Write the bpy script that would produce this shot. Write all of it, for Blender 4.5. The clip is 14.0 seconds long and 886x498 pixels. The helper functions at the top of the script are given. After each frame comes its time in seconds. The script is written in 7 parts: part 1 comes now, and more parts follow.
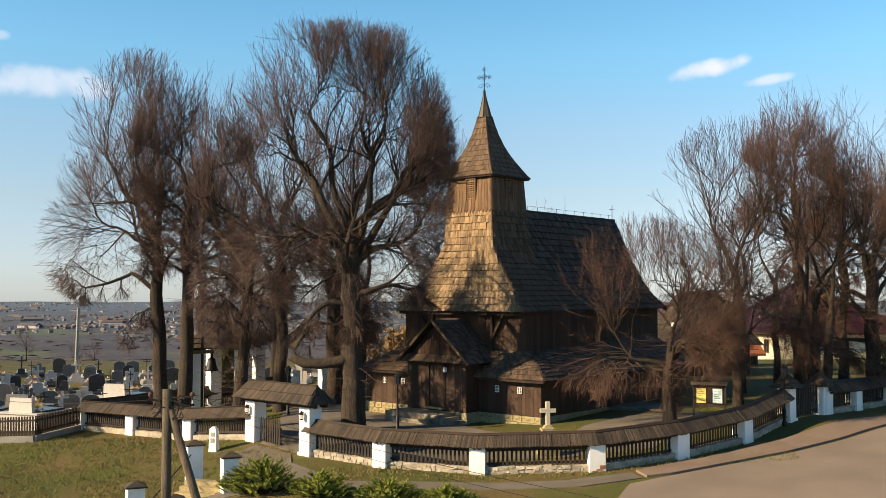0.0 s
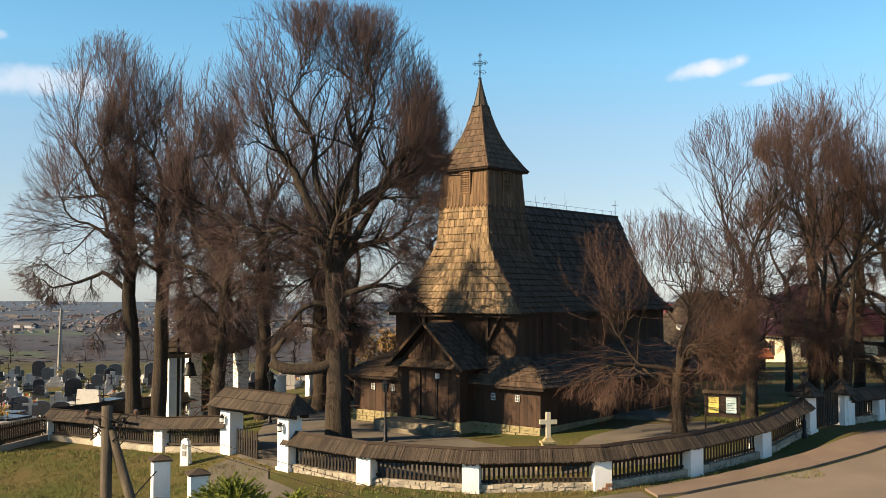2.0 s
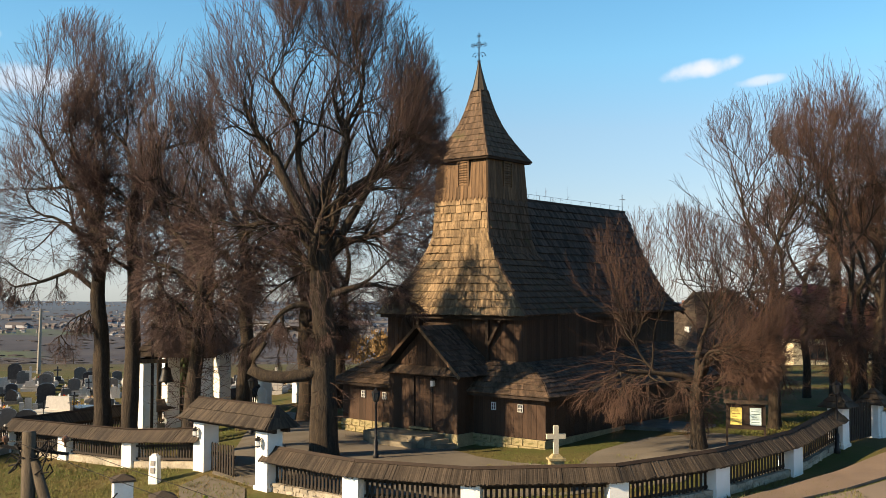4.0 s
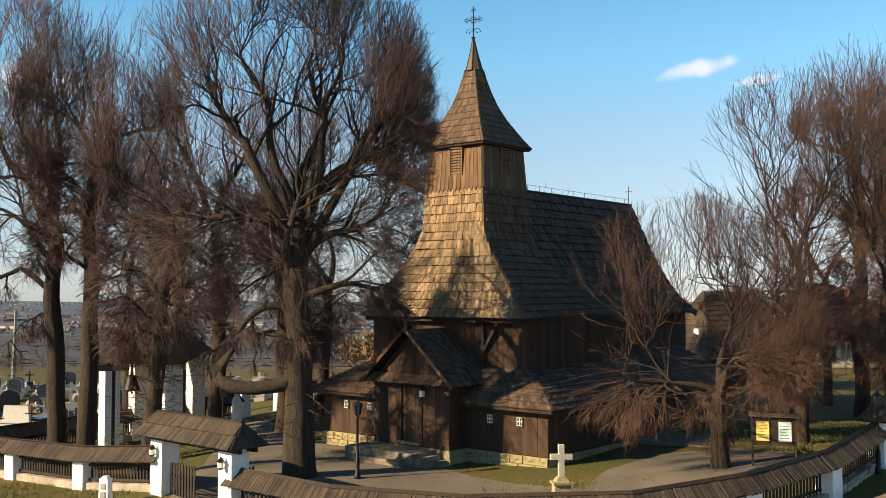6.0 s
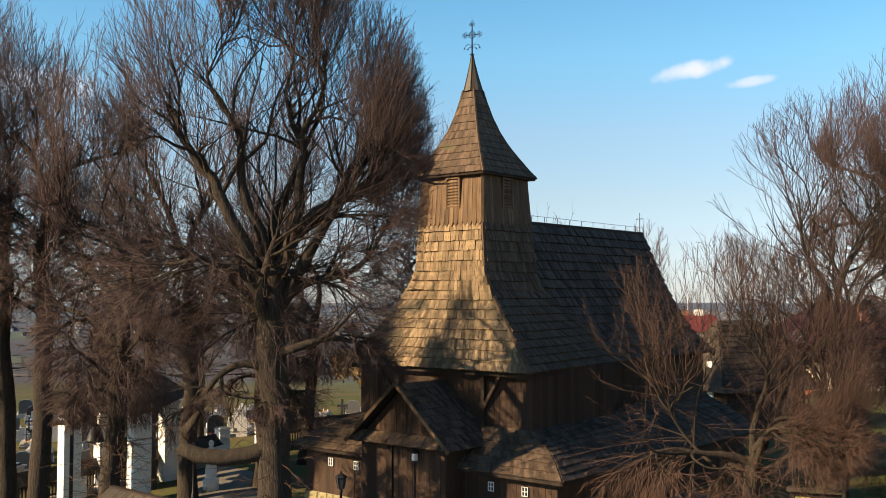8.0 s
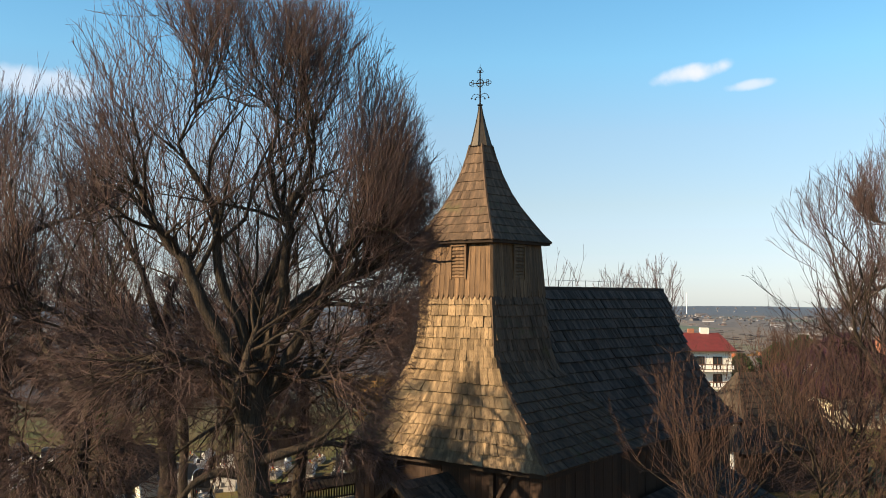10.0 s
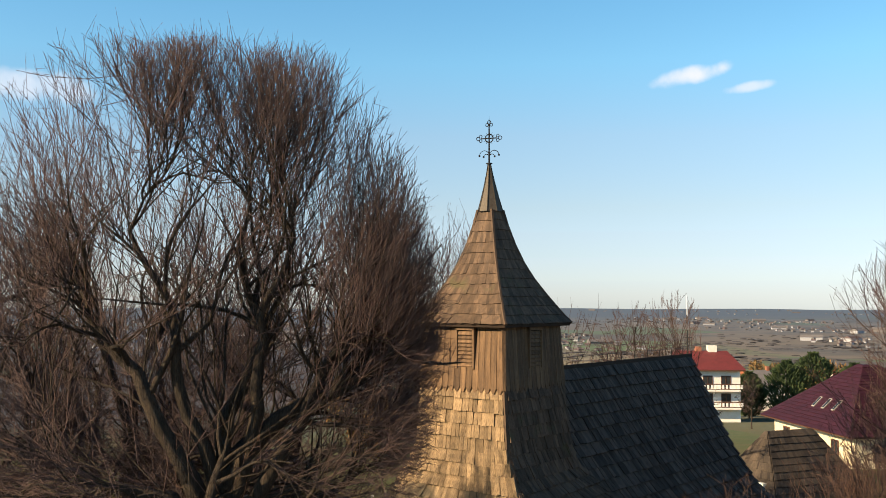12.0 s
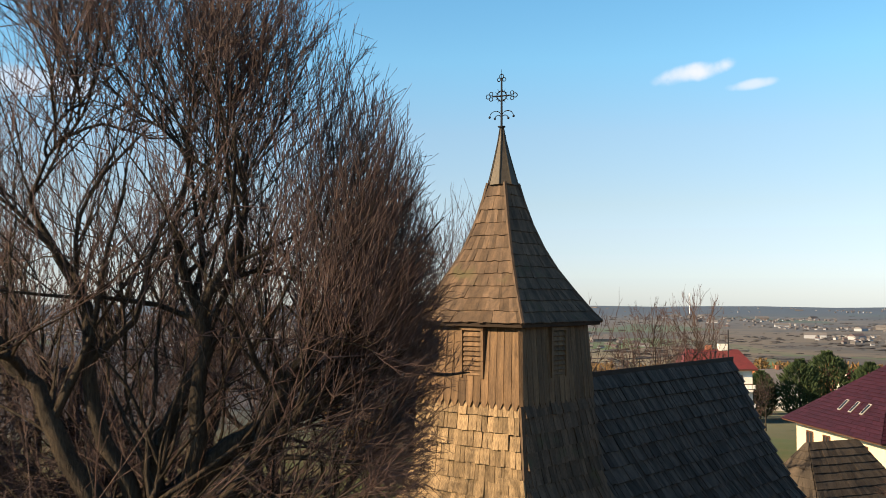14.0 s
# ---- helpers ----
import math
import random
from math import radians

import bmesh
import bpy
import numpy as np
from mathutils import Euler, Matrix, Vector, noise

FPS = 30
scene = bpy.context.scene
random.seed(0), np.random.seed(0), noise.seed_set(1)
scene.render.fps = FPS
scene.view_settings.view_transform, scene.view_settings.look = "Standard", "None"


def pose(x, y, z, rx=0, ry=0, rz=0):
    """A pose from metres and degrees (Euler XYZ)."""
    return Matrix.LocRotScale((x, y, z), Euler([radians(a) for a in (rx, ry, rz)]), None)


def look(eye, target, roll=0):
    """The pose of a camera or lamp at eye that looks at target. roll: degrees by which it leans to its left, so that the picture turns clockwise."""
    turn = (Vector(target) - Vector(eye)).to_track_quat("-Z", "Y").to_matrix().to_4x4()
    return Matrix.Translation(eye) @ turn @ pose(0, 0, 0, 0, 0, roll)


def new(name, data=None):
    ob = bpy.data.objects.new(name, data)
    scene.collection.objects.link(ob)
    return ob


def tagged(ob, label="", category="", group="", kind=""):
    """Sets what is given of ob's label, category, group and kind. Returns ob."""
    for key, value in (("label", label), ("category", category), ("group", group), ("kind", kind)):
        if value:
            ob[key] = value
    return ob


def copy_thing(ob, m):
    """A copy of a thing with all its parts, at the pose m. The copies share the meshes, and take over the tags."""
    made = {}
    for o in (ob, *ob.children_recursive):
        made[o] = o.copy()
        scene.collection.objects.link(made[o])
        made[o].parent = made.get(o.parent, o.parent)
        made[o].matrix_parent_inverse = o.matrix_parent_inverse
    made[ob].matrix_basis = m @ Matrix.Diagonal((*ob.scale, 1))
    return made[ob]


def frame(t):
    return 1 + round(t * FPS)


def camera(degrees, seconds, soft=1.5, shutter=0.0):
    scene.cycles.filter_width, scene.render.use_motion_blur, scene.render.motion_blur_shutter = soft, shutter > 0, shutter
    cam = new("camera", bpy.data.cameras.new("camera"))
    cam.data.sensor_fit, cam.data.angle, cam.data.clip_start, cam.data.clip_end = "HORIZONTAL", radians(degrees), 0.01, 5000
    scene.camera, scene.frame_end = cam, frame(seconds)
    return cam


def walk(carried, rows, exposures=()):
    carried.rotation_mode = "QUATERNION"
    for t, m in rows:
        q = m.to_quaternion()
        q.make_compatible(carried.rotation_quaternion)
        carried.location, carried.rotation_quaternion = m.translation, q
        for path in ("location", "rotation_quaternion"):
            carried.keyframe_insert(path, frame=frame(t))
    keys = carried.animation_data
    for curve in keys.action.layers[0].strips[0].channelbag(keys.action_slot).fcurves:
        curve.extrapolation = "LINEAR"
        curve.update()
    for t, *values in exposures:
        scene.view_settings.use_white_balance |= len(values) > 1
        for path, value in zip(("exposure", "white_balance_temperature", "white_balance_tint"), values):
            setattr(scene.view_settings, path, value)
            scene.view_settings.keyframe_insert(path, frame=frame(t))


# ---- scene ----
cam = camera(47.9, 14.0, 0.7, 0.4)
METRES, EYE, TILT, LEAN, TURN = 32.0, 7.0, 2.5, 0.0, 0.0
ROWS = [
    (0.0, 0.0, 0.0, 0.0, 0.0, 0.0, -0.0),
    (0.5, 0.002, 0.0264, -0.0015, -0.03, 0.01, -0.0),
    (1.0, 0.0036, 0.0548, -0.0019, -0.06, -0.0, -0.01),
    (1.5, 0.0059, 0.0807, -0.0029, -0.09, 0.01, -0.03),
    (2.0, 0.0081, 0.109, -0.0039, -0.13, 0.0, -0.06),
    (2.5, 0.0082, 0.1367, -0.0049, -0.2, 0.01, -0.08),
    (3.0, 0.0061, 0.1677, -0.0058, -0.28, -0.01, -0.1),
    (5.5, 0.0105, 0.3312, -0.0144, -0.64, 0.01, -0.07),
    (6.0, 0.0142, 0.3679, -0.015, -0.68, -0.01, -0.05),
    (6.5, 0.0161, 0.4015, -0.0122, -0.72, -0.01, -0.06),
    (7.0, 0.0172, 0.4368, 0.0032, -0.78, -0.01, -0.06),
    (7.5, 0.0168, 0.4689, 0.0182, -0.87, -0.01, -0.08),
    (8.0, 0.0153, 0.503, 0.0333, -0.97, 0.04, -0.08),
    (10.5, 0.0113, 0.6615, 0.1324, -1.03, 0.25, -0.28),
    (11.0, 0.0114, 0.6977, 0.1532, -1.04, 0.37, -0.16),
    (11.5, 0.011, 0.7332, 0.1733, -1.06, 0.37, -0.11),
    (12.0, 0.0099, 0.7717, 0.1866, -1.04, 0.31, -0.14),
    (12.5, 0.0091, 0.807, 0.188, -1.03, 0.27, -0.19),
    (13.0, 0.0099, 0.8488, 0.1846, -1.0, 0.22, -0.28),
    (13.5, 0.01, 0.8921, 0.1797, -0.98, 0.19, -0.31),
    (14.0, 0.0132, 0.9465, 0.1757, -0.92, 0.14, -0.23),
]
walk(cam, [(t, pose(0, 0, EYE, TILT, LEAN, TURN) @ pose(METRES * x, METRES * y, METRES * z, 90 + pitch, roll, yaw)) for t, x, y, z, yaw, pitch, roll in ROWS], [(0.0, 1.2, 6250, 10), (14.0, 1.2, 6250, 10)])

# ---- world, sun, exposure ----
SUN_AZ = Vector((-0.945, -0.328, 0)).normalized()
SUN_EL = radians(26)
world = bpy.data.worlds.new("sky")
scene.world = world
world.use_nodes = True
wn, wl = world.node_tree.nodes, world.node_tree.links
wn.clear()
w_out = wn.new("ShaderNodeOutputWorld")
w_bg = wn.new("ShaderNodeBackground")
w_sky = wn.new("ShaderNodeTexSky")
w_sky.sky_type = "NISHITA"
w_sky.sun_disc = False
w_sky.sun_elevation = SUN_EL
w_sky.sun_rotation = math.atan2(SUN_AZ.x, SUN_AZ.y)
w_sky.altitude = 300
w_sky.air_density = 1.0
w_sky.dust_density = 0.0
w_sky.ozone_density = 2.5
w_bg.inputs["Strength"].default_value = 0.087


def world_cloud(colour_in, az, el, wide, high, amount, tilt=0.0):
    """A soft cloud in the sky at azimuth az (degrees right of +y) and elevation el."""
    co = wn.new("ShaderNodeTexCoord")
    centre = Vector((math.sin(radians(az)) * math.cos(radians(el)), math.cos(radians(az)) * math.cos(radians(el)), math.sin(radians(el))))
    right = Vector((math.cos(radians(az)), -math.sin(radians(az)), 0))
    up = right.cross(centre)
    axes = (right * math.cos(tilt) + up * math.sin(tilt), up * math.cos(tilt) - right * math.sin(tilt))
    noise_tex = wn.new("ShaderNodeTexNoise")
    noise_tex.inputs["Scale"].default_value = 26
    noise_tex.inputs["Detail"].default_value = 5
    wl.new(co.outputs["Generated"], noise_tex.inputs["Vector"])
    total = None
    for axis, size in zip(axes, (wide, high)):
        sub = wn.new("ShaderNodeVectorMath")
        sub.operation = "SUBTRACT"
        sub.inputs[1].default_value = centre
        wl.new(co.outputs["Generated"], sub.inputs[0])
        dot = wn.new("ShaderNodeVectorMath")
        dot.operation = "DOT_PRODUCT"
        dot.inputs[1].default_value = axis / radians(size)
        wl.new(sub.outputs[0], dot.inputs[0])
        sq = wn.new("ShaderNodeMath")
        sq.operation = "MULTIPLY"
        wl.new(dot.outputs["Value"], sq.inputs[0])
        wl.new(dot.outputs["Value"], sq.inputs[1])
        if total is None:
            total = sq
        else:
            add = wn.new("ShaderNodeMath")
            wl.new(total.outputs[0], add.inputs[0])
            wl.new(sq.outputs[0], add.inputs[1])
            total = add
    wob = wn.new("ShaderNodeMath")
    wob.operation = "MULTIPLY_ADD"
    wob.inputs[1].default_value = 2.2
    wl.new(noise_tex.outputs["Fac"], wob.inputs[0])
    wl.new(total.outputs[0], wob.inputs[2])
    ramp = wn.new("ShaderNodeMapRange")
    ramp.interpolation_type = "SMOOTHSTEP"
    ramp.inputs["From Min"].default_value = 1.95
    ramp.inputs["From Max"].default_value = 0.95
    ramp.inputs["To Max"].default_value = amount
    wl.new(wob.outputs[0], ramp.inputs["Value"])
    mix = wn.new("ShaderNodeMix")
    mix.data_type = "RGBA"
    mix.inputs["B"].default_value = (5.2, 5.0, 5.1, 1)
    wl.new(ramp.outputs["Result"], mix.inputs["Factor"])
    wl.new(colour_in, mix.inputs["A"])
    return mix.outputs["Result"]


grade = wn.new("ShaderNodeHueSaturation")
grade.inputs["Hue"].default_value = 0.49
grade.inputs["Saturation"].default_value = 1.12
grade.inputs["Value"].default_value = 1.0
wl.new(w_sky.outputs["Color"], grade.inputs["Color"])
# paler blue low over the land, deeper blue higher up
w_dir = wn.new("ShaderNodeTexCoord")
w_sep = wn.new("ShaderNodeSeparateXYZ")
wl.new(w_dir.outputs["Generated"], w_sep.inputs[0])
w_ramp = wn.new("ShaderNodeValToRGB")
w_ramp.color_ramp.elements[0].position = 0.0
w_ramp.color_ramp.elements[0].color = (0.445, 0.535, 0.78, 1)
w_ramp.color_ramp.elements[1].position = 1.0
w_ramp.color_ramp.elements[1].color = (0.3, 0.32, 0.35, 1)
for w_at, w_col in ((0.09, (0.79, 0.66, 0.65, 1)), (0.16, (0.97, 0.81, 0.75, 1)), (0.23, (0.94, 1.0, 0.92, 1)), (0.32, (0.86, 1.01, 0.97, 1)), (0.6, (0.48, 0.5, 0.52, 1))):
    w_ramp.color_ramp.elements.new(w_at).color = w_col
wl.new(w_sep.outputs["Z"], w_ramp.inputs[0])
cool = wn.new("ShaderNodeMix")
cool.data_type = "RGBA"
cool.blend_type = "MULTIPLY"
cool.inputs["Factor"].default_value = 1.0
wl.new(w_ramp.outputs["Color"], cool.inputs["B"])
wl.new(grade.outputs["Color"], cool.inputs["A"])
sky_colour = cool.outputs["Result"]
sky_colour = world_cloud(sky_colour, 14.9, 12.3, 2.9, 0.62, 0.9, 0.2)
sky_colour = world_cloud(sky_colour, 18.3, 11.55, 1.7, 0.36, 0.6, 0.12)
sky_colour = world_cloud(sky_colour, -22.0, 11.0, 5.0, 1.1, 0.6, 0.05)
sky_colour = world_cloud(sky_colour, -24.5, 13.4, 1.0, 0.35, 0.4, 0.0)
wl.new(sky_colour, w_bg.inputs["Color"])
wl.new(w_bg.outputs[0], w_out.inputs["Surface"])

sun = new("sun", bpy.data.lights.new("sun", "SUN"))
sun.data.energy = 4.6
sun.data.angle = radians(0.7)
sun.data.color = (1.0, 0.74, 0.44)
sun.matrix_world = look(SUN_AZ * 60 * math.cos(SUN_EL) + Vector((0, 50, 60 * math.sin(SUN_EL))), (0, 50, 0))


# ---- materials ----
def material(name, base, rough=0.85, spread=0.25, scale=3.0, fine=40.0, bump=0.3, second=None, stretch=(1, 1, 1),
             vary=0.0, metal=0.0, moss=None, island=0.0, bump_dist=0.02, spec=0.3):
    """A surface of two colours mixed at a coarse and a fine scale, with bump; vary: difference between pieces."""
    m = bpy.data.materials.new(name)
    m.use_nodes = True
    n, l = m.node_tree.nodes, m.node_tree.links
    bsdf = n["Principled BSDF"]
    co = n.new("ShaderNodeTexCoord")
    mp = n.new("ShaderNodeMapping")
    mp.inputs["Scale"].default_value = stretch
    l.new(co.outputs["Object"], mp.inputs["Vector"])
    big = n.new("ShaderNodeTexNoise")
    big.inputs["Scale"].default_value = scale
    big.inputs["Detail"].default_value = 4
    small = n.new("ShaderNodeTexNoise")
    small.inputs["Scale"].default_value = fine
    small.inputs["Detail"].default_value = 5
    small.inputs["Roughness"].default_value = 0.65
    l.new(mp.outputs[0], big.inputs["Vector"])
    l.new(mp.outputs[0], small.inputs["Vector"])
    second = second or tuple(c * (1 - spread) for c in base)
    bright = tuple(min(1, c * (1 + spread)) for c in base)
    ramp = n.new("ShaderNodeMapRange")
    ramp.inputs["From Min"].default_value = 0.35
    ramp.inputs["From Max"].default_value = 0.65
    l.new(big.outputs["Fac"], ramp.inputs["Value"])
    mix = n.new("ShaderNodeMix")
    mix.data_type = "RGBA"
    mix.inputs["A"].default_value = (*base, 1)
    mix.inputs["B"].default_value = (*second, 1)
    l.new(ramp.outputs["Result"], mix.inputs["Factor"])
    ramp2 = n.new("ShaderNodeMapRange")
    ramp2.inputs["From Min"].default_value = 0.3
    ramp2.inputs["From Max"].default_value = 0.7
    ramp2.inputs["To Min"].default_value = 1 - spread
    ramp2.inputs["To Max"].default_value = 1 + spread
    l.new(small.outputs["Fac"], ramp2.inputs["Value"])
    mul = n.new("ShaderNodeVectorMath")
    mul.operation = "SCALE"
    l.new(mix.outputs["Result"], mul.inputs[0])
    l.new(ramp2.outputs["Result"], mul.inputs["Scale"])
    colour = mul.outputs[0]
    if vary or island:
        source = n.new("ShaderNodeObjectInfo").outputs["Random"] if vary else n.new("ShaderNodeNewGeometry").outputs["Random Per Island"]
        amount = vary or island
        rng = n.new("ShaderNodeMapRange")
        rng.inputs["To Min"].default_value = 1 - amount
        rng.inputs["To Max"].default_value = 1 + amount
        l.new(source, rng.inputs["Value"])
        mul2 = n.new("ShaderNodeVectorMath")
        mul2.operation = "SCALE"
        l.new(colour, mul2.inputs[0])
        l.new(rng.outputs["Result"], mul2.inputs["Scale"])
        colour = mul2.outputs[0]
    if moss:
        spot = n.new("ShaderNodeTexNoise")
        spot.inputs["Scale"].default_value = moss[1]
        spot.inputs["Detail"].default_value = 6
        l.new(co.outputs["Object"], spot.inputs["Vector"])
        rm = n.new("ShaderNodeMapRange")
        rm.inputs["From Min"].default_value = moss[2]
        rm.inputs["From Max"].default_value = moss[2] + 0.12
        l.new(spot.outputs["Fac"], rm.inputs["Value"])
        mm = n.new("ShaderNodeMix")
        mm.data_type = "RGBA"
        mm.inputs["B"].default_value = (*moss[0], 1)
        l.new(rm.outputs["Result"], mm.inputs["Factor"])
        l.new(colour, mm.inputs["A"])
        colour = mm.outputs["Result"]
    l.new(colour, bsdf.inputs["Base Color"])
    bsdf.inputs["Roughness"].default_value = rough
    bsdf.inputs["Metallic"].default_value = metal
    bsdf.inputs["Specular IOR Level"].default_value = spec
    if bump:
        bp = n.new("ShaderNodeBump")
        bp.inputs["Strength"].default_value = bump
        bp.inputs["Distance"].default_value = bump_dist
        l.new(small.outputs["Fac"], bp.inputs["Height"])
        l.new(bp.outputs[0], bsdf.inputs["Normal"])
    return m


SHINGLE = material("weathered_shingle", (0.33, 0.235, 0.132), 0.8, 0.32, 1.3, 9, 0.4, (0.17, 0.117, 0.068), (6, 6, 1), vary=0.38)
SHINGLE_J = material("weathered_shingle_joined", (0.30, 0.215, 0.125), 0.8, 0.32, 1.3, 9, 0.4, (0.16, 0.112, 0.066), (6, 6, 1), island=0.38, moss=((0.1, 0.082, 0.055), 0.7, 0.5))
SHINGLE_OLD = material("old_shingle", (0.098, 0.073, 0.056), 0.85, 0.35, 1.0, 9, 0.4, (0.06, 0.046, 0.037), (6, 6, 1), island=0.5)
COPING = material("coping_shingle", (0.07, 0.053, 0.038), 0.85, 0.3, 1.0, 14, 0.4, (0.042, 0.033, 0.025), island=0.4)
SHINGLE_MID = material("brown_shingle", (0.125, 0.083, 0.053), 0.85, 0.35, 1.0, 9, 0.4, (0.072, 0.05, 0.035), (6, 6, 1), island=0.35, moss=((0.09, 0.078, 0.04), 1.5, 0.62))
ROOF_BED = material("roof_boarding", (0.03, 0.024, 0.018), 0.9, 0.2, 2, 20, 0.2)
BOARD = material("dark_boards", (0.068, 0.038, 0.023), 0.75, 0.4, 1.2, 12, 0.4, (0.034, 0.02, 0.013), (7, 7, 0.6), vary=0.3)
BOARD_GREY = material("weathered_boards", (0.17, 0.105, 0.056), 0.8, 0.35, 1.2, 12, 0.4, (0.09, 0.057, 0.034), (7, 7, 0.6), vary=0.3)
TIMBER = material("dark_timber", (0.04, 0.026, 0.018), 0.75, 0.3, 2, 20, 0.3)
PICKET = material("dark_picket", (0.035, 0.027, 0.021), 0.8, 0.3, 2, 20, 0.3, vary=0.25)
PLASTER = material("white_plaster", (0.86, 0.85, 0.82), 0.85, 0.06, 1.5, 25, 0.15, (0.78, 0.76, 0.71))
STONE = material("pale_stone", (0.37, 0.305, 0.165), 0.85, 0.3, 1.6, 12, 0.6, (0.25, 0.21, 0.11), vary=0.12, moss=((0.12, 0.115, 0.04), 1.6, 0.6))
STONE_J = material("pale_stone_joined", (0.40, 0.35, 0.27), 0.85, 0.3, 1.6, 12, 0.6, (0.26, 0.23, 0.18), island=0.2)
MORTAR = material("mortar", (0.34, 0.29, 0.17), 0.9, 0.25, 2, 20, 0.4, (0.24, 0.21, 0.12))
CONCRETE = material("grey_concrete", (0.33, 0.31, 0.28), 0.9, 0.2, 1.5, 30, 0.3)
BARK = material("linden_bark", (0.066, 0.049, 0.034), 0.9, 0.55, 2.5, 11, 1.0, (0.036, 0.028, 0.021), (3, 3, 0.4), bump_dist=0.08)
TWIG = material("bare_twig", (0.08, 0.054, 0.048), 0.75, 0.25, 1.0, 8, 0, (0.105, 0.066, 0.058))
TWIG_RED = material("reddish_twig", (0.125, 0.072, 0.05), 0.75, 0.25, 1.0, 8, 0, (0.08, 0.046, 0.034))
IRON = material("black_iron", (0.02, 0.02, 0.022), 0.5, 0.2, 4, 40, 0.1, metal=0.3)
TIN = material("weathered_tin", (0.085, 0.07, 0.052), 0.6, 0.25, 2, 20, 0.1, (0.055, 0.046, 0.036), metal=0.2)
GLASS_DARK = material("window_glass", (0.03, 0.035, 0.04), 0.08, 0.1, 4, 40, 0, spec=0.6)
WHITE_PAINT = material("white_paint", (0.80, 0.80, 0.78), 0.5, 0.05, 4, 40, 0.05)


def ground_material():
    m = bpy.data.materials.new("dry_grass_ground")
    m.use_nodes = True
    n, l = m.node_tree.nodes, m.node_tree.links
    bsdf = n["Principled BSDF"]
    geo = n.new("ShaderNodeTexCoord")

    def noise_at(scale, detail=5, rough=0.6):
        t = n.new("ShaderNodeTexNoise")
        t.inputs["Scale"].default_value = scale
        t.inputs["Detail"].default_value = detail
        t.inputs["Roughness"].default_value = rough
        l.new(geo.outputs["Object"], t.inputs["Vector"])
        return t.outputs["Fac"]

    def mixed(fac, lo, hi, a, b):
        r = n.new("ShaderNodeMapRange")
        r.inputs["From Min"].default_value = lo
        r.inputs["From Max"].default_value = hi
        l.new(fac, r.inputs["Value"])
        x = n.new("ShaderNodeMix")
        x.data_type = "RGBA"
        l.new(r.outputs["Result"], x.inputs["Factor"])
        for key, v in (("A", a), ("B", b)):
            if isinstance(v, tuple):
                x.inputs[key].default_value = (*v, 1)
            else:
                l.new(v, x.inputs[key])
        return x.outputs["Result"]
    lawn = mixed(noise_at(0.22), 0.42, 0.6, (0.085, 0.108, 0.026), (0.155, 0.12, 0.05))
    lawn = mixed(noise_at(9, 6, 0.75), 0.35, 0.75, lawn, (0.085, 0.062, 0.03))
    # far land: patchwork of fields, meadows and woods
    cells = n.new("ShaderNodeTexVoronoi")
    cells.inputs["Scale"].default_value = 0.005
    mp = n.new("ShaderNodeMapping")
    mp.inputs["Scale"].default_value = (1.0, 0.4, 1)
    l.new(geo.outputs["Object"], mp.inputs["Vector"])
    l.new(mp.outputs[0], cells.inputs["Vector"])
    sep = n.new("ShaderNodeSeparateColor")
    l.new(cells.outputs["Color"], sep.inputs[0])
    fields = mixed(sep.outputs[0], 0.3, 0.7, (0.19, 0.155, 0.112), (0.125, 0.175, 0.075))
    fields = mixed(sep.outputs[1], 0.66, 0.72, fields, (0.26, 0.21, 0.145))
    fields = mixed(noise_at(0.004, 4), 0.5, 0.58, fields, (0.11, 0.098, 0.085))
    fields = mixed(noise_at(0.03, 5), 0.55, 0.68, fields, (0.1, 0.085, 0.072))
    # dark scrub, gardens and bare orchards on the town's side of the valley, blued for haze
    scrub = mixed(noise_at(0.012, 5), 0.4, 0.6, (0.058, 0.056, 0.068), (0.088, 0.082, 0.088))
    scrub = mixed(noise_at(0.0035, 3), 0.56, 0.62, scrub, (0.1, 0.125, 0.07))
    pos = n.new("ShaderNodeSeparateXYZ")
    l.new(geo.outputs["Object"], pos.inputs[0])
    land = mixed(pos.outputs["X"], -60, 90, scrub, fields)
    # distance haze put into the base colour: land turns blue beyond 450 m
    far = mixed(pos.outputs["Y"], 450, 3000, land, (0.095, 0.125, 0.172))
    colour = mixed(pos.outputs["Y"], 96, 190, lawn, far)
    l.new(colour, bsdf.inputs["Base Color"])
    bsdf.inputs["Roughness"].default_value = 0.95
    bsdf.inputs["Specular IOR Level"].default_value = 0.1
    bp = n.new("ShaderNodeBump")
    bp.inputs["Strength"].default_value = 0.8
    bp.inputs["Distance"].default_value = 0.08
    l.new(noise_at(6, 6, 0.7), bp.inputs["Height"])
    l.new(bp.outputs[0], bsdf.inputs["Normal"])
    return m


GROUND = ground_material()
ASPHALT = material("pale_asphalt", (0.215, 0.175, 0.138), 0.9, 0.12, 0.35, 60, 0.3, (0.175, 0.142, 0.112))
PAVING = material("yard_paving", (0.16, 0.14, 0.112), 0.9, 0.2, 0.6, 40, 0.3, (0.115, 0.1, 0.08))
SIDEWALK = material("reddish_pavement", (0.2, 0.15, 0.112), 0.9, 0.2, 0.8, 40, 0.3, (0.16, 0.12, 0.092))


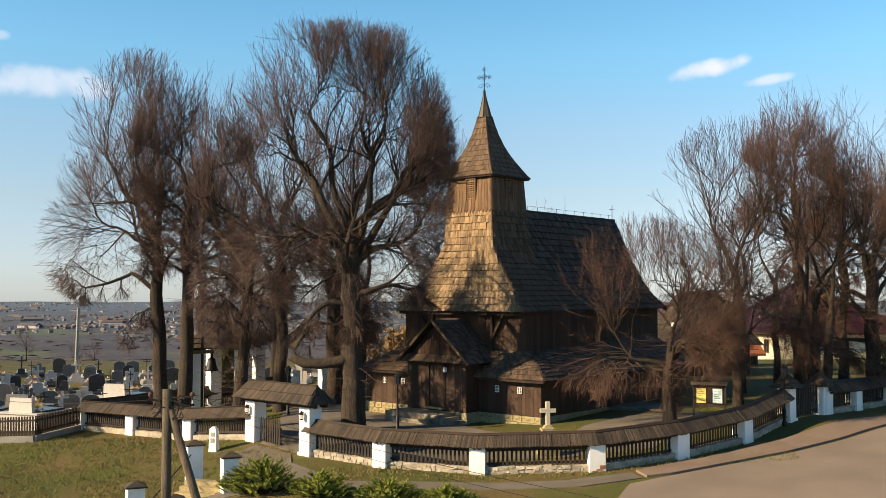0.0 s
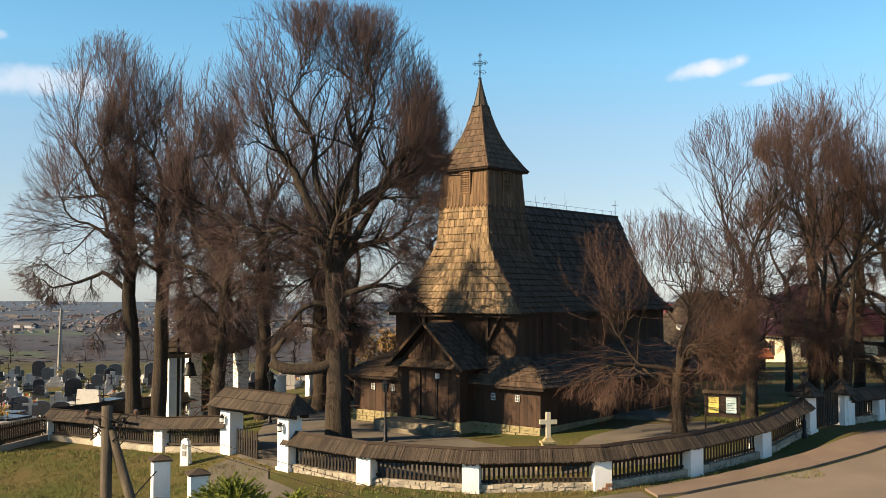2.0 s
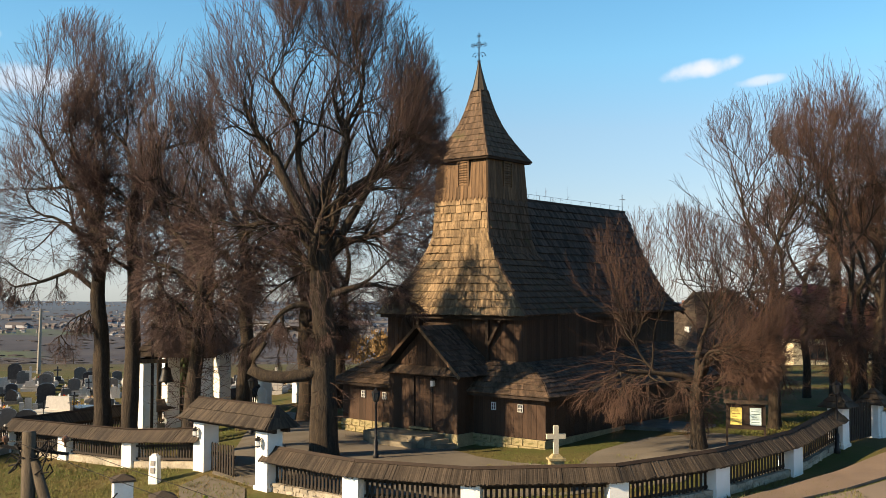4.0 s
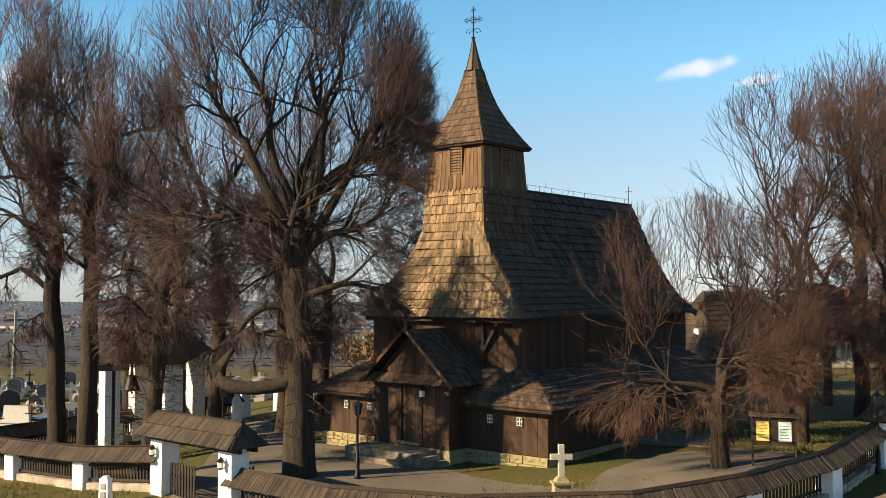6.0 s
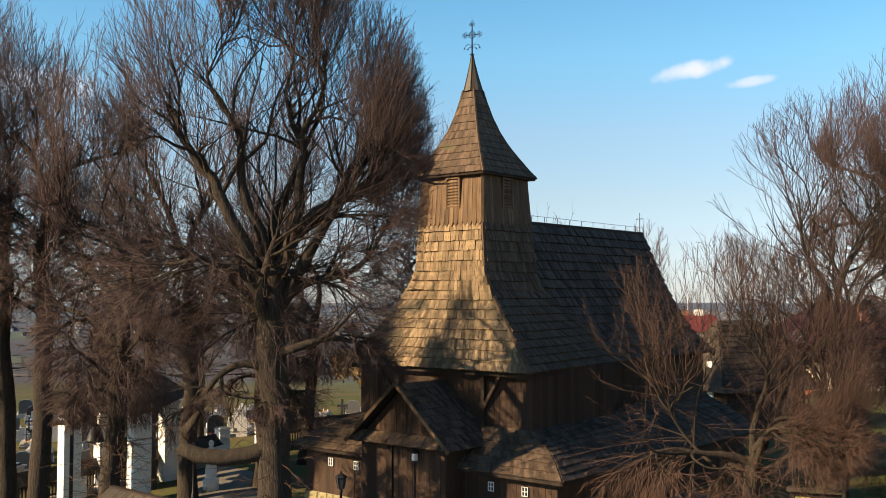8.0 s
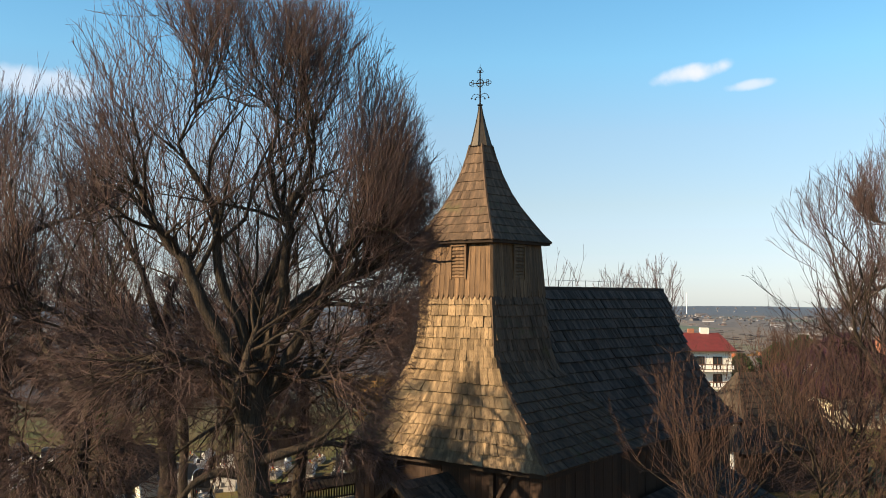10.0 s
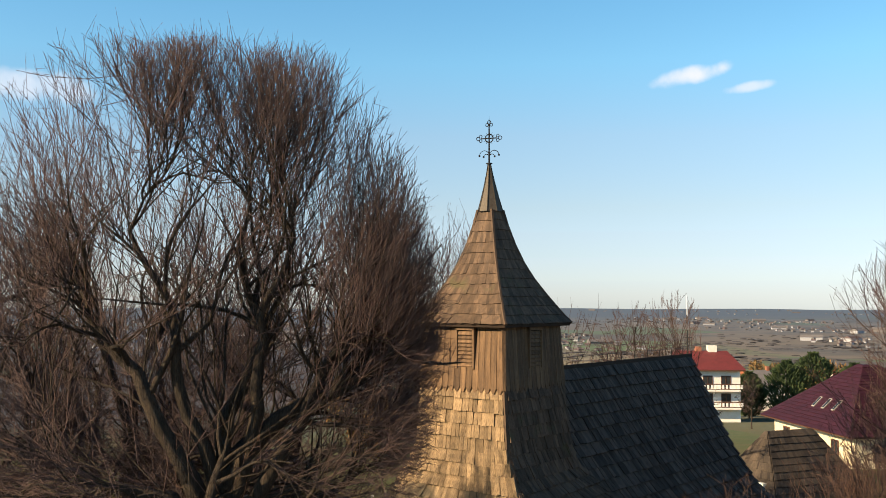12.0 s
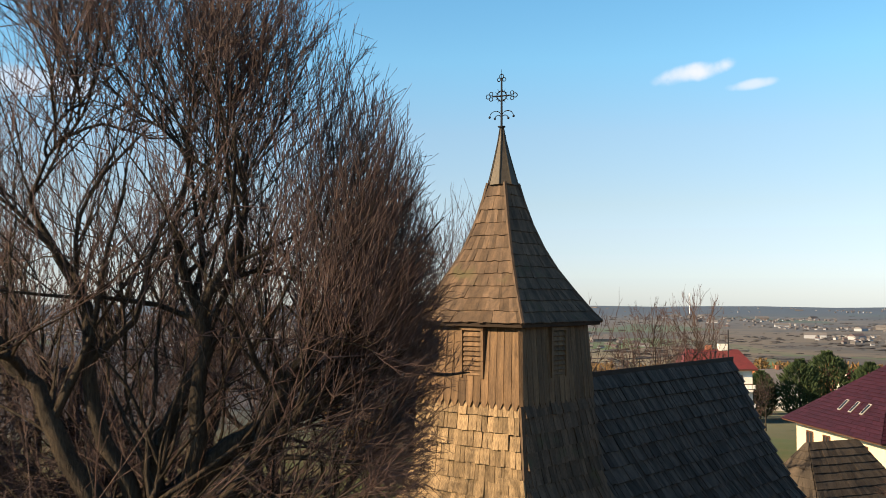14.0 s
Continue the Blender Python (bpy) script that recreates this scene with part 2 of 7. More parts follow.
# ---- mesh tools ----
class Build:
    """Collects vertices and faces of one mesh."""

    def __init__(self):
        self.v, self.f = [], []

    def add(self, verts, faces):
        k = len(self.v)
        self.v += [tuple(p) for p in verts]
        self.f += [tuple(i + k for i in face) for face in faces]
        return self

    def hexa(self, b, t):
        """A block from four bottom and four top corners, both counter-clockwise from above."""
        return self.add(list(b) + list(t), [(3, 2, 1, 0), (4, 5, 6, 7), (0, 1, 5, 4), (1, 2, 6, 5), (2, 3, 7, 6), (3, 0, 4, 7)])

    def box(self, x0, x1, y0, y1, z0, z1, m=None, taper=0.0):
        cx, cy = (x0 + x1) / 2, (y0 + y1) / 2
        k = 1 - taper
        low = [Vector((x, y, z0)) for x, y in ((x0, y0), (x1, y0), (x1, y1), (x0, y1))]
        top = [Vector((cx + (p.x - cx) * k, cy + (p.y - cy) * k, z1)) for p in low]
        if m is not None:
            low, top = [m @ p for p in low], [m @ p for p in top]
        return self.hexa(low, top)

    def bar(self, p, q, w, h, up=Vector((0, 0, 1))):
        """A squared timber from p to q."""
        p, q = Vector(p), Vector(q)
        d = (q - p).normalized()
        side = d.cross(up)
        if side.length < 1e-4:
            side = d.cross(Vector((0, 1, 0)))
        side.normalize()
        top = side.cross(d)
        ring = [(-1, -1), (1, -1), (1, 1), (-1, 1)]
        a = [p + side * (w / 2 * i) + top * (h / 2 * j) for i, j in ring]
        b = [q + side * (w / 2 * i) + top * (h / 2 * j) for i, j in ring]
        return self.add(a + b, [(0, 1, 2, 3), (7, 6, 5, 4), (4, 5, 1, 0), (5, 6, 2, 1), (6, 7, 3, 2), (7, 4, 0, 3)])

    def tube(self, points, radii, sides=8, cap=True):
        pts = [Vector(p) for p in points]
        k = len(self.v)
        last = None
        for i, p in enumerate(pts):
            d = (pts[min(i + 1, len(pts) - 1)] - pts[max(i - 1, 0)]).normalized()
            ref = last if last is not None else (Vector((1, 0, 0)) if abs(d.x) < 0.9 else Vector((0, 1, 0)))
            n1 = (ref - d * ref.dot(d)).normalized()
            last = n1
            n2 = d.cross(n1)
            for s in range(sides):
                an = 2 * math.pi * s / sides
                self.v.append(tuple(p + (n1 * math.cos(an) + n2 * math.sin(an)) * radii[i]))
        for i in range(len(pts) - 1):
            for s in range(sides):
                a, b = k + i * sides + s, k + i * sides + (s + 1) % sides
                self.f.append((a, b, b + sides, a + sides))
        if cap:
            self.f.append(tuple(k + s for s in reversed(range(sides))))
            self.f.append(tuple(k + (len(pts) - 1) * sides + s for s in range(sides)))
        return self

    def lathe(self, profile, centre=(0, 0, 0), sides=12):
        """A turned body from (radius, height) pairs."""
        c = Vector(centre)
        return self.tube([c + Vector((0, 0, h)) for r, h in profile], [r for r, h in profile], sides)

    def mesh(self, name, smooth=False):
        me = bpy.data.meshes.new(name)
        me.from_pydata(self.v, [], self.f)
        if smooth:
            me.polygons.foreach_set("use_smooth", [True] * len(me.polygons))
        me.update()
        return me


def part(name, shape, mat, parent=None, label="", smooth=False, at=None):
    """One mesh object under a thing or a part; shape is a Build or a mesh that is shared."""
    me = shape.mesh(name, smooth) if isinstance(shape, Build) else shape
    if not me.materials:
        me.materials.append(mat)
    ob = new(name, me)
    if parent is not None:
        ob.parent = parent
    if at is not None:
        ob.matrix_basis = at
    if label:
        tagged(ob, label)
    return ob


def thing(name, label, category, m=None, group="", kind=""):
    ob = new(name)
    ob.empty_display_size = 0.3
    if m is not None:
        ob.matrix_basis = m
    return tagged(ob, label, category, group, kind)


# ---- ground ----
def smooth(a, b, x):
    t = min(1.0, max(0.0, (x - a) / (b - a)))
    return t * t * (3 - 2 * t)


def height(x, y):
    """Height of the ground: a hilltop churchyard over a wide valley."""
    far = float(np.interp(y, (-400, -60, 20, 36, 44, 95, 140, 190, 400, 700, 5200), (-14, -4, -1.5, -0.25, 0.0, -0.6, -2.5, -6.6, -24, -38, -38)))
    z = far + 0.055 * (min(max(x, 2), 24) - 2) * smooth(150, 90, y) - 0.021 * (min(max(-x, 6), 40) - 6) * smooth(120, 70, y)
    yard = smooth(-13, -7, x) * smooth(44.0, 48.5, y + 0.12 * abs(x - 2)) * smooth(95, 75, y)
    z += 0.5 * yard * smooth(24, 14, x)
    z -= 0.7 * smooth(-5.5, -11, x) * smooth(46.5, 39.5, y - 0.35 * (-x - 8)) * smooth(-40, -20, x)
    z += 0.5 * (noise.noise((x * 0.004, y * 0.004, 0.3)) * smooth(250, 700, y)) * 14 * smooth(-1, 1, 1)
    return z


def axis_steps(lo, hi, near_lo, near_hi, fine):
    """Grid lines, fine in the near stretch and wider outwards."""
    out = list(np.arange(near_lo, near_hi + 1e-6, fine))
    step, p = fine, near_hi
    while p < hi:
        step *= 1.22
        p += step
        out.append(min(p, hi))
    step, p = fine, near_lo
    while p > lo:
        step *= 1.22
        p -= step
        out.insert(0, max(p, lo))
    return out


gx, gy = axis_steps(-4000, 4000, -30, 30, 0.75), axis_steps(-300, 4900, 15, 90, 0.75)
g = Build()
g.v = [(x, y, height(x, y)) for y in gy for x in gx]
W = len(gx)
g.f = [(j * W + i, j * W + i + 1, (j + 1) * W + i + 1, (j + 1) * W + i) for j in range(len(gy) - 1) for i in range(W - 1)]
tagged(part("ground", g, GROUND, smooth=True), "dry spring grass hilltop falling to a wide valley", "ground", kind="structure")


def draped(name, poly, mat, lift, label, category, step=0.5):
    """A thin sheet laid on the ground inside a polygon."""
    xs, ys = [p[0] for p in poly], [p[1] for p in poly]

    def inside(x, y):
        c = False
        for (x1, y1), (x2, y2) in zip(poly, poly[1:] + poly[:1]):
            if (y1 > y) != (y2 > y) and x < (x2 - x1) * (y - y1) / (y2 - y1) + x1:
                c = not c
        return c
    bm = bmesh.new()
    face = bm.faces.new([bm.verts.new((x, y, 0)) for x, y in poly])
    for ax, values in ((0, xs), (1, ys)):
        k = min(values) + step
        while k < max(values):
            no = [0, 0, 0]
            no[ax] = 1
            co = [0, 0, 0]
            co[ax] = k
            bmesh.ops.bisect_plane(bm, geom=bm.verts[:] + bm.edges[:] + bm.faces[:], plane_co=co, plane_no=no)
            k += step
    for v in bm.verts:
        v.co.z = height(v.co.x, v.co.y) + lift
    bmesh.ops.recalc_face_normals(bm, faces=bm.faces[:])
    if sum(f.normal.z for f in bm.faces) < 0:
        bmesh.ops.reverse_faces(bm, faces=bm.faces[:])
    rim = bmesh.ops.extrude_edge_only(bm, edges=[e for e in bm.edges if e.is_boundary])
    for v in rim["geom"]:
        if isinstance(v, bmesh.types.BMVert):
            v.co.z -= lift + 0.12
    me = bpy.data.meshes.new(name)
    bm.to_mesh(me)
    bm.free()
    me.materials.append(mat)
    return tagged(new(name, me), label, category, kind="structure")


draped("road", [(4.0, 30), (6.8, 36.6), (8.6, 37.6), (13.9, 40.3), (21.5, 45.6), (40, 59), (46, 53), (26, 40), (16, 33), (12, 22), (10, -60), (0, -60), (3, 22)], ASPHALT, 0.03, "pale worn asphalt village road", "road", 1.0)
draped("pavement", [(7.6, 37.5), (8.6, 37.75), (13.8, 40.45), (21.4, 45.75), (40, 59.2), (39, 60.4), (20.6, 47.2), (14.6, 43.0), (10.2, 40.0), (7.4, 38.6)], SIDEWALK, 0.09, "reddish worn footway beside the road", "pavement", 1.0)
draped("footpath", [(-9, 37.0), (-4.2, 37.3), (0, 36.9), (5, 36.6), (7.4, 37.4), (7.2, 38.4), (4.6, 37.7), (-0.5, 38.1), (-4.0, 38.3), (-6.3, 41.8), (-6.6, 43.6), (-8.4, 45.2), (-9.2, 44.4), (-8.2, 41)], PAVING, 0.035, "grey gravel footpath outside the fence", "pavement", 0.8)
draped("yard_path", [(-8.2, 45.4), (-6.4, 43.8), (-3.6, 43.0), (0.6, 42.2), (5.0, 41.9), (9.0, 42.9), (9.6, 44.0), (6.2, 45.4), (3.4, 46.6), (1.9, 47.8), (-0.5, 51.6), (-4.6, 56.4), (-6.4, 62), (-10, 68), (-12, 66.5), (-9.2, 58), (-8.4, 51)], PAVING, 0.03, "grey churchyard path to the porch", "pavement", 0.8)
draped("yard_path", [(5.4, 45.3), (9, 44.2), (13, 46.4), (14.2, 48), (12.2, 50.6), (9.2, 50.2), (6.6, 47.3)], PAVING, 0.03, "worn grey path past the side platform", "pavement", 0.8)


# ---- the church ----
CH = pose(2.4, 55.05, 0, 0, 0, 49.46)
church = thing("wooden_church", "dark old wooden church with a shingled tower and spire", "church", CH)
rng = random.Random(7)


def share_index(line, t):
    """Where along a polyline the share t of its length lies: index and fraction."""
    seg = [(b - a).length for a, b in zip(line, line[1:])]
    d = t * sum(seg)
    for i, s in enumerate(seg):
        if d <= s or i == len(seg) - 1:
            return i, min(1.0, d / s if s else 0)
        d -= s


def along(line, at):
    return line[at[0]].lerp(line[at[0] + 1], at[1])


def shingle_frames(left, right, expo, width, thick=0.042):
    """Poses of overlapping shingles on a ruled patch; left and right edges run from the eave up."""
    left, right = [Vector(p) for p in left], [Vector(p) for p in right]
    mids = [(a + b) / 2 for a, b in zip(left, right)]
    total = sum((b - a).length for a, b in zip(mids, mids[1:]))
    rows = max(1, round(total / expo))
    out = []
    for r in range(rows):
        t0, t1 = r / rows, min(1.0, (r + 1.25) / rows)
        i0, i1 = share_index(mids, t0), share_index(mids, t1)
        l0, r0, l1, r1 = along(left, i0), along(right, i0), along(left, i1), along(right, i1)
        n = max(1, round((r0 - l0).length / width))
        cuts = [0.0] + sorted((i + rng.uniform(-0.25, 0.25)) / n for i in range(1, n)) + [1.0]
        for c0, c1 in zip(cuts, cuts[1:]):
            a, b, c = l0.lerp(r0, c0), l0.lerp(r0, c1), l1.lerp(r1, (c0 + c1) / 2)
            mid = (a + b) / 2
            side = b - a
            up = c - mid
            nrm = side.cross(up)
            if nrm.length < 1e-6:
                continue
            nrm.normalize()
            base = mid + nrm * rng.uniform(0.03, 0.045) - up.normalized() * rng.uniform(0, 0.03)
            up = c + nrm * 0.012 - base
            out.append((base, side * 0.97, nrm * (thick * rng.uniform(0.8, 1.2)), up))
    return out


def frame_matrix(f):
    base, side, nrm, up = f
    return Matrix(((-side.x, nrm.x, up.x, base.x), (-side.y, nrm.y, up.y, base.y), (-side.z, nrm.z, up.z, base.z), (0, 0, 0, 1)))


def shingle_mesh(frames):
    b = Build()
    for base, side, nrm, up in frames:
        h = side / 2
        tip = side * 0.46
        b.hexa([base - h, base + h, base + h + nrm, base - h + nrm], [base - tip + up, base + tip + up, base + tip + up + nrm * 0.4, base - tip + up + nrm * 0.4])
        k = len(b.f) - 6
        b.f[k:] = [tuple(reversed(f)) for f in b.f[k:]]
    return b


def sheet(left, right):
    b = Build()
    n = len(left)
    b.add(list(left) + list(right), [(i, n + i, n + i + 1, i + 1) for i in range(n - 1)])
    return b


def curve_at(table, z):
    return float(np.interp(z, [p[0] for p in table], [p[1] for p in table]))


FLARE = [(6.0, 1.0), (6.5, 0.84), (7.1, 0.66), (7.95, 0.41), (8.8, 0.18), (9.65, 0.05), (11.5, 0.0)]
NAVE = [(6.0, 3.75), (6.6, 2.95), (7.3, 2.32), (8.2, 1.72), (9.4, 1.05), (11.65, 0.0)]


def tower_f(z):
    return 1.5 + 1.05 * curve_at(FLARE, z)


def tower_h(z):
    return 1.52 + 2.88 * curve_at(FLARE, z)


LEVELS = [6.0, 6.3, 6.7, 7.1, 7.5, 7.95, 8.4, 8.8, 9.2, 9.65, 10.4, 11.52]
front_l = [Vector((-tower_f(z), tower_h(z), z)) for z in LEVELS]
front_r = [Vector((-tower_f(z), -tower_h(z), z)) for z in LEVELS]


def tower_back(z, side):
    q = curve_at(FLARE, z)
    w = curve_at([(6.0, 0.0), (8.8, 0.35), (9.65, 1.0), (12, 1.0)], z)
    u = w * tower_h(z) + (1 - w) * (curve_at(NAVE, z) + 0.03)
    return Vector((1.5 + 4.2 * q, side * u, z))


tower = part("tower_roof", sheet(front_l, front_r), ROOF_BED, church, "shingled flaring tower skirt")
right_f = front_r
right_b = [tower_back(z, -1) for z in LEVELS]
left_b = [tower_back(z, 1) for z in LEVELS]
part("tower_side", sheet(right_f, right_b), ROOF_BED, tower)
part("tower_side", sheet(left_b, front_l), ROOF_BED, tower)
back = [Vector((1.5, y, z)) for z in (8.5, 11.52) for y in (1.52, -1.52)]
part("tower_side", Build().add(back, [(0, 1, 3, 2)]), ROOF_BED, tower)

front_shingles = shingle_frames(front_l, front_r, 0.38, 0.15, 0.09)
single = [f for f in front_shingles if f[0].z > 8.25]
rest = [f for f in front_shingles if f[0].z <= 8.25]
rest += shingle_frames(left_b, front_l, 0.37, 0.3)
# kept apart from the front, for a darker shingle that carries its shade
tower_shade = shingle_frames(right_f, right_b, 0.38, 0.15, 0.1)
SH_MESH = Build().hexa([Vector(q) for q in ((-0.5, 0, 0), (0.5, 0, 0), (0.5, 1, 0), (-0.5, 1, 0))], [Vector(q) for q in ((-0.46, 0, 1), (0.46, 0, 1), (0.46, 0.4, 1), (-0.46, 0.4, 1))]).mesh("shingle")

# nave roof
NZ = [6.0, 6.3, 6.6, 7.3, 8.2, 9.4, 10.5, 11.65]
SE = 13.55
nave_l = [Vector((1.35, -curve_at(NAVE, z), z)) for z in NZ]
nave_r = [Vector((SE, -curve_at(NAVE, z), z)) for z in NZ]
nave = part("nave_roof", sheet(nave_l, nave_r), ROOF_BED, church, "dark grey shingled steep nave roof")
mir = Matrix.Diagonal((1, -1, 1))
part("roof_slope", sheet([mir @ p for p in nave_r], [mir @ p for p in nave_l]), ROOF_BED, nave)
nave_shingles = shingle_frames(nave_l, nave_r, 0.42, 0.17, 0.12)
nave_shingles += shingle_frames([mir @ p for p in nave_r], [mir @ p for p in nave_l], 0.36, 0.5)
part("ridge_board", Build().bar((1.4, 0.06, 11.66), (SE + 0.05, 0.06, 11.66), 0.03, 0.22).bar((1.4, -0.06, 11.68), (SE + 0.05, -0.06, 11.68), 0.03, 0.22), TIMBER, nave)
part("verge_board", Build().add([p + Vector((0.06, -0.04, -0.02)) for p in nave_r] + [p + Vector((0.06, 0.05, -0.2)) for p in nave_r], [(i, i + 1, len(NZ) + i + 1, len(NZ) + i) for i in range(len(NZ) - 1)]), TIMBER, nave)
gable = [Vector((SE - 0.3, s * curve_at(NAVE, z), z)) for s in (1, -1) for z in NZ]
part("east_gable", Build().add(gable, [(i, i + 1, 8 + i + 1, 8 + i) for i in range(7)]), BOARD, church)
spikes = Build()
for i in range(12):
    spikes.tube([(1.9 + i, 0, 11.72), (1.9 + i, 0, 12.05)], [0.012, 0.012], 4)
spikes.tube([(1.6, 0, 12.05), (SE, 0, 12.02)], [0.008, 0.008], 4)
part("lightning_wire", spikes, IRON, nave, "thin wire on short stands along the ridge")
part("ridge_cross", Build().tube([(SE - 0.2, 0, 11.7), (SE - 0.2, 0, 12.75)], [0.022, 0.018], 5).tube([(SE - 0.2, -0.2, 12.45), (SE - 0.2, 0.2, 12.45)], [0.018, 0.018], 5), IRON, nave, "small iron cross")

# belfry with vertical boards
belfry = part("belfry", Build().hexa([Vector((x, y, 11.4)) for x, y in ((-1.5, -1.5), (1.5, -1.5), (1.5, 1.5), (-1.5, 1.5))], [Vector((x, y, 13.4)) for x, y in ((-1.42, -1.42), (1.42, -1.42), (1.42, 1.42), (-1.42, 1.42))]), TIMBER, church, "boarded belfry with louvred openings")
N_B = 14
for turn in range(4):
    rot = Matrix.Rotation(turn * math.pi / 2, 4, "Z")
    for i in range(N_B):
        t0, t1 = i / N_B, (i + 1) / N_B
        y0, y1 = -1.56 + 3.12 * t0, -1.56 + 3.12 * t1
        k = 1.47 / 1.56
        # boards end in a notched tail over the tower
        mid = (y0 + y1) / 2
        d0, d1 = -1.56 - rng.uniform(0.0, 0.012), -1.47
        wdt = (y1 - y0) * 0.47
        d0 -= 0.06
        low = [Vector((d0, mid + wdt, 11.46)), Vector((d0, mid + wdt * 0.3, 11.3)), Vector((d0, mid - wdt * 0.3, 11.3)), Vector((d0, mid - wdt, 11.46))]
        top = [Vector((d1, mid * k - wdt * k, 13.42)), Vector((d1, mid * k + wdt * k, 13.42))]
        front = low + top
        backp = [p + Vector((0.035, 0, 0)) for p in front]
        b = Build().add(front + backp, [(0, 1, 2, 3, 4, 5), tuple(reversed(range(6, 12)))] + [(j, j + 6, (j + 1) % 6 + 6, (j + 1) % 6) for j in range(6)])
        part("board", b, BOARD_GREY, belfry, at=rot)
    # louvred opening
    if turn in (0, 1):
        lou = part("louvre", Build().box(-1.60, -1.5, -0.28 - 0.15 * (turn == 0), 0.26 - 0.15 * (turn == 0), 12.0, 13.1), ROOF_BED, belfry, "louvred sound opening", at=rot @ Matrix.Translation((0.06, 0, 0)))
        off = -0.15 * (turn == 0)
        for j in range(9):
            z = 12.05 + j * 0.115
            part("slat", Build().hexa([Vector((-1.66, off - 0.27, z)), Vector((-1.64, off - 0.27, z - 0.02)), Vector((-1.64, off + 0.25, z - 0.02)), Vector((-1.66, off + 0.25, z))][::-1], [Vector((-1.60, off - 0.27, z + 0.1)), Vector((-1.58, off - 0.27, z + 0.08)), Vector((-1.58, off + 0.25, z + 0.08)), Vector((-1.60, off + 0.25, z + 0.1))][::-1]), BOARD_GREY, lou)
        part("frame", Build().box(-1.67, -1.56, off - 0.36, off - 0.29, 11.98, 13.15).box(-1.67, -1.56, off + 0.27, off + 0.34, 11.98, 13.15).box(-1.67, -1.56, off - 0.36, off + 0.34, 13.1, 13.18), BOARD_GREY, lou)
part("corner_post", Build().bar((-1.58, -1.58, 11.4), (-1.49, -1.49, 13.4), 0.1, 0.1), BOARD_GREY, belfry)

# spire, leaning a little
LEAN_TO = Vector((-0.013, 0.016, 0))
SPIRE = [(13.28, 1.72), (13.45, 1.59), (13.65, 1.46), (14.15, 1.16), (14.6, 0.91), (15.1, 0.69), (15.7, 0.49), (16.3, 0.34), (16.75, 0.25)]
spire = part("spire", Build().hexa([Vector((x, y, 13.2)) for x, y in ((-1.7, -1.7), (1.7, -1.7), (1.7, 1.7), (-1.7, 1.7))], [Vector((x, y, 13.28)) for x, y in ((-1.72, -1.72), (1.72, -1.72), (1.72, 1.72), (-1.72, 1.72))]), TIMBER, church, "concave four-sided shingled spire")
spire_shingles = []
for turn in range(4):
    rot = Matrix.Rotation(turn * math.pi / 2, 4, "Z")
    l = [rot @ Vector((-r, r, z)) + LEAN_TO * max(0, z - 13.4) for z, r in SPIRE]
    r_ = [rot @ Vector((-r, -r, z)) + LEAN_TO * max(0, z - 13.4) for z, r in SPIRE]
    part("spire_side", sheet(l, r_), ROOF_BED, spire)
    spire_shingles += shingle_frames(l, r_, 0.33, 0.14 if turn < 2 else 0.3, 0.026)
    part("hip_board", Build().tube([p + Vector((p.x, p.y, 0)).normalized() * 0.035 for p in r_], [0.05] * len(r_), 5), SHINGLE_MID, spire)
part("hip_board", Build().tube([p + Vector((-0.03, -0.03, 0.02)) for p in front_r], [0.075] * len(front_r), 5), SHINGLE_MID, tower)
cap = Build()
for i in range(9):
    t = i / 8
    z = 16.7 + 1.5 * t
    r = 0.36 * (1 - t) ** 1.2 + 0.04
    o_ = LEAN_TO * (z - 13.4)
    cap.v += [(o_.x + r * math.cos(k * math.pi / 4 + 0.39), o_.y + r * math.sin(k * math.pi / 4 + 0.39), z) for k in range(8)]
cap.f += [(i * 8 + k, i * 8 + (k + 1) % 8, (i + 1) * 8 + (k + 1) % 8, (i + 1) * 8 + k) for i in range(8) for k in range(8)]
part("spire_cap", cap, TIN, spire, "dull tin cap with standing seams")
for k in range(8):
    an = k * math.pi / 4 + 0.39
    part("seam", Build().tube([Vector(((0.362 * (1 - t) ** 1.2 + 0.042) * math.cos(an), (0.362 * (1 - t) ** 1.2 + 0.042) * math.sin(an), 16.7 + 1.5 * t)) + LEAN_TO * (3.3 + 1.5 * t) for t in (0, 0.25, 0.5, 0.75, 1)], [0.014] * 5, 4), TIN, spire)


def ring(b, centre, r, tube_r, axis_u, axis_v, n=14, a0=0.0, a1=2 * math.pi):
    pts = [Vector(centre) + axis_u * (r * math.cos(a0 + (a1 - a0) * i / n)) + axis_v * (r * math.sin(a0 + (a1 - a0) * i / n)) for i in range(n + 1)]
    b.tube(pts, [tube_r] * (n + 1), 4)


# wrought cross faces the viewer across the axis
cx = Build()
U, V = Vector((-0.3, 0.954, 0)).normalized(), Vector((0, 0, 1))
C0 = Vector((0, 0, 18.98))
cx.tube([(0, 0, 18.1), (0, 0, 19.42)], [0.03, 0.022], 6)
cx.tube([(0, 0, 19.4), (0, 0, 19.66)], [0.012, 0.004], 4)
cx.tube([C0 - U * 0.26, C0 + U * 0.26], [0.02, 0.02], 6)
cx.lathe([(0.1, 0), (0.1, 0.03)], (0, 0, 18.18), 8)
ring(cx, C0, 0.13, 0.016, U, V)
for k in range(12):
    d = U * math.cos(k * math.pi / 6) + V * math.sin(k * math.pi / 6)
    cx.tube([C0 + d * 0.1, C0 + d * 0.21], [0.009, 0.003], 4)
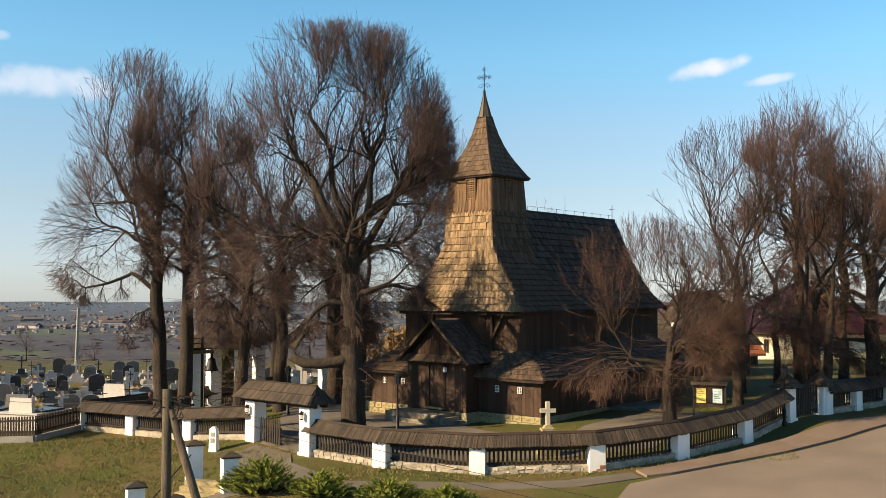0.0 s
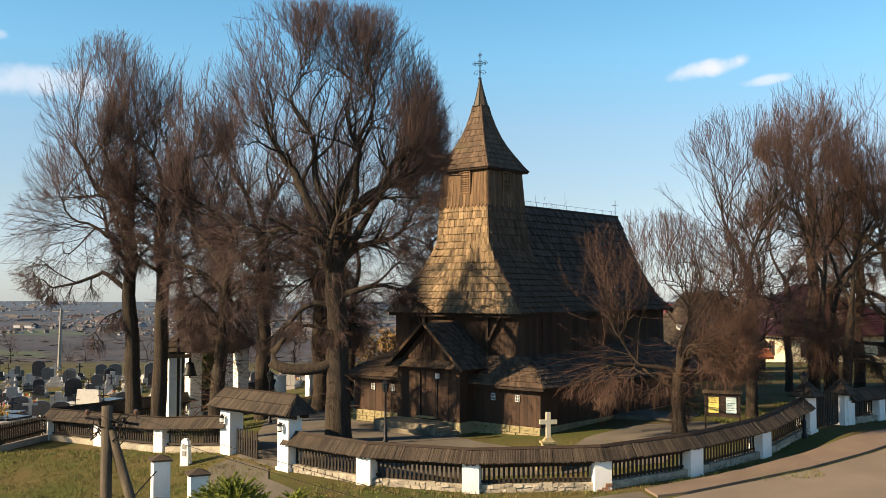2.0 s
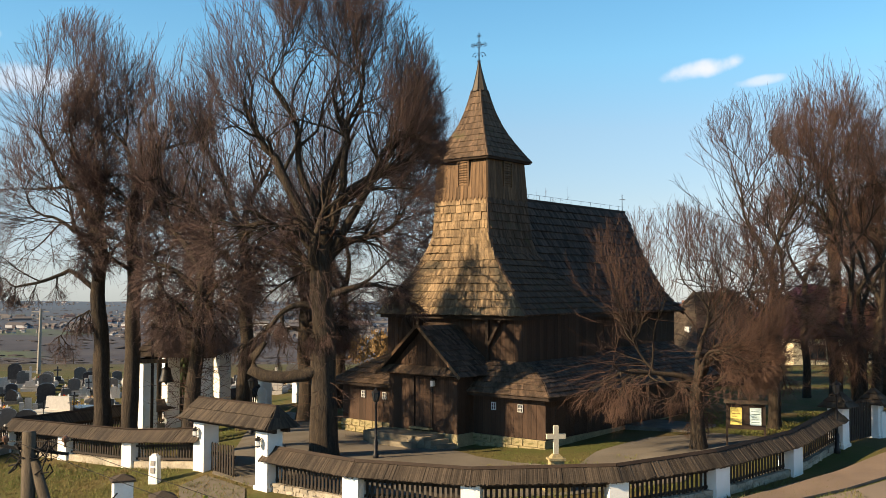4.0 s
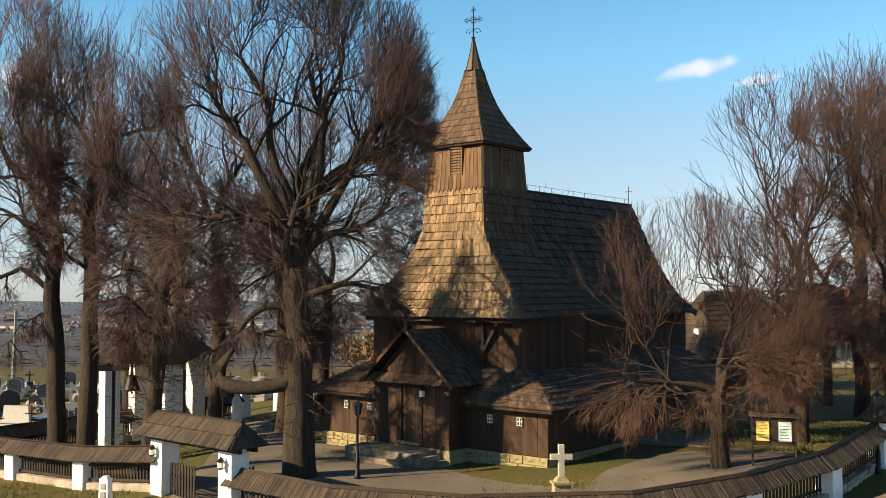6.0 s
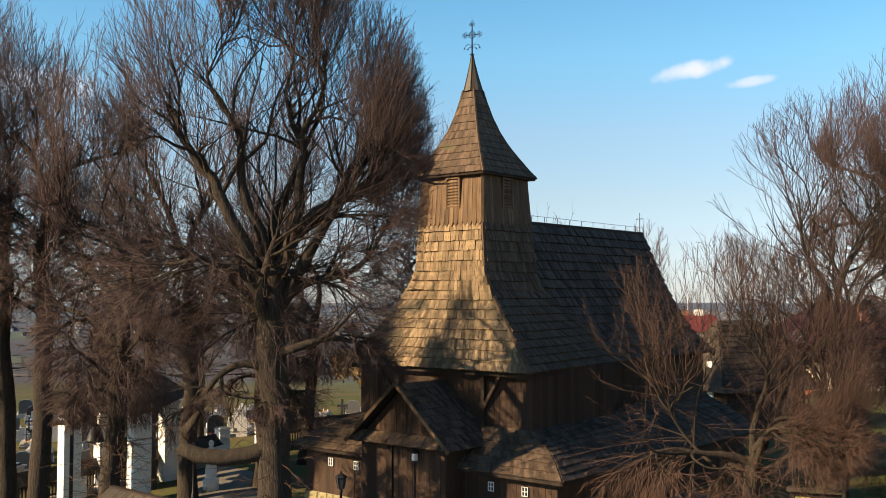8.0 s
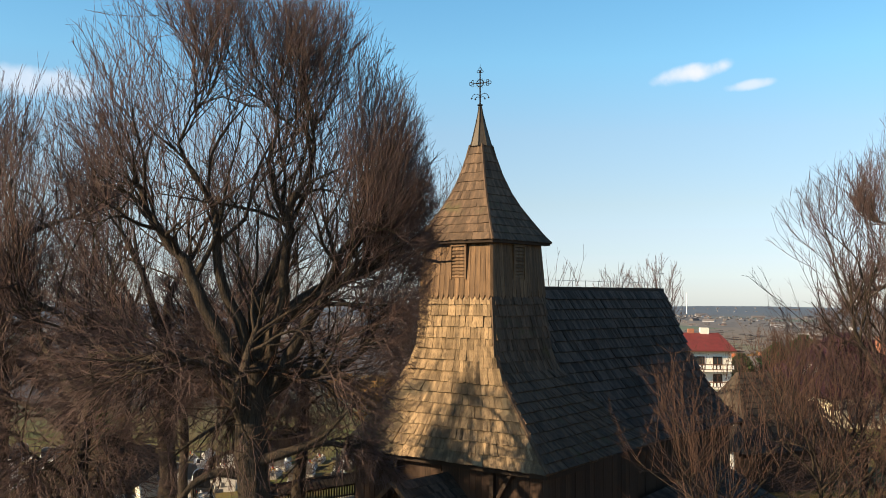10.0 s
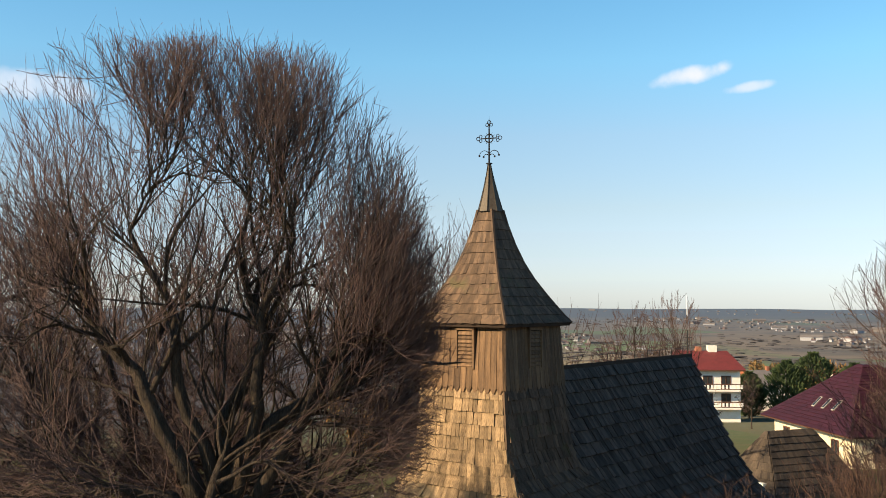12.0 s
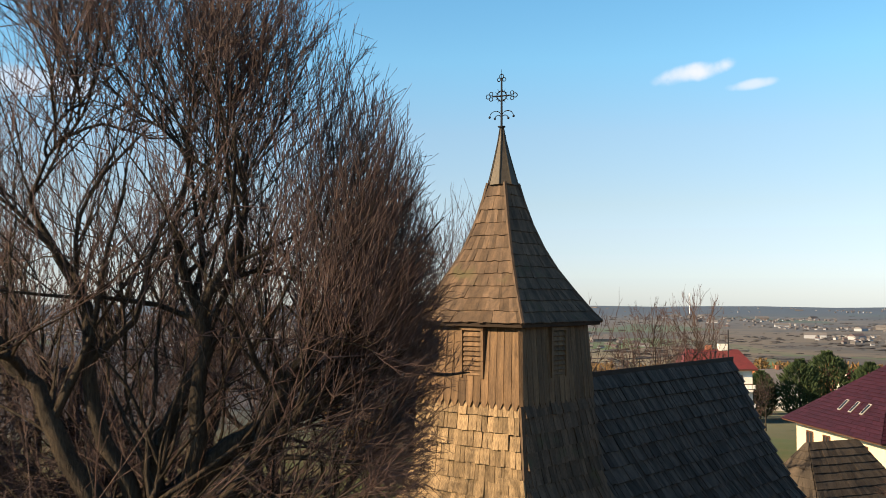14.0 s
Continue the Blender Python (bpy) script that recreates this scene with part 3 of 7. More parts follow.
for e, d in ((C0 - U * 0.3, -U), (C0 + U * 0.3, U), (C0 + V * 0.44, V)):
    p = d.cross(U.cross(V))
    ring(cx, e + d * 0.06, 0.055, 0.012, U, V)
    ring(cx, e + p * 0.07 - d * 0.02, 0.045, 0.011, U, V)
    ring(cx, e - p * 0.07 - d * 0.02, 0.045, 0.011, U, V)
for s in (-1, 1):
    for rr, drop in ((0.16, 0.0), (0.09, 0.04)):
        ring(cx, Vector((0, 0, 18.44 - drop)) + U * (s * rr), rr, 0.011, U * s, V, 10, 0.15, math.pi)
        cx.lathe([(0.012, 0), (0.035, 0.02), (0.02, 0.06)], Vector((0, 0, 18.42 - drop)) + U * (s * rr * 2), 6)
part("wrought_cross", cx, IRON, church, "ornate wrought iron cross on the spire", at=Matrix.Translation(LEAN_TO * 5.0))

# nave walls
body = part("nave_wall", Build().box(-2.0, SE - 0.35, -3.3, 3.3, 0.4, 6.15), TIMBER, church, "dark timber wall")
part("nave_wall", Build().box(-2.05, 3.5, -4.15, 4.15, 0.4, 6.1), TIMBER, church)


def boards(parent, p0, p1, z0, z1, outward, width, mat=None, lean=0.0):
    """Vertical planks on a wall face from p0 to p1."""
    p0, p1 = Vector((*p0, 0)), Vector((*p1, 0))
    n = max(1, round((p1 - p0).length / width))
    d = (p1 - p0) / n
    out = Vector((*outward, 0)).normalized()
    for i in range(n):
        mid = p0 + d * (i + 0.5)
        th = rng.uniform(0.02, 0.04)
        base = Vector((mid.x, mid.y, z0 + rng.uniform(-0.015, 0.015)))
        m = frame_matrix((base, d * 0.975, out * th, Vector((0, 0, z1 - z0))))
        part("plank", BOARD_MESH, BOARD, parent, at=m)


BOARD_MESH = Build().box(-0.5, 0.5, 0, 1, 0, 1).mesh("plank")
BOARD_MESH.materials.append(BOARD)
boards(body, (-2.05, 4.15), (-2.05, -4.15), 3.2, 6.05, (-1, 0), 0.24)
boards(body, (-2.05, -4.15), (3.5, -4.15), 3.2, 6.05, (0, -1), 0.3)
boards(body, (3.5, -3.3), (SE - 0.35, -3.3), 3.2, 6.05, (0, -1), 0.3)
# eave timbers
eave = part("eave_beam", Build().bar((-2.35, -4.3, 5.93), (-2.35, 4.3, 5.93), 0.16, 0.2).bar((-2.35, -4.3, 5.93), (6, -3.7, 5.93), 0.14, 0.16), TIMBER, church)
for u in (-2.05, 2.05):
    part("brace", Build().bar((-2.14, u, 4.6), (-2.3, u + math.copysign(0.85, u), 5.85), 0.14, 0.14), TIMBER, eave)
    part("post", Build().bar((-2.14, u, 3.9), (-2.18, u, 5.9), 0.16, 0.16), TIMBER, eave)

# lower arcade round the nave
sk = part("arcade_wall", Build().box(-3.3, 11.8, -5.93, 5.93, 0.9, 2.86), TIMBER, church, "low boarded arcade wall")
boards(sk, (-3.3, 5.95), (-3.3, 1.9), 0.95, 2.85, (-1, 0), 0.23)
boards(sk, (-3.3, -2.0), (-3.3, -5.95), 0.95, 2.85, (-1, 0), 0.23)
boards(sk, (-3.3, -5.93), (11.8, -5.93), 0.95, 2.85, (0, -1), 0.35)
F0, F1 = -3.75, -2.08
fl, fr = [(F0, 6.42, 2.72), (-3.0, 5.6, 3.3), (F1, 4.2, 4.0)], [(F0, -6.42, 2.72), (-3.0, -5.6, 3.3), (F1, -4.2, 4.0)]
rl, rr_ = fr, [(12.2, -6.42, 2.72), (12.2, -5.6, 3.3), (12.2, -3.35, 4.4)]
skirt = part("arcade_roof", sheet([Vector(p) for p in fl], [Vector(p) for p in fr]), ROOF_BED, church, "low shingled arcade roof")
part("roof_slope", sheet([Vector(p) for p in rl], [Vector(p) for p in rr_]), ROOF_BED, skirt)
part("roof_slope", sheet([mir @ Vector(p) for p in rr_], [Vector(p) for p in fl]), ROOF_BED, skirt)
part("eave_board", Build().bar((-3.72, -6.38, 2.68), (-3.72, 6.38, 2.68), 0.05, 0.14).bar((-3.72, -6.38, 2.68), (12.2, -6.38, 2.68), 0.05, 0.14), TIMBER, skirt)
skirt_shingles = shingle_frames(fl, fr, 0.33, 0.16)
skirt_side = shingle_frames(rl, rr_, 0.33, 0.18) + shingle_frames([mir @ Vector(p) for p in rr_], fl, 0.33, 0.4)


def small_window(u, parent):
    k = 0.8
    w = part("window", Build().box(-3.375, -3.335, u - 0.14 * k, u + 0.14 * k, 2.18 - 0.18 * k, 2.18 + 0.18 * k), GLASS_DARK, parent, "small four-pane window with white bars")
    f = Build()
    for a0, a1, z0, z1 in ((-0.155, -0.125, 1.985, 2.375), (0.125, 0.155, 1.985, 2.375), (-0.155, 0.155, 2.35, 2.38), (-0.155, 0.155, 1.98, 2.01), (-0.018, 0.018, 1.99, 2.37), (-0.155, 0.155, 2.165, 2.2)):
        f.box(-3.39, -3.36, u + a0 * k, u + a1 * k, 2.18 + (z0 - 2.18) * k, 2.18 + (z1 - 2.18) * k)
    part("window_frame", f, WHITE_PAINT, w)


for u in (4.52, 3.13, -3.3, -4.7):
    small_window(u, sk)

# stone plinth, stone by stone along the front
plinth = part("plinth", Build().box(-3.34, 11.85, -5.98, 5.98, 0.1, 0.93), MORTAR, church, "pale yellowish stone plinth")


def stones(parent, p0, p1, z0, z1, outward, length=0.55, rows=2):
    p0, p1 = Vector((*p0, 0)), Vector((*p1, 0))
    d = (p1 - p0).normalized()
    out = Vector((*outward, 0)).normalized()
    total = (p1 - p0).length
    for r in range(rows):
        a = 0.0
        zz0, zz1 = z0 + (z1 - z0) * r / rows, z0 + (z1 - z0) * (r + 1) / rows
        while a < total - 0.05:
            b = min(total, a + length * rng.uniform(0.6, 1.4))
            base = p0 + d * ((a + b) / 2) + Vector((0, 0, zz0 + 0.012))
            part("stone", STONE_MESH, STONE, parent, at=frame_matrix((base, d * (b - a - 0.008), out * rng.uniform(0.03, 0.07), Vector((0, 0, zz1 - zz0 - 0.01)))))
            a = b


STONE_MESH = Build().add([(-0.5, 0, 0), (0.5, 0, 0), (0.5, 0, 1), (-0.5, 0, 1), (-0.5, -0.0, 0), (0.5, 0, 0), (-0.47, -1 * -1.0, 0.06), (0.47, 1.0, 0.06), (0.47, 0.8, 0.93), (-0.47, 0.8, 0.93)],
                         [(6, 7, 8, 9), (0, 1, 7, 6), (1, 2, 8, 7), (2, 3, 9, 8), (3, 0, 6, 9)]).mesh("stone")
STONE_MESH.materials.append(STONE)
stones(plinth, (-3.36, 5.98), (-3.36, 2.0), 0.3, 0.93, (-1, 0))
stones(plinth, (-3.36, -2.0), (-3.36, -5.98), 0.3, 0.93, (-1, 0))

# porch with a gable
porch = part("porch", Build().box(-4.36, -2.1, -1.97, 1.97, 0.3, 3.5), TIMBER, church, "boarded gabled west porch")
boards(porch, (-4.36, 2.0), (-4.36, 0.5), 0.95, 3.42, (-1, 0), 0.24)
boards(porch, (-4.36, -0.6), (-4.36, -2.0), 0.95, 3.42, (-1, 0), 0.24)
boards(porch, (-4.36, -1.97), (-3.3, -1.97), 0.95, 3.42, (0, -1), 0.24)
boards(porch, (-3.3, 1.97), (-4.36, 1.97), 0.95, 3.42, (0, 1), 0.24)
door = part("door", Build().box(-4.40, -4.365, -0.52, 0.34, 1.14, 3.3), BOARD_GREY, porch, "plank door standing slightly ajar")
for i in range(4):
    part("plank", Build().box(-4.43, -4.402, -0.52 + i * 0.215, -0.52 + i * 0.215 + 0.208, 1.15, 3.3), BOARD, door)
part("door_frame", Build().box(-4.43, -4.36, 0.46, 0.56, 1.1, 3.4).box(-4.43, -4.36, -0.62, -0.53, 1.1, 3.4).box(-4.43, -4.36, -0.62, 0.56, 3.31, 3.42), TIMBER, porch)
part("door_sill", Build().box(-4.62, -4.36, -0.6, 0.6, 1.04, 1.12), STONE, porch, "worn pale sill")
AP = 5.55
n_g = 16
gb = part("gable", Build().add([(-4.38, 2.1, 3.5), (-4.38, -2.1, 3.5), (-4.38, 0, AP - 0.1), (-4.3, 2.1, 3.5), (-4.3, -2.1, 3.5), (-4.3, 0, AP - 0.1)], [(0, 1, 2), (5, 4, 3), (0, 2, 5, 3), (2, 1, 4, 5)]), TIMBER, porch)
for i in range(n_g):
    y0, y1 = 2.0 - 4.0 * i / n_g, 2.0 - 4.0 * (i + 1) / n_g - -0.006
    h0, h1 = (AP - 0.12) - abs(y0) * 0.97, (AP - 0.12) - abs(y1) * 0.97
    d = -4.4 - rng.uniform(0, 0.02)
    part("plank", Build().add([(d, y0, 3.7), (d, y1, 3.7), (d, y1, max(3.72, h1)), (d, y0, max(3.72, h0)), (-4.38, y0, 3.7), (-4.38, y1, 3.7), (-4.38, y1, max(3.72, h1)), (-4.38, y0, max(3.72, h0))],
                               [(0, 1, 2, 3), (1, 5, 6, 2), (4, 0, 3, 7), (3, 2, 6, 7), (0, 4, 5, 1)]), BOARD, gb)
pent_l, pent_r = [(-4.78, 2.35, 3.42), (-4.4, 2.2, 3.78)], [(-4.78, -2.35, 3.42), (-4.4, -2.2, 3.78)]
part("pent_roof", sheet([Vector(p) for p in pent_l], [Vector(p) for p in pent_r]), ROOF_BED, porch)
proof = part("porch_roof", sheet([Vector((-4.75, -2.4, 3.4)), Vector((-4.75, 0, AP))], [Vector((-2.05, -2.4, 3.4)), Vector((-2.05, 0, AP))]), ROOF_BED, church, "dark shingled porch roof")
part("roof_slope", sheet([Vector((-2.05, 2.4, 3.4)), Vector((-2.05, 0, AP))], [Vector((-4.75, 2.4, 3.4)), Vector((-4.75, 0, AP))]), ROOF_BED, proof)
part("bargeboard", Build().bar((-4.8, 2.45, 3.38), (-4.8, 0, AP + 0.03), 0.04, 0.13), BOARD_GREY, proof)
part("bargeboard", Build().bar((-4.8, -2.45, 3.38), (-4.8, 0, AP + 0.03), 0.04, 0.13), BOARD_GREY, proof)
porch_shingles = shingle_frames([(-4.78, -2.42, 3.4), (-4.78, 0, AP)], [(-2.05, -2.42, 3.4), (-2.05, 0, AP)], 0.34, 0.16)
porch_shingles += shingle_frames([(-2.05, 2.42, 3.4), (-2.05, 0, AP)], [(-4.78, 2.42, 3.4), (-4.78, 0, AP)], 0.34, 0.16)
pent_shingles = shingle_frames(pent_l, pent_r, 0.36, 0.16)
lan = part("wall_lantern", Build().box(-4.62, -4.46, -0.80, -0.66, 2.95, 3.2), WHITE_PAINT, porch, "small lantern with milky glass")
part("lantern_cap", Build().box(-4.65, -4.4, -0.84, -0.62, 3.2, 3.25).bar((-4.4, -0.73, 3.3), (-4.55, -0.73, 3.25), 0.03, 0.03), IRON, lan)
part("plinth", Build().box(-4.42, -3.3, -2.19, 1.93, 0.1, 0.95), MORTAR, church)
for ob in (porch, proof):
    ob.matrix_basis = Matrix.Translation((0, -0.13, 0))
# landing and steps
WORN = material("worn_step_stone", (0.27, 0.23, 0.165), 0.9, 0.25, 1.5, 18, 0.5, (0.17, 0.145, 0.105))
land = part("landing", Build().box(-5.75, -4.36, -1.3, 2.3, 0.1, 0.92), WORN, church, "worn stone landing before the door", at=Matrix.Translation((0, -0.13, 0)))
for i in range(3):
    part("step", Build().box(-5.7 + 0.04 * i, -4.5, -1.3 - 0.32 * (i + 1), -1.3 - 0.32 * i, 0.1, 0.78 - 0.17 * i), WORN, land)
part("step", Build().box(-6.1, -5.75, -0.9, 1.6, 0.1, 0.66), WORN, land)
# side doorstep
SLAB = material("worn_dark_slab", (0.17, 0.15, 0.12), 0.9, 0.25, 1.2, 25, 0.4, (0.11, 0.1, 0.085))
stepping = part("side_platform", Build().box(2.9, 5.7, -9.5, -6.1, 0.2, 1.0), SLAB, church, "low stone platform by the side door")
part("step", Build().box(2.6, 5.9, -10.0, -9.5, 0.2, 0.82), SLAB, stepping)

# shingles: single pieces on the tower front, the rest joined
SH_MESH.materials.append(SHINGLE)
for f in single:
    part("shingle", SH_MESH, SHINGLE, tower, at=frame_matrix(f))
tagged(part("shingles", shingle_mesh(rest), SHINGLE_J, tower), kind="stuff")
# shade of the right side put into its colour: browner, darker than the front
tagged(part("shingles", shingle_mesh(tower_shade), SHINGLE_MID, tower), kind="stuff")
tagged(part("shingles", shingle_mesh(spire_shingles), SHINGLE_MID, spire), kind="stuff")
tagged(part("shingles", shingle_mesh(nave_shingles), SHINGLE_OLD, nave), kind="stuff")
tagged(part("shingles", shingle_mesh(skirt_shingles), SHINGLE_MID, skirt), kind="stuff")
# side slopes get the nave's old shingle, its darker tone standing in for shade
tagged(part("shingles", shingle_mesh(skirt_side), SHINGLE_OLD, skirt), kind="stuff")
tagged(part("shingles", shingle_mesh(porch_shingles), SHINGLE_OLD, proof), kind="stuff")
tagged(part("shingles", shingle_mesh(pent_shingles), SHINGLE_MID, proof), kind="stuff")


# ---- fence ----
def fence(name, posts, label, first=True, last=True, seed=1, pick=True):
    """A picket fence on a stone base under a shingled coping, between plastered posts (x, y)."""
    r = random.Random(seed)
    o = Vector((*posts[0], 0))
    f = thing(name, label, "fence", Matrix.Translation(o))
    pts = [Vector((x, y, height(x, y))) - o for x, y in posts]
    cop, base, joined = Build(), Build(), Build()
    normals = []
    for p, q in zip(pts, pts[1:]):
        normals.append(Vector((q.y - p.y, -(q.x - p.x), 0)).normalized())
    mitre = [normals[0]]
    for a, b in zip(normals, normals[1:]):
        m_ = (a + b).normalized()
        mitre.append(m_ / max(0.5, m_.dot(a)))
    mitre.append(normals[-1])
    for k, (p, q) in enumerate(zip(pts, pts[1:])):
        d = q - p
        flat = Vector((d.x, d.y, 0))
        n = Vector((flat.y, -flat.x, 0)).normalized()
        L = flat.length
        # stone base
        b0, b1 = p + Vector((0, 0, -0.3)), q + Vector((0, 0, -0.3))
        base.hexa([b0 + n * 0.2, b1 + n * 0.2, b1 - n * 0.2, b0 - n * 0.2], [x + Vector((0, 0, 0.56)) for x in (b0 + n * 0.19, b1 + n * 0.19, b1 - n * 0.19, b0 - n * 0.19)])
        for z0, z1 in ((-0.14, 0.0), (0.0, 0.14), (0.14, 0.27)):
            a = 0.0
            while a < L - 0.05:
                c = min(L, a + r.uniform(0.12, 0.42))
                e0, e1 = p + d * ((a + 0.012) / L), p + d * ((c - 0.012) / L)
                s0, s1 = r.uniform(0.205, 0.25), r.uniform(0.195, 0.235)
                vz0, vz1 = Vector((0, 0, z0 + r.uniform(-0.02, 0.025))), Vector((0, 0, z1 - 0.012 + r.uniform(-0.035, 0.03)))
                j4 = [Vector((0, 0, r.uniform(-0.03, 0.03))) + flat.normalized() * r.uniform(-0.025, 0.025) + n * r.uniform(-0.015, 0.02) for _ in range(4)]
                base.hexa([e0 + n * s0 + vz0 + j4[0], e1 + n * s0 + vz0 + j4[1], e1 + vz0, e0 + vz0], [e0 + n * s1 + vz1 + j4[3], e1 + n * s1 + vz1 + j4[2], e1 + vz1, e0 + vz1])
                a = c
        # pickets and rails
        for zr in (0.36, 0.88):
            part("rail", Build().bar(p + Vector((0, 0, zr)) - n * 0.03, q + Vector((0, 0, zr)) - n * 0.03, 0.05, 0.09), PICKET, f)
        m = int(L / 0.17)
        for i in range(m):
            c = p + d * ((i + 0.5) / m)
            h = 0.8 + r.uniform(-0.02, 0.02)
            side = flat.normalized()
            if pick:
                part("picket", PICKET_MESH, PICKET, f, at=frame_matrix((c + Vector((0, 0, 0.27)), side * 0.085, n * 0.03, Vector((r.uniform(-0.01, 0.01), 0, h)))))
            else:
                joined.bar(c + Vector((0, 0, 0.27)), c + Vector((0, 0, 0.27 + h)), 0.085, 0.03, n)
        # coping
        for sgn in (1, -1):
            c0 = [p + mitre[k] * (sgn * 0.5) + Vector((0, 0, 1.05)), p + Vector((0, 0, 1.48))]
            c1 = [q + mitre[k + 1] * (sgn * 0.5) + Vector((0, 0, 1.05)), q + Vector((0, 0, 1.48))]
            if sgn < 0:
                c0, c1 = c1, c0
            cop.add(c0 + c1, [(0, 2, 3, 1)])
            strips = max(2, int((c1[0] - c0[0]).length / 0.06))
            for i in range(strips):
                a0, a1 = (i + 0.06) / strips, (i + 0.94) / strips
                lift = n * (sgn * r.uniform(0.008, 0.03)) + Vector((0, 0, r.uniform(0.012, 0.035)))
                lo0, lo1 = c0[0].lerp(c1[0], a0), c0[0].lerp(c1[0], a1)
                hi0, hi1 = c0[1].lerp(c1[1], a0), c0[1].lerp(c1[1], a1)
                dn = (lo0 - hi0).normalized() * r.uniform(-0.02, 0.04)
                cop.add([lo0 + dn, lo1 + dn, hi1, hi0, lo0 + dn + lift, lo1 + dn + lift, hi1 + lift, hi0 + lift], [(4, 5, 6, 7), (0, 1, 5, 4), (1, 2, 6, 5), (3, 0, 4, 7), (2, 3, 7, 6)])
        part("ridge_cap", Build().bar(p + Vector((0, 0, 1.52)) + n * 0.03, q + Vector((0, 0, 1.52)) + n * 0.03, 0.12, 0.03, (n + Vector((0, 0, 0.8))).normalized()), TIMBER, f)
        part("eave_beam", Build().bar(p + Vector((0, 0, 1.02)) + n * 0.3, q + Vector((0, 0, 1.02)) + n * 0.3, 0.09, 0.1), TIMBER, f)
    tagged(part("coping", cop, COPING, f, "dark narrow-shingled coping"), kind="stuff")
    tagged(part("base_wall", base, STONE_J, f, "rough pale stone base"), kind="stuff")
    if joined.v:
        tagged(part("pickets", joined, PICKET, f), kind="stuff")
    for k, p in enumerate(pts):
        if (k == 0 and not first) or (k == len(pts) - 1 and not last):
            continue
        d = (pts[min(k + 1, len(pts) - 1)] - pts[max(k - 1, 0)])
        m = Matrix.Translation(p) @ Matrix.Rotation(math.atan2(d.y, d.x), 4, "Z")
        part("post", Build().box(-0.31, 0.31, -0.33, 0.3, 0.1, 1.07).box(-0.315, 0.315, -0.335, 0.305, -0.3, 0.1), PLASTER, f, "white plastered post", at=m)
    return f


PICKET_MESH = Build().add([(-0.5, 0, 0), (0.5, 0, 0), (0.5, 0, 0.95), (0, 0, 1), (-0.5, 0, 0.95), (-0.5, 1, 0), (0.5, 1, 0), (0.5, 1, 0.95), (0, 1, 1), (-0.5, 1, 0.95)],
                          [(4, 3, 2, 1, 0), (5, 6, 7, 8, 9), (0, 1, 6, 5), (1, 2, 7, 6), (2, 3, 8, 7), (3, 4, 9, 8), (4, 0, 5, 9)]).mesh("picket")
PICKET_MESH.materials.append(PICKET)
GL, GR = (-8.6, 46.1), (-5.75, 43.5)
BARE_BRICK = material("bare_orange_brick", (0.42, 0.2, 0.09), 0.9, 0.25, 4, 40, 0.4, (0.3, 0.15, 0.08), vary=0.25)
FRONT = [GR, (-2.45, 41.0), (1.4, 39.75), (5.95, 39.2), (9.5, 40.6), (12.85, 43.1), (15.6, 45.8)]
fence("churchyard_fence", FRONT, "dark picket fence with white posts and shingled coping", first=False, last=False)
BRICK_MESH = Build().box(-0.12, 0.12, -0.02, 0.02, -0.03, 0.03).mesh("brick")
worn = max((o for o in scene.objects if o.name.startswith("post")), key=lambda o: -abs(o.matrix_basis.translation.x + GR[0] - 5.95))
for j, (bx, bz) in enumerate(((0.19, 0.02), (0.06, 0.09), (0.2, 0.16), (-0.1, 0.02), (0.2, 0.23))):
    part("brick", BRICK_MESH, BARE_BRICK, worn, at=Matrix.Translation((bx, -0.328, bz)))
fence("churchyard_fence", [(18.4, 48.5), (20.7, 50.6), (23.5, 53.2), (28, 57.5)], "shaded picket fence with white posts beside the road", seed=2)
fence("churchyard_fence", [GL, (-12.25, 48.85), (-15.9, 51.6), (-19.5, 54.3)], "dark picket fence with white posts along the lawn", first=False, seed=3)
fence("churchyard_fence", [(-19.5, 54.3), (-15.2, 61.5), (-10.6, 69.3)], "dark picket fence beside the cemetery", first=False, seed=4)
fence("churchyard_fence", [(-8.4, 71.5), (-3, 76), (4, 81)], "far picket fence behind the church", seed=5)


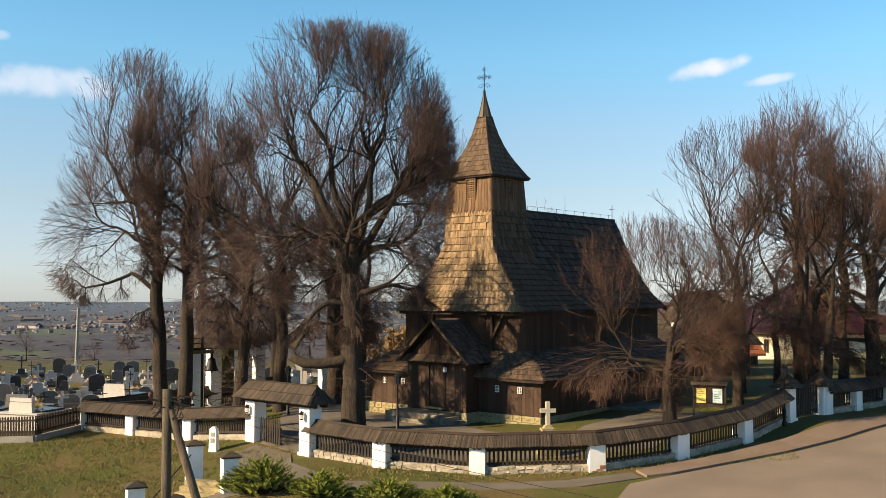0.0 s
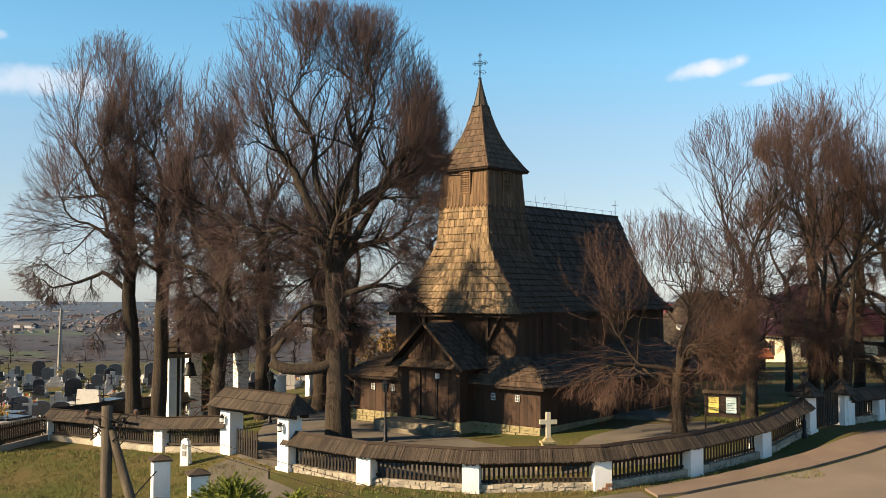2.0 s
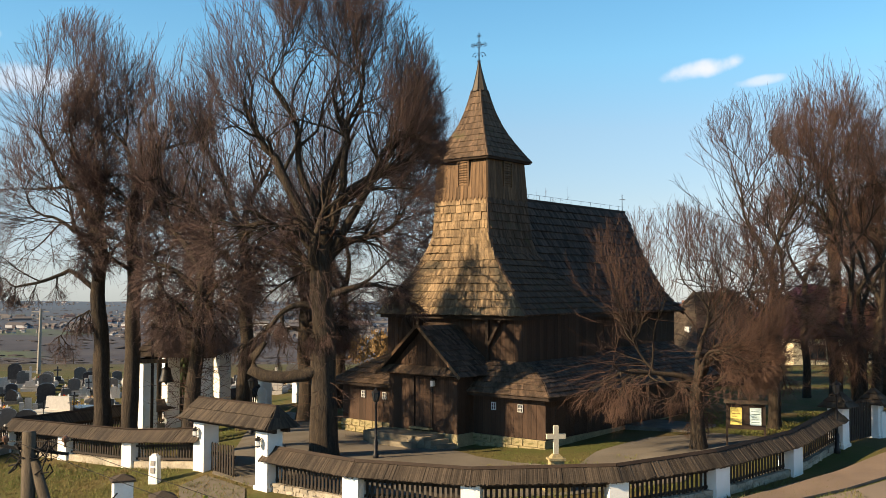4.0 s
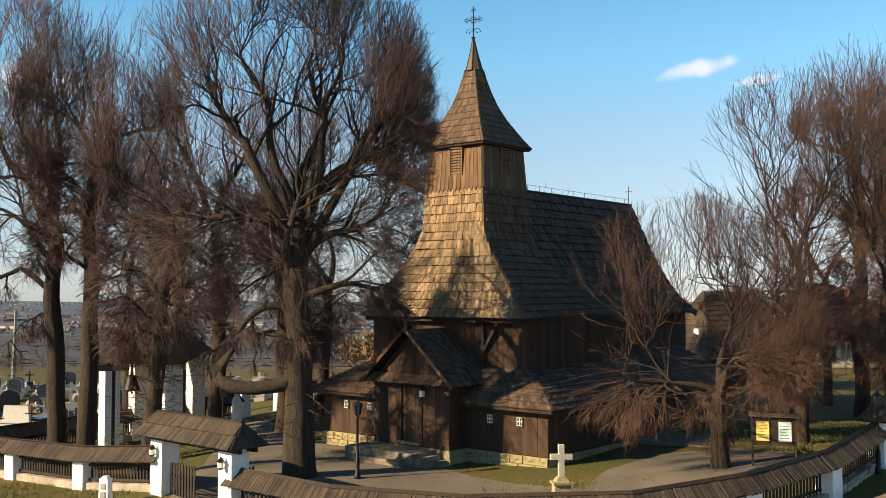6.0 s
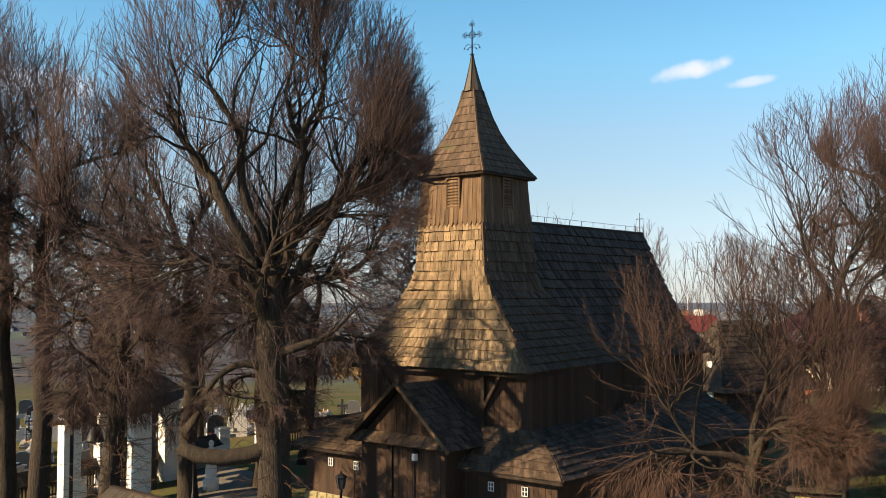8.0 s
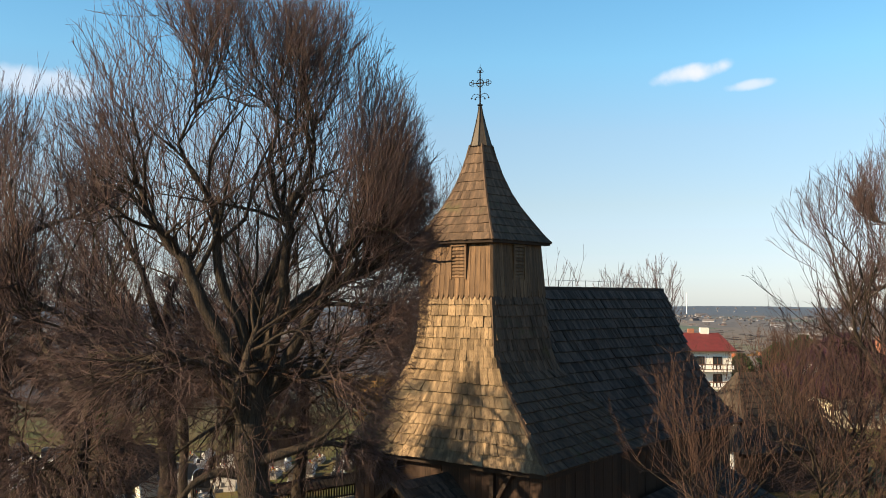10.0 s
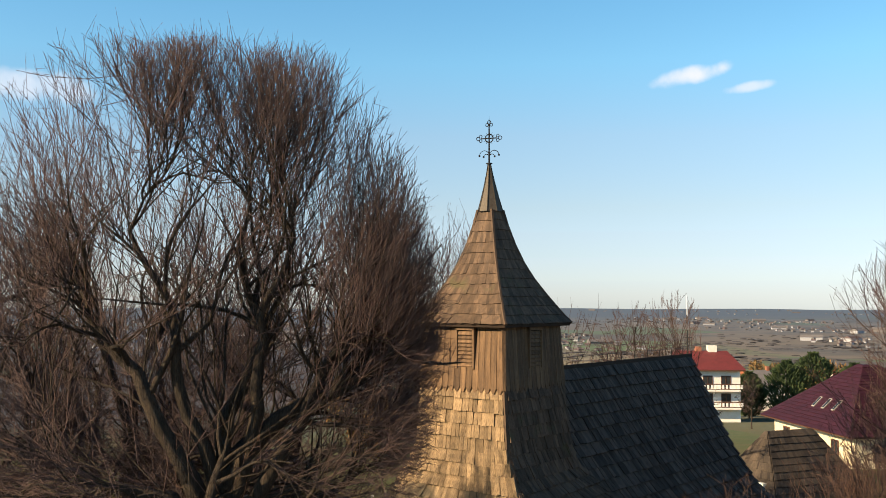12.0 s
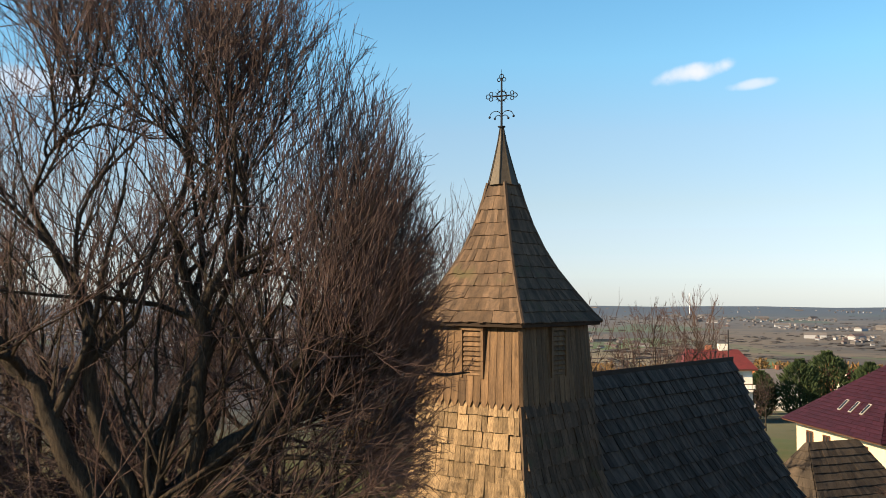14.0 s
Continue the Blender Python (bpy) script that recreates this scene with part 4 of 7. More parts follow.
# ---- trees ----
def tube_mesh(name, batches):
    """One mesh of many tapering tubes; batches: (points k x n x 3, radii k x n, sides)."""
    all_v, all_f, base = [], [], 0
    for P, R, sides in batches:
        P, R = np.asarray(P, dtype=float), np.asarray(R, dtype=float)
        if P.ndim == 2:
            P, R = P[None], R[None]
        k, n = P.shape[:2]
        if k == 0:
            continue
        D = np.empty_like(P)
        D[:, 1:-1] = P[:, 2:] - P[:, :-2]
        D[:, 0] = P[:, 1] - P[:, 0]
        D[:, -1] = P[:, -1] - P[:, -2]
        D /= np.linalg.norm(D, axis=2, keepdims=True) + 1e-9
        ref = np.where(np.abs(D[:, :1, 2:3]) > 0.8, np.array([1.0, 0, 0]), np.array([0, 0, 1.0]))
        A = np.cross(D, np.broadcast_to(ref, D.shape))
        A /= np.linalg.norm(A, axis=2, keepdims=True) + 1e-9
        B = np.cross(D, A)
        ang = np.arange(sides) * 2 * math.pi / sides
        ringp = P[:, :, None, :] + R[:, :, None, None] * (A[:, :, None, :] * np.cos(ang)[None, None, :, None] + B[:, :, None, :] * np.sin(ang)[None, None, :, None])
        all_v.append(ringp.reshape(-1, 3))
        idx = base + np.arange(k * n * sides).reshape(k, n, sides)
        a, b = idx[:, :-1, :], np.roll(idx, -1, axis=2)[:, :-1, :]
        c, d = np.roll(idx, -1, axis=2)[:, 1:, :], idx[:, 1:, :]
        all_f.append(np.stack([a, b, c, d], axis=-1).reshape(-1, 4))
        base += k * n * sides
    v, f = np.concatenate(all_v), np.concatenate(all_f)
    me = bpy.data.meshes.new(name)
    me.vertices.add(len(v))
    me.vertices.foreach_set("co", v.ravel())
    me.loops.add(f.size)
    me.loops.foreach_set("vertex_index", f.ravel().astype(np.int32))
    me.polygons.add(len(f))
    me.polygons.foreach_set("loop_start", np.arange(0, f.size, 4, dtype=np.int32))
    me.polygons.foreach_set("use_smooth", np.ones(len(f), dtype=bool))
    me.update(calc_edges=True)
    return me


def unit(a):
    return a / (np.linalg.norm(a, axis=-1, keepdims=True) + 1e-9)


def bare_tree(name, label, at, seed, blobs, trunk_r, fork, first=None, lean=(0, 0), limbs=8, subs=6, boughs=5, shoots=5, side=4, tiny=1,
              tilt=(0.3, 1.05), rise=0.12, droop=0.7, extra=(), stub=None, red=False, stems=1, twig=1.0, reach=(0.6, 0.82), long_shoot=2.4, low_shoots=0, coarse=False, inner=0.1):
    """A bare broad-leaved tree: trunk, crooked limbs, boughs, long shoots and fine twigs that fill an outline.
    blobs: (x, y, z, half-sizes) of the crown's masses; extra: limbs with a given course."""
    g = np.random.default_rng(seed)
    x, y = at
    t = thing(name, label, "tree", Matrix.Translation((x, y, height(x, y) - 0.05)))
    C, H = np.array([b[:3] for b in blobs], dtype=float), np.array([b[3:6] for b in blobs], dtype=float)
    z_low, z_high = (C[:, 2] - H[:, 2]).min(), (C[:, 2] + H[:, 2]).max()
    heart = np.array([C[:, 0].mean(), C[:, 1].mean(), z_low + 0.3 * (z_high - z_low)])
    first = fork * 0.6 if first is None else first

    def room(p, d):
        """How far from p along d the crown reaches."""
        best = np.full(len(p), 0.25)
        for c, h in zip(C, H):
            q, e = (p - c) / h, d / h
            a, b, k = (e * e).sum(1), (q * e).sum(1), (q * q).sum(1) - 1
            disc = b * b - a * k
            best = np.maximum(best, np.where(disc > 0, (-b + np.sqrt(np.maximum(disc, 0))) / a, 0))
        return best

    def lift(p, k):
        """Upward pull: rising high in the crown, hanging low down."""
        u = np.clip((p[:, 2] - z_low) / (0.55 * (z_high - z_low)), 0, 1)
        return (k * (u - droop * (1 - u)))[:, None] * np.array([0, 0, 1.0])

    def outward(p):
        return unit(p - heart)

    def grow(p, d, ln, r0, r1, n, crook, up):
        pts, w = [p], np.zeros_like(p)
        d = unit(d)
        for i in range(n):
            w = 0.55 * w + g.normal(size=p.shape) * crook
            d = unit(d + w + lift(pts[-1], up * 4 / n))
            pts.append(pts[-1] + d * (ln / n)[:, None])
        u = np.linspace(0, 1, n + 1)
        return np.stack(pts, axis=1), r0[:, None] * (1 - u) + r1[:, None] * u

    def sprout(P, R, per, lo, hi):
        """Points, directions and thickness along the given branches; per: number on each."""
        k, n = P.shape[:2]
        per = np.broadcast_to(np.asarray(per), (k,)).astype(int)
        i = np.repeat(np.arange(k), per)
        u = (lo + (hi - lo) * g.random(len(i))) * (n - 1)
        j = np.minimum(u.astype(int), n - 2)
        f = (u - j)[:, None]
        a, b = P[i, j], P[i, j + 1]
        return a + (b - a) * f, unit(b - a), R[i, j] * (1 - f[:, 0]) + R[i, j + 1] * f[:, 0]

    wood, fine, low, L1 = [], [], [], []
    for s in range(stems):
        ph = s * 2.3 + seed
        ox, oy = (0.0, 0.0) if stems == 1 else (0.4 * math.cos(ph), 0.4 * math.sin(ph))
        kx, ky = lean if stems == 1 else (lean[0] + 0.1 * math.cos(ph), lean[1] + 0.1 * math.sin(ph))
        zs = np.linspace(-0.3, fork, 15)
        wob = 0.28 * np.clip(zs / 3, 0, 1)
        tp = np.array([(ox + kx * z + w * noise.noise((z * 0.35, seed, s)), oy + ky * z + w * noise.noise((z * 0.35, seed + 9, s)), z) for z, w in zip(zs, wob)])
        tr_ = trunk_r * (1 if stems == 1 else 0.62) * (1.0 - 0.32 * np.clip(zs / fork, 0, 1) + 0.28 * np.clip(1 - zs / 0.8, 0, 1) ** 2) * (1 + 0.04 * np.sin(zs * 2.3 + seed))
        wood.append((tp, tr_, 7 if coarse else 14))
        # limbs leave the trunk one above another; the top ones carry it on
        n_l = limbs if stems == 1 else max(3, limbs // stems)
        share = (np.arange(n_l) + g.random(n_l) * 0.6) / n_l
        share[-2:] = 1.0
        zz = first + (fork - first) * share
        p = np.stack([np.interp(zz, zs, tp[:, k]) for k in range(3)], axis=1)
        az = seed + s + np.arange(n_l) * 2.4 + g.uniform(-0.4, 0.4, n_l)
        tl = tilt[1] + (tilt[0] - tilt[1]) * share + g.uniform(-0.12, 0.12, n_l)
        d = np.stack([np.sin(tl) * np.cos(az), np.sin(tl) * np.sin(az), np.cos(tl)], axis=1)
        ln = np.minimum(room(p, d) * g.uniform(*reach, n_l), 0.75 * (z_high - z_low))
        r0 = np.interp(zz, zs, tr_) * (0.27 + 0.43 * share) * g.uniform(0.85, 1.1, n_l)
        P, R = grow(p, d, ln, r0, np.full(n_l, 0.016), 14, 0.13, rise)
        L1.append((P, R))
    for line, r0 in extra:
        line = np.array(line, dtype=float)
        at_ = np.linspace(0, len(line) - 1, 15)
        P = np.stack([np.interp(at_, np.arange(len(line)), line[:, k]) for k in range(3)], axis=1)
        P[1:] += np.cumsum(g.normal(size=(14, 3)) * 0.09, axis=0) * 0.8
        L1.append((P[None], (r0 * (1 - 0.93 * (at_ / at_[-1]) ** 0.9))[None]))
    P1, R1 = np.concatenate([a for a, b in L1]), np.concatenate([b for a, b in L1])
    wood.append((P1[:, ::2], R1[:, ::2], 4) if coarse else (P1, R1, 8))

    # second-order boughs
    p, d, r = sprout(P1, R1, subs, 0.35, 1.0)
    e = unit(d * 0.65 + unit(np.cross(d, g.normal(size=d.shape))) * 0.9 + outward(p) * 0.35 + lift(p, 0.15))
    ln = np.clip(room(p, e) * g.uniform(0.4, 0.72, len(p)), 0.6, 4.2)
    P2, R2 = grow(p, e, ln, np.clip(r * g.uniform(0.45, 0.7, len(p)), 0.03, 0.1), np.full(len(p), 0.018), 8, 0.15, rise)
    wood.append((P2[:, ::2], R2[:, ::2], 3) if coarse else (P2, R2, 5))
    # third-order branches
    parts = [sprout(P2, R2, boughs, 0.2, 1.0), sprout(P1, R1, boughs + 1, 0.3, 1.0)]
    p, d, r = (np.concatenate(q) for q in zip(*parts))
    e = unit(d * 0.6 + unit(np.cross(d, g.normal(size=d.shape))) * 0.65 + outward(p) * 0.4 + lift(p, 0.3))
    ln = np.clip(room(p, e) * g.uniform(0.4, 0.8, len(p)), 0.5, 3.0)
    P3, R3 = grow(p, e, ln, np.clip(r * 0.55, 0.016, 0.034), np.full(len(p), 0.009), 5, 0.13, rise * 0.8)
    wood.append((P3, R3, 3))
    # long straight shoots up to the outline
    parts = [sprout(P3, R3, shoots, 0.15, 1.0), sprout(P2, R2, shoots, 0.35, 1.0), sprout(P1, R1, shoots * 3, 0.45, 1.0)]
    p, d, r = (np.concatenate(q) for q in zip(*parts))
    # most of them near the outline, few inside and low down
    near = np.clip((1.75 * long_shoot - room(p, outward(p))) / long_shoot, inner, 1) * np.clip(0.42 + 1.7 * (p[:, 2] - z_low) / (z_high - z_low), 0.3, 1)
    keep = g.random(len(p)) < near
    p, d = p[keep], d[keep]
    e = unit(d * 0.5 + outward(p) * 0.4 + g.normal(size=d.shape) * 0.52 + lift(p, 0.3))
    rm = room(p, e)
    ln = np.clip(rm * g.uniform(0.72, 1.03, len(p)), 0.35, long_shoot)
    P4, R4 = grow(p, e, ln, np.full(len(p), 0.0105 * twig), np.full(len(p), 0.005 * twig), 3, 0.06, rise * 0.7)
    fine.append((P4, R4, 3))
    # side twigs at sharp angles, and the finest ends
    p, d, r = sprout(P4, R4, side, 0.1, 1.0)
    e = unit(d * 0.8 + unit(np.cross(d, g.normal(size=d.shape))) * 0.5 + outward(p) * 0.2 + lift(p, 0.1))
    ln = np.clip(room(p, e) * 1.05, 0.15, g.uniform(0.35, 1.05, len(p)))
    P5, R5 = grow(p, e, ln, np.full(len(p), 0.0066 * twig), np.full(len(p), 0.0036 * twig), 1, 0.08, rise * 0.6)
    fine.append((P5, R5, 3))
    p, d, r = sprout(P5, R5, tiny, 0.2, 0.9)
    e = unit(d * 0.8 + g.normal(size=d.shape) * 0.4)
    P6, R6 = grow(p, e, g.uniform(0.18, 0.5, len(p)), np.full(len(p), 0.0048 * twig), np.full(len(p), 0.003 * twig), 1, 0.0, 0.0)
    fine.append((P6, R6, 3))
    # thin shoots low on the trunk
    if low_shoots:
        z = g.uniform(1.6, fork, low_shoots)
        az = g.uniform(0, 6.28, low_shoots)
        p = np.stack([lean[0] * z + trunk_r * 0.7 * np.cos(az), lean[1] * z + trunk_r * 0.7 * np.sin(az), z], axis=1)
        e = unit(np.stack([np.cos(az), np.sin(az), g.uniform(-0.2, 0.8, low_shoots)], axis=1))
        P7, R7 = grow(p, e, g.uniform(0.6, 1.9, low_shoots), np.full(low_shoots, 0.012), np.full(low_shoots, 0.005), 4, 0.15, 0.1)
        low.append((P7, R7, 3))
        p, d, r = sprout(P7, R7, 4, 0.2, 1.0)
        low.append((*grow(p, unit(d + g.normal(size=d.shape) * 0.5), g.uniform(0.25, 0.7, len(p)), np.full(len(p), 0.006), np.full(len(p), 0.004), 2, 0.08, 0.05), 3))
    if stub:
        wood.append((np.array(stub), np.array([0.3, 0.27, 0.25, 0.25, 0.26, 0.17, 0.09][:len(stub)]), 10))
    part("trunk", tube_mesh("trunk", wood), BARK, t, "rough grey-brown trunk and crooked limbs")
    tagged(part("crown", tube_mesh("crown", fine), TWIG_RED if red else TWIG, t, "bare fine twigs"), kind="stuff")
    if low:
        tagged(part("trunk_growth", tube_mesh("trunk_growth", low), TWIG_RED, t, "reddish thin shoots low on the trunk"), kind="stuff")
    return t


bare_tree("linden_tree", "great bare linden with a broad domed crown", (-4.25, 47.8), 11,
          [(-0.45, -0.8, 12.6, 5.45, 3.8, 6.9), (-2.7, -0.7, 14.2, 3.4, 3.2, 5.4), (1.7, -0.9, 14.0, 3.1, 3.0, 5.3), (-1.0, -0.7, 9.0, 5.4, 3.7, 3.7)], 0.58, 9.2, 4.9, (-0.012, 0),
          limbs=10, subs=9, boughs=6, shoots=5, side=4, tiny=1, inner=0.28, twig=1.02, tilt=(0.3, 1.2), droop=0.7, low_shoots=90,
          extra=[([(-0.1, 0, 7.6), (-1.2, -0.2, 8.9), (-2.3, -0.2, 9.3), (-3.6, -0.3, 9.2), (-4.6, -0.3, 9.6)], 0.2), ([(0.1, 0, 8.0), (1.4, -0.3, 10.2), (2.1, -0.7, 11.6), (2.6, -0.9, 12.6), (2.5, -0.9, 13.6)], 0.22),
                 ([(-0.1, -0.1, 7.8), (-1.0, -0.3, 10.0), (-1.8, -0.6, 12.0), (-2.9, -0.8, 13.4), (-3.1, -0.8, 14.6)], 0.3), ([(0, 0, 9.0), (-0.3, -0.3, 11.0), (0.3, -0.6, 13.0), (-0.1, -0.7, 14.6), (0.2, -0.7, 16.2)], 0.24),
                 ([(0.1, 0, 8.8), (0.9, -0.6, 11.2), (1.1, -1.0, 13.2), (1.9, -1.2, 15.0), (1.8, -1.2, 16.2)], 0.2), ([(-0.1, 0, 8.9), (-1.1, -0.8, 11.5), (-1.3, -1.2, 13.4), (-2.2, -1.3, 15.2), (-2.0, -1.3, 16.4)], 0.2)],
          stub=[(0, 0, 3.5), (-0.8, -0.1, 3.3), (-1.6, -0.1, 3.2), (-2.4, 0, 3.25), (-2.95, 0.1, 3.5), (-2.9, 0.1, 4.0), (-2.4, 0.1, 4.6)])
bare_tree("linden_tree", "tall bare linden with a wide low limb", (-15.2, 54.0), 5, [(-1.2, 0, 14.2, 4.4, 4.0, 6.5), (-3.4, 0, 10.0, 3.4, 2.8, 3.2)], 0.42, 10.2, 7.6, (-0.025, 0), limbs=7, subs=7, boughs=5, shoots=6, tilt=(0.25, 0.8), droop=0.9, twig=1.1,
          extra=[([(-0.1, 0, 7.4), (-1.3, 0, 8.2), (-2.7, 0, 8.0), (-4.1, 0, 7.8), (-4.7, 0, 8.6)], 0.15), ([(-0.2, 0, 9.0), (-1.1, 0.2, 10.0), (-2.3, 0.2, 10.5), (-3.7, 0.3, 10.9), (-4.3, 0.3, 12.2)], 0.15), ([(-0.2, 0, 10.0), (-1.3, 0, 11.8), (-2.6, -0.2, 13.4), (-3.5, -0.2, 15.0)], 0.25), ([(-0.1, 0, 6.0), (-0.9, 0, 6.4), (-1.9, 0, 6.0), (-2.8, 0, 5.0)], 0.08)])
bare_tree("linden_tree", "tall slender bare linden", (-13.7, 53.2), 8, [(0.6, 0, 13.8, 3.7, 3.5, 6.9)], 0.4, 11.0, 7.4, (0.012, 0), limbs=8, subs=7, shoots=6, tiny=0, tilt=(0.2, 0.8), droop=0.6, twig=1.2)
bare_tree("linden_tree", "leaning bare linden by the fence", (-10.2, 49.6), 21, [(0.5, 0.5, 13.0, 3.5, 3.2, 6.4), (0.4, 0.3, 6.6, 3.1, 2.8, 2.6)], 0.36, 7.6, 4.6, (0.075, 0.01), limbs=9, subs=6, shoots=6, tiny=0, twig=1.15, droop=0.8, low_shoots=170)
bare_tree("linden_tree", "bare linden deep in the churchyard", (-9.5, 58.5), 31, [(0, 0, 13.2, 4.6, 4.2, 7.2)], 0.4, 9.5, 6.0, limbs=8, subs=6, tiny=0, twig=1.3)
bare_tree("linden_tree", "bare linden behind the great linden", (-6.6, 60.5), 32, [(0, 0, 11.8, 4.6, 4.2, 6.3)], 0.5, 8.0, 4.0, limbs=9, subs=6, tiny=0, twig=1.3)
# right side of the churchyard
bare_tree("linden_tree", "small forked linden with drooping branches", (10.6, 46.9), 41, [(-0.9, 0.2, 6.0, 5.0, 4.0, 3.6), (-1.6, 0, 3.6, 4.9, 3.6, 2.4)], 0.32, 2.9, 1.9, limbs=8, subs=6, boughs=6, shoots=4, side=4, red=True, twig=0.85, tilt=(0.35, 1.1), droop=1.2, rise=0.2, low_shoots=40, reach=(0.55, 0.75))
bare_tree("linden_tree", "bare linden with rising limbs", (15.0, 51.0), 42, [(-0.2, 0, 9.6, 4.4, 4.0, 5.4), (0, 0, 4.6, 4.2, 3.6, 2.4)], 0.28, 6.4, 2.8, limbs=9, subs=6, boughs=5, shoots=3, droop=0.8, rise=0.12, low_shoots=20)
bare_tree("linden_tree", "many-stemmed bare linden with dense shoots", (19.8, 53.0), 43, [(0.4, 0, 10.4, 4.5, 4.2, 6.0), (0, 0, 4.6, 4.4, 4.0, 3.0)], 0.46, 5.0, 2.4, limbs=12, subs=6, red=True, stems=3, low_shoots=90, droop=0.9, tilt=(0.2, 0.95))
bare_tree("linden_tree", "bare linden at the road side", (24.5, 57.0), 44, [(0, 0, 11.8, 4.8, 4.4, 6.8), (0, 0, 5.2, 4.4, 4.0, 3.0)], 0.46, 7.5, 2.6, limbs=11, subs=6, red=True, low_shoots=90, droop=0.9, tilt=(0.25, 1.0))


def tree_copy(src, x, y, s, turn, label, dz=0.0):
    c = copy_thing(src, pose(x, y, height(x, y) - 0.05 + dz, 0, 0, turn) @ Matrix.Diagonal((s, s, s, 1)))
    tagged(c, label, "tree", "bare trees")
    return c


inner_trees = [o for o in scene.objects if o.name.startswith("linden_tree")]
for i, x, y, s, turn, lab in ((4, -12.4, 63.0, 0.9, 100, "bare linden by the bell shelter"), (2, 0.9, 67.5, 0.9, 150, "bare linden close behind the nave"), (3, -5.6, 66.5, 0.95, 20, "reddish bare tree beyond the churchyard path"),
                              (2, 21.5, 60.5, 0.95, 80, "bare linden behind the side gate"), (3, 30.5, 61.0, 1.05, 210, "tall bare linden along the road"), (2, 26.0, 65.0, 0.9, 30, "many-stemmed bare tree beyond the fence")):
    tree_copy(inner_trees[i], x, y, s, turn, lab)


# ---- gates ----
def gate_pillar(parent, p, h, w=0.62, turn=0.0):
    m = Matrix.Translation(p) @ Matrix.Rotation(turn, 4, "Z")
    b = Build().box(-w / 2, w / 2, -w / 2, w / 2, -0.3, h).box(-w / 2 - 0.05, w / 2 + 0.05, -w / 2 - 0.05, w / 2 + 0.05, -0.35, 0.12)
    return part("pillar", b, PLASTER, parent, "white plastered gate pillar", at=m)


def pillar_lantern(parent, p, out):
    """A small iron wall lantern on a bracket."""
    out = Vector(out).normalized()
    c = Vector(p) + out * 0.16
    lamp = part("lantern", Build().lathe([(0.05, -0.2), (0.09, -0.17), (0.09, 0.05), (0.14, 0.06), (0.03, 0.16), (0.02, 0.2)], c, 6), IRON, parent, "small black lantern")
    part("bracket", Build().bar(Vector(p) + Vector((0, 0, 0.1)), c + Vector((0, 0, 0.18)), 0.025, 0.025).bar(Vector(p) + Vector((0, 0, -0.15)), c + Vector((0, 0, -0.18)), 0.02, 0.02), IRON, lamp)
    part("glass", Build().lathe([(0.092, -0.14), (0.096, 0.03)], c, 6), WHITE_PAINT, lamp)


def picket_leaf(parent, p, q, h, n):
    """A gate leaf with two rails and n pickets."""
    p, q = Vector(p), Vector(q)
    leaf = part("gate_leaf", Build().bar(p + Vector((0, 0, 0.25)), q + Vector((0, 0, 0.25)), 0.05, 0.09).bar(p + Vector((0, 0, h * 0.72)), q + Vector((0, 0, h * 0.72)), 0.05, 0.09).bar(p + Vector((0, 0, 0.25)), q + Vector((0, 0, h * 0.72)), 0.04, 0.08), PICKET, parent, "dark picket gate leaf")
    d = (q - p) / n
    nrm = Vector((d.y, -d.x, 0)).normalized()
    for i in range(n):
        part("picket", PICKET_MESH, PICKET, leaf, at=frame_matrix((p + d * (i + 0.5) + Vector((0, 0, 0.08)) + nrm * 0.03, d.normalized() * 0.09, nrm * 0.03, Vector((0, 0, h)))))


def main_gate():
    gl, gr = Vector((*GL, 0.0)), Vector((*GR, 0.0))
    g_ = thing("church_gate", "white pillared gate under a shingled roof, half open", "gate", Matrix.Translation(gl))
    d = (gr - gl).normalized()
    n = Vector((d.y, -d.x, 0))
    turn = math.atan2(d.y, d.x)
    L = (gr - gl).length
    for k in (0.0, L):
        gate_pillar(g_, d * k, 2.2, 0.68, turn)
        pillar_lantern(g_, d * k + n * 0.34 + Vector((0, 0, 1.72)), n)
    z0, z1 = 2.2, 2.95
    a, b = d * -0.75, d * (L + 0.75)
    ra, rb = d * -0.45, d * (L + 0.45)
    lo, hi = Vector((0, 0, z0)), Vector((0, 0, z1))
    patches = [([a + n * 0.75 + lo, ra + hi], [b + n * 0.75 + lo, rb + hi]), ([b - n * 0.75 + lo, rb + hi], [a - n * 0.75 + lo, ra + hi]),
               ([b + n * 0.75 + lo, rb + hi], [b - n * 0.75 + lo, rb + hi + n * 0.001]), ([a - n * 0.75 + lo, ra + hi], [a + n * 0.75 + lo, ra + hi + n * 0.001])]
    roof = Build()
    for l_, r2 in patches:
        s = sheet(l_, r2)
        roof.add(s.v, s.f)
        sm = shingle_mesh(shingle_frames(l_, r2, 0.5, 0.1))
        roof.add(sm.v, sm.f)
    tagged(part("roof", roof, COPING, g_, "dark shingled hipped gate roof"), kind="stuff")
    part("ridge_cap", Build().bar(ra + hi + Vector((0, 0, 0.03)), rb + hi + Vector((0, 0, 0.03)), 0.16, 0.04), TIMBER, g_)
    part("lintel", Build().bar(a + n * 0.3 + Vector((0, 0, 2.13)), b + n * 0.3 + Vector((0, 0, 2.13)), 0.12, 0.16).bar(a - n * 0.3 + Vector((0, 0, 2.13)), b - n * 0.3 + Vector((0, 0, 2.13)), 0.12, 0.16), TIMBER, g_)
    mid = L / 2
    picket_leaf(g_, d * 0.4, d * (mid - 0.05), 1.25, 9)
    picket_leaf(g_, d * (L - 0.4), d * (L - 0.75) - n * 1.35, 1.25, 9)


main_gate()


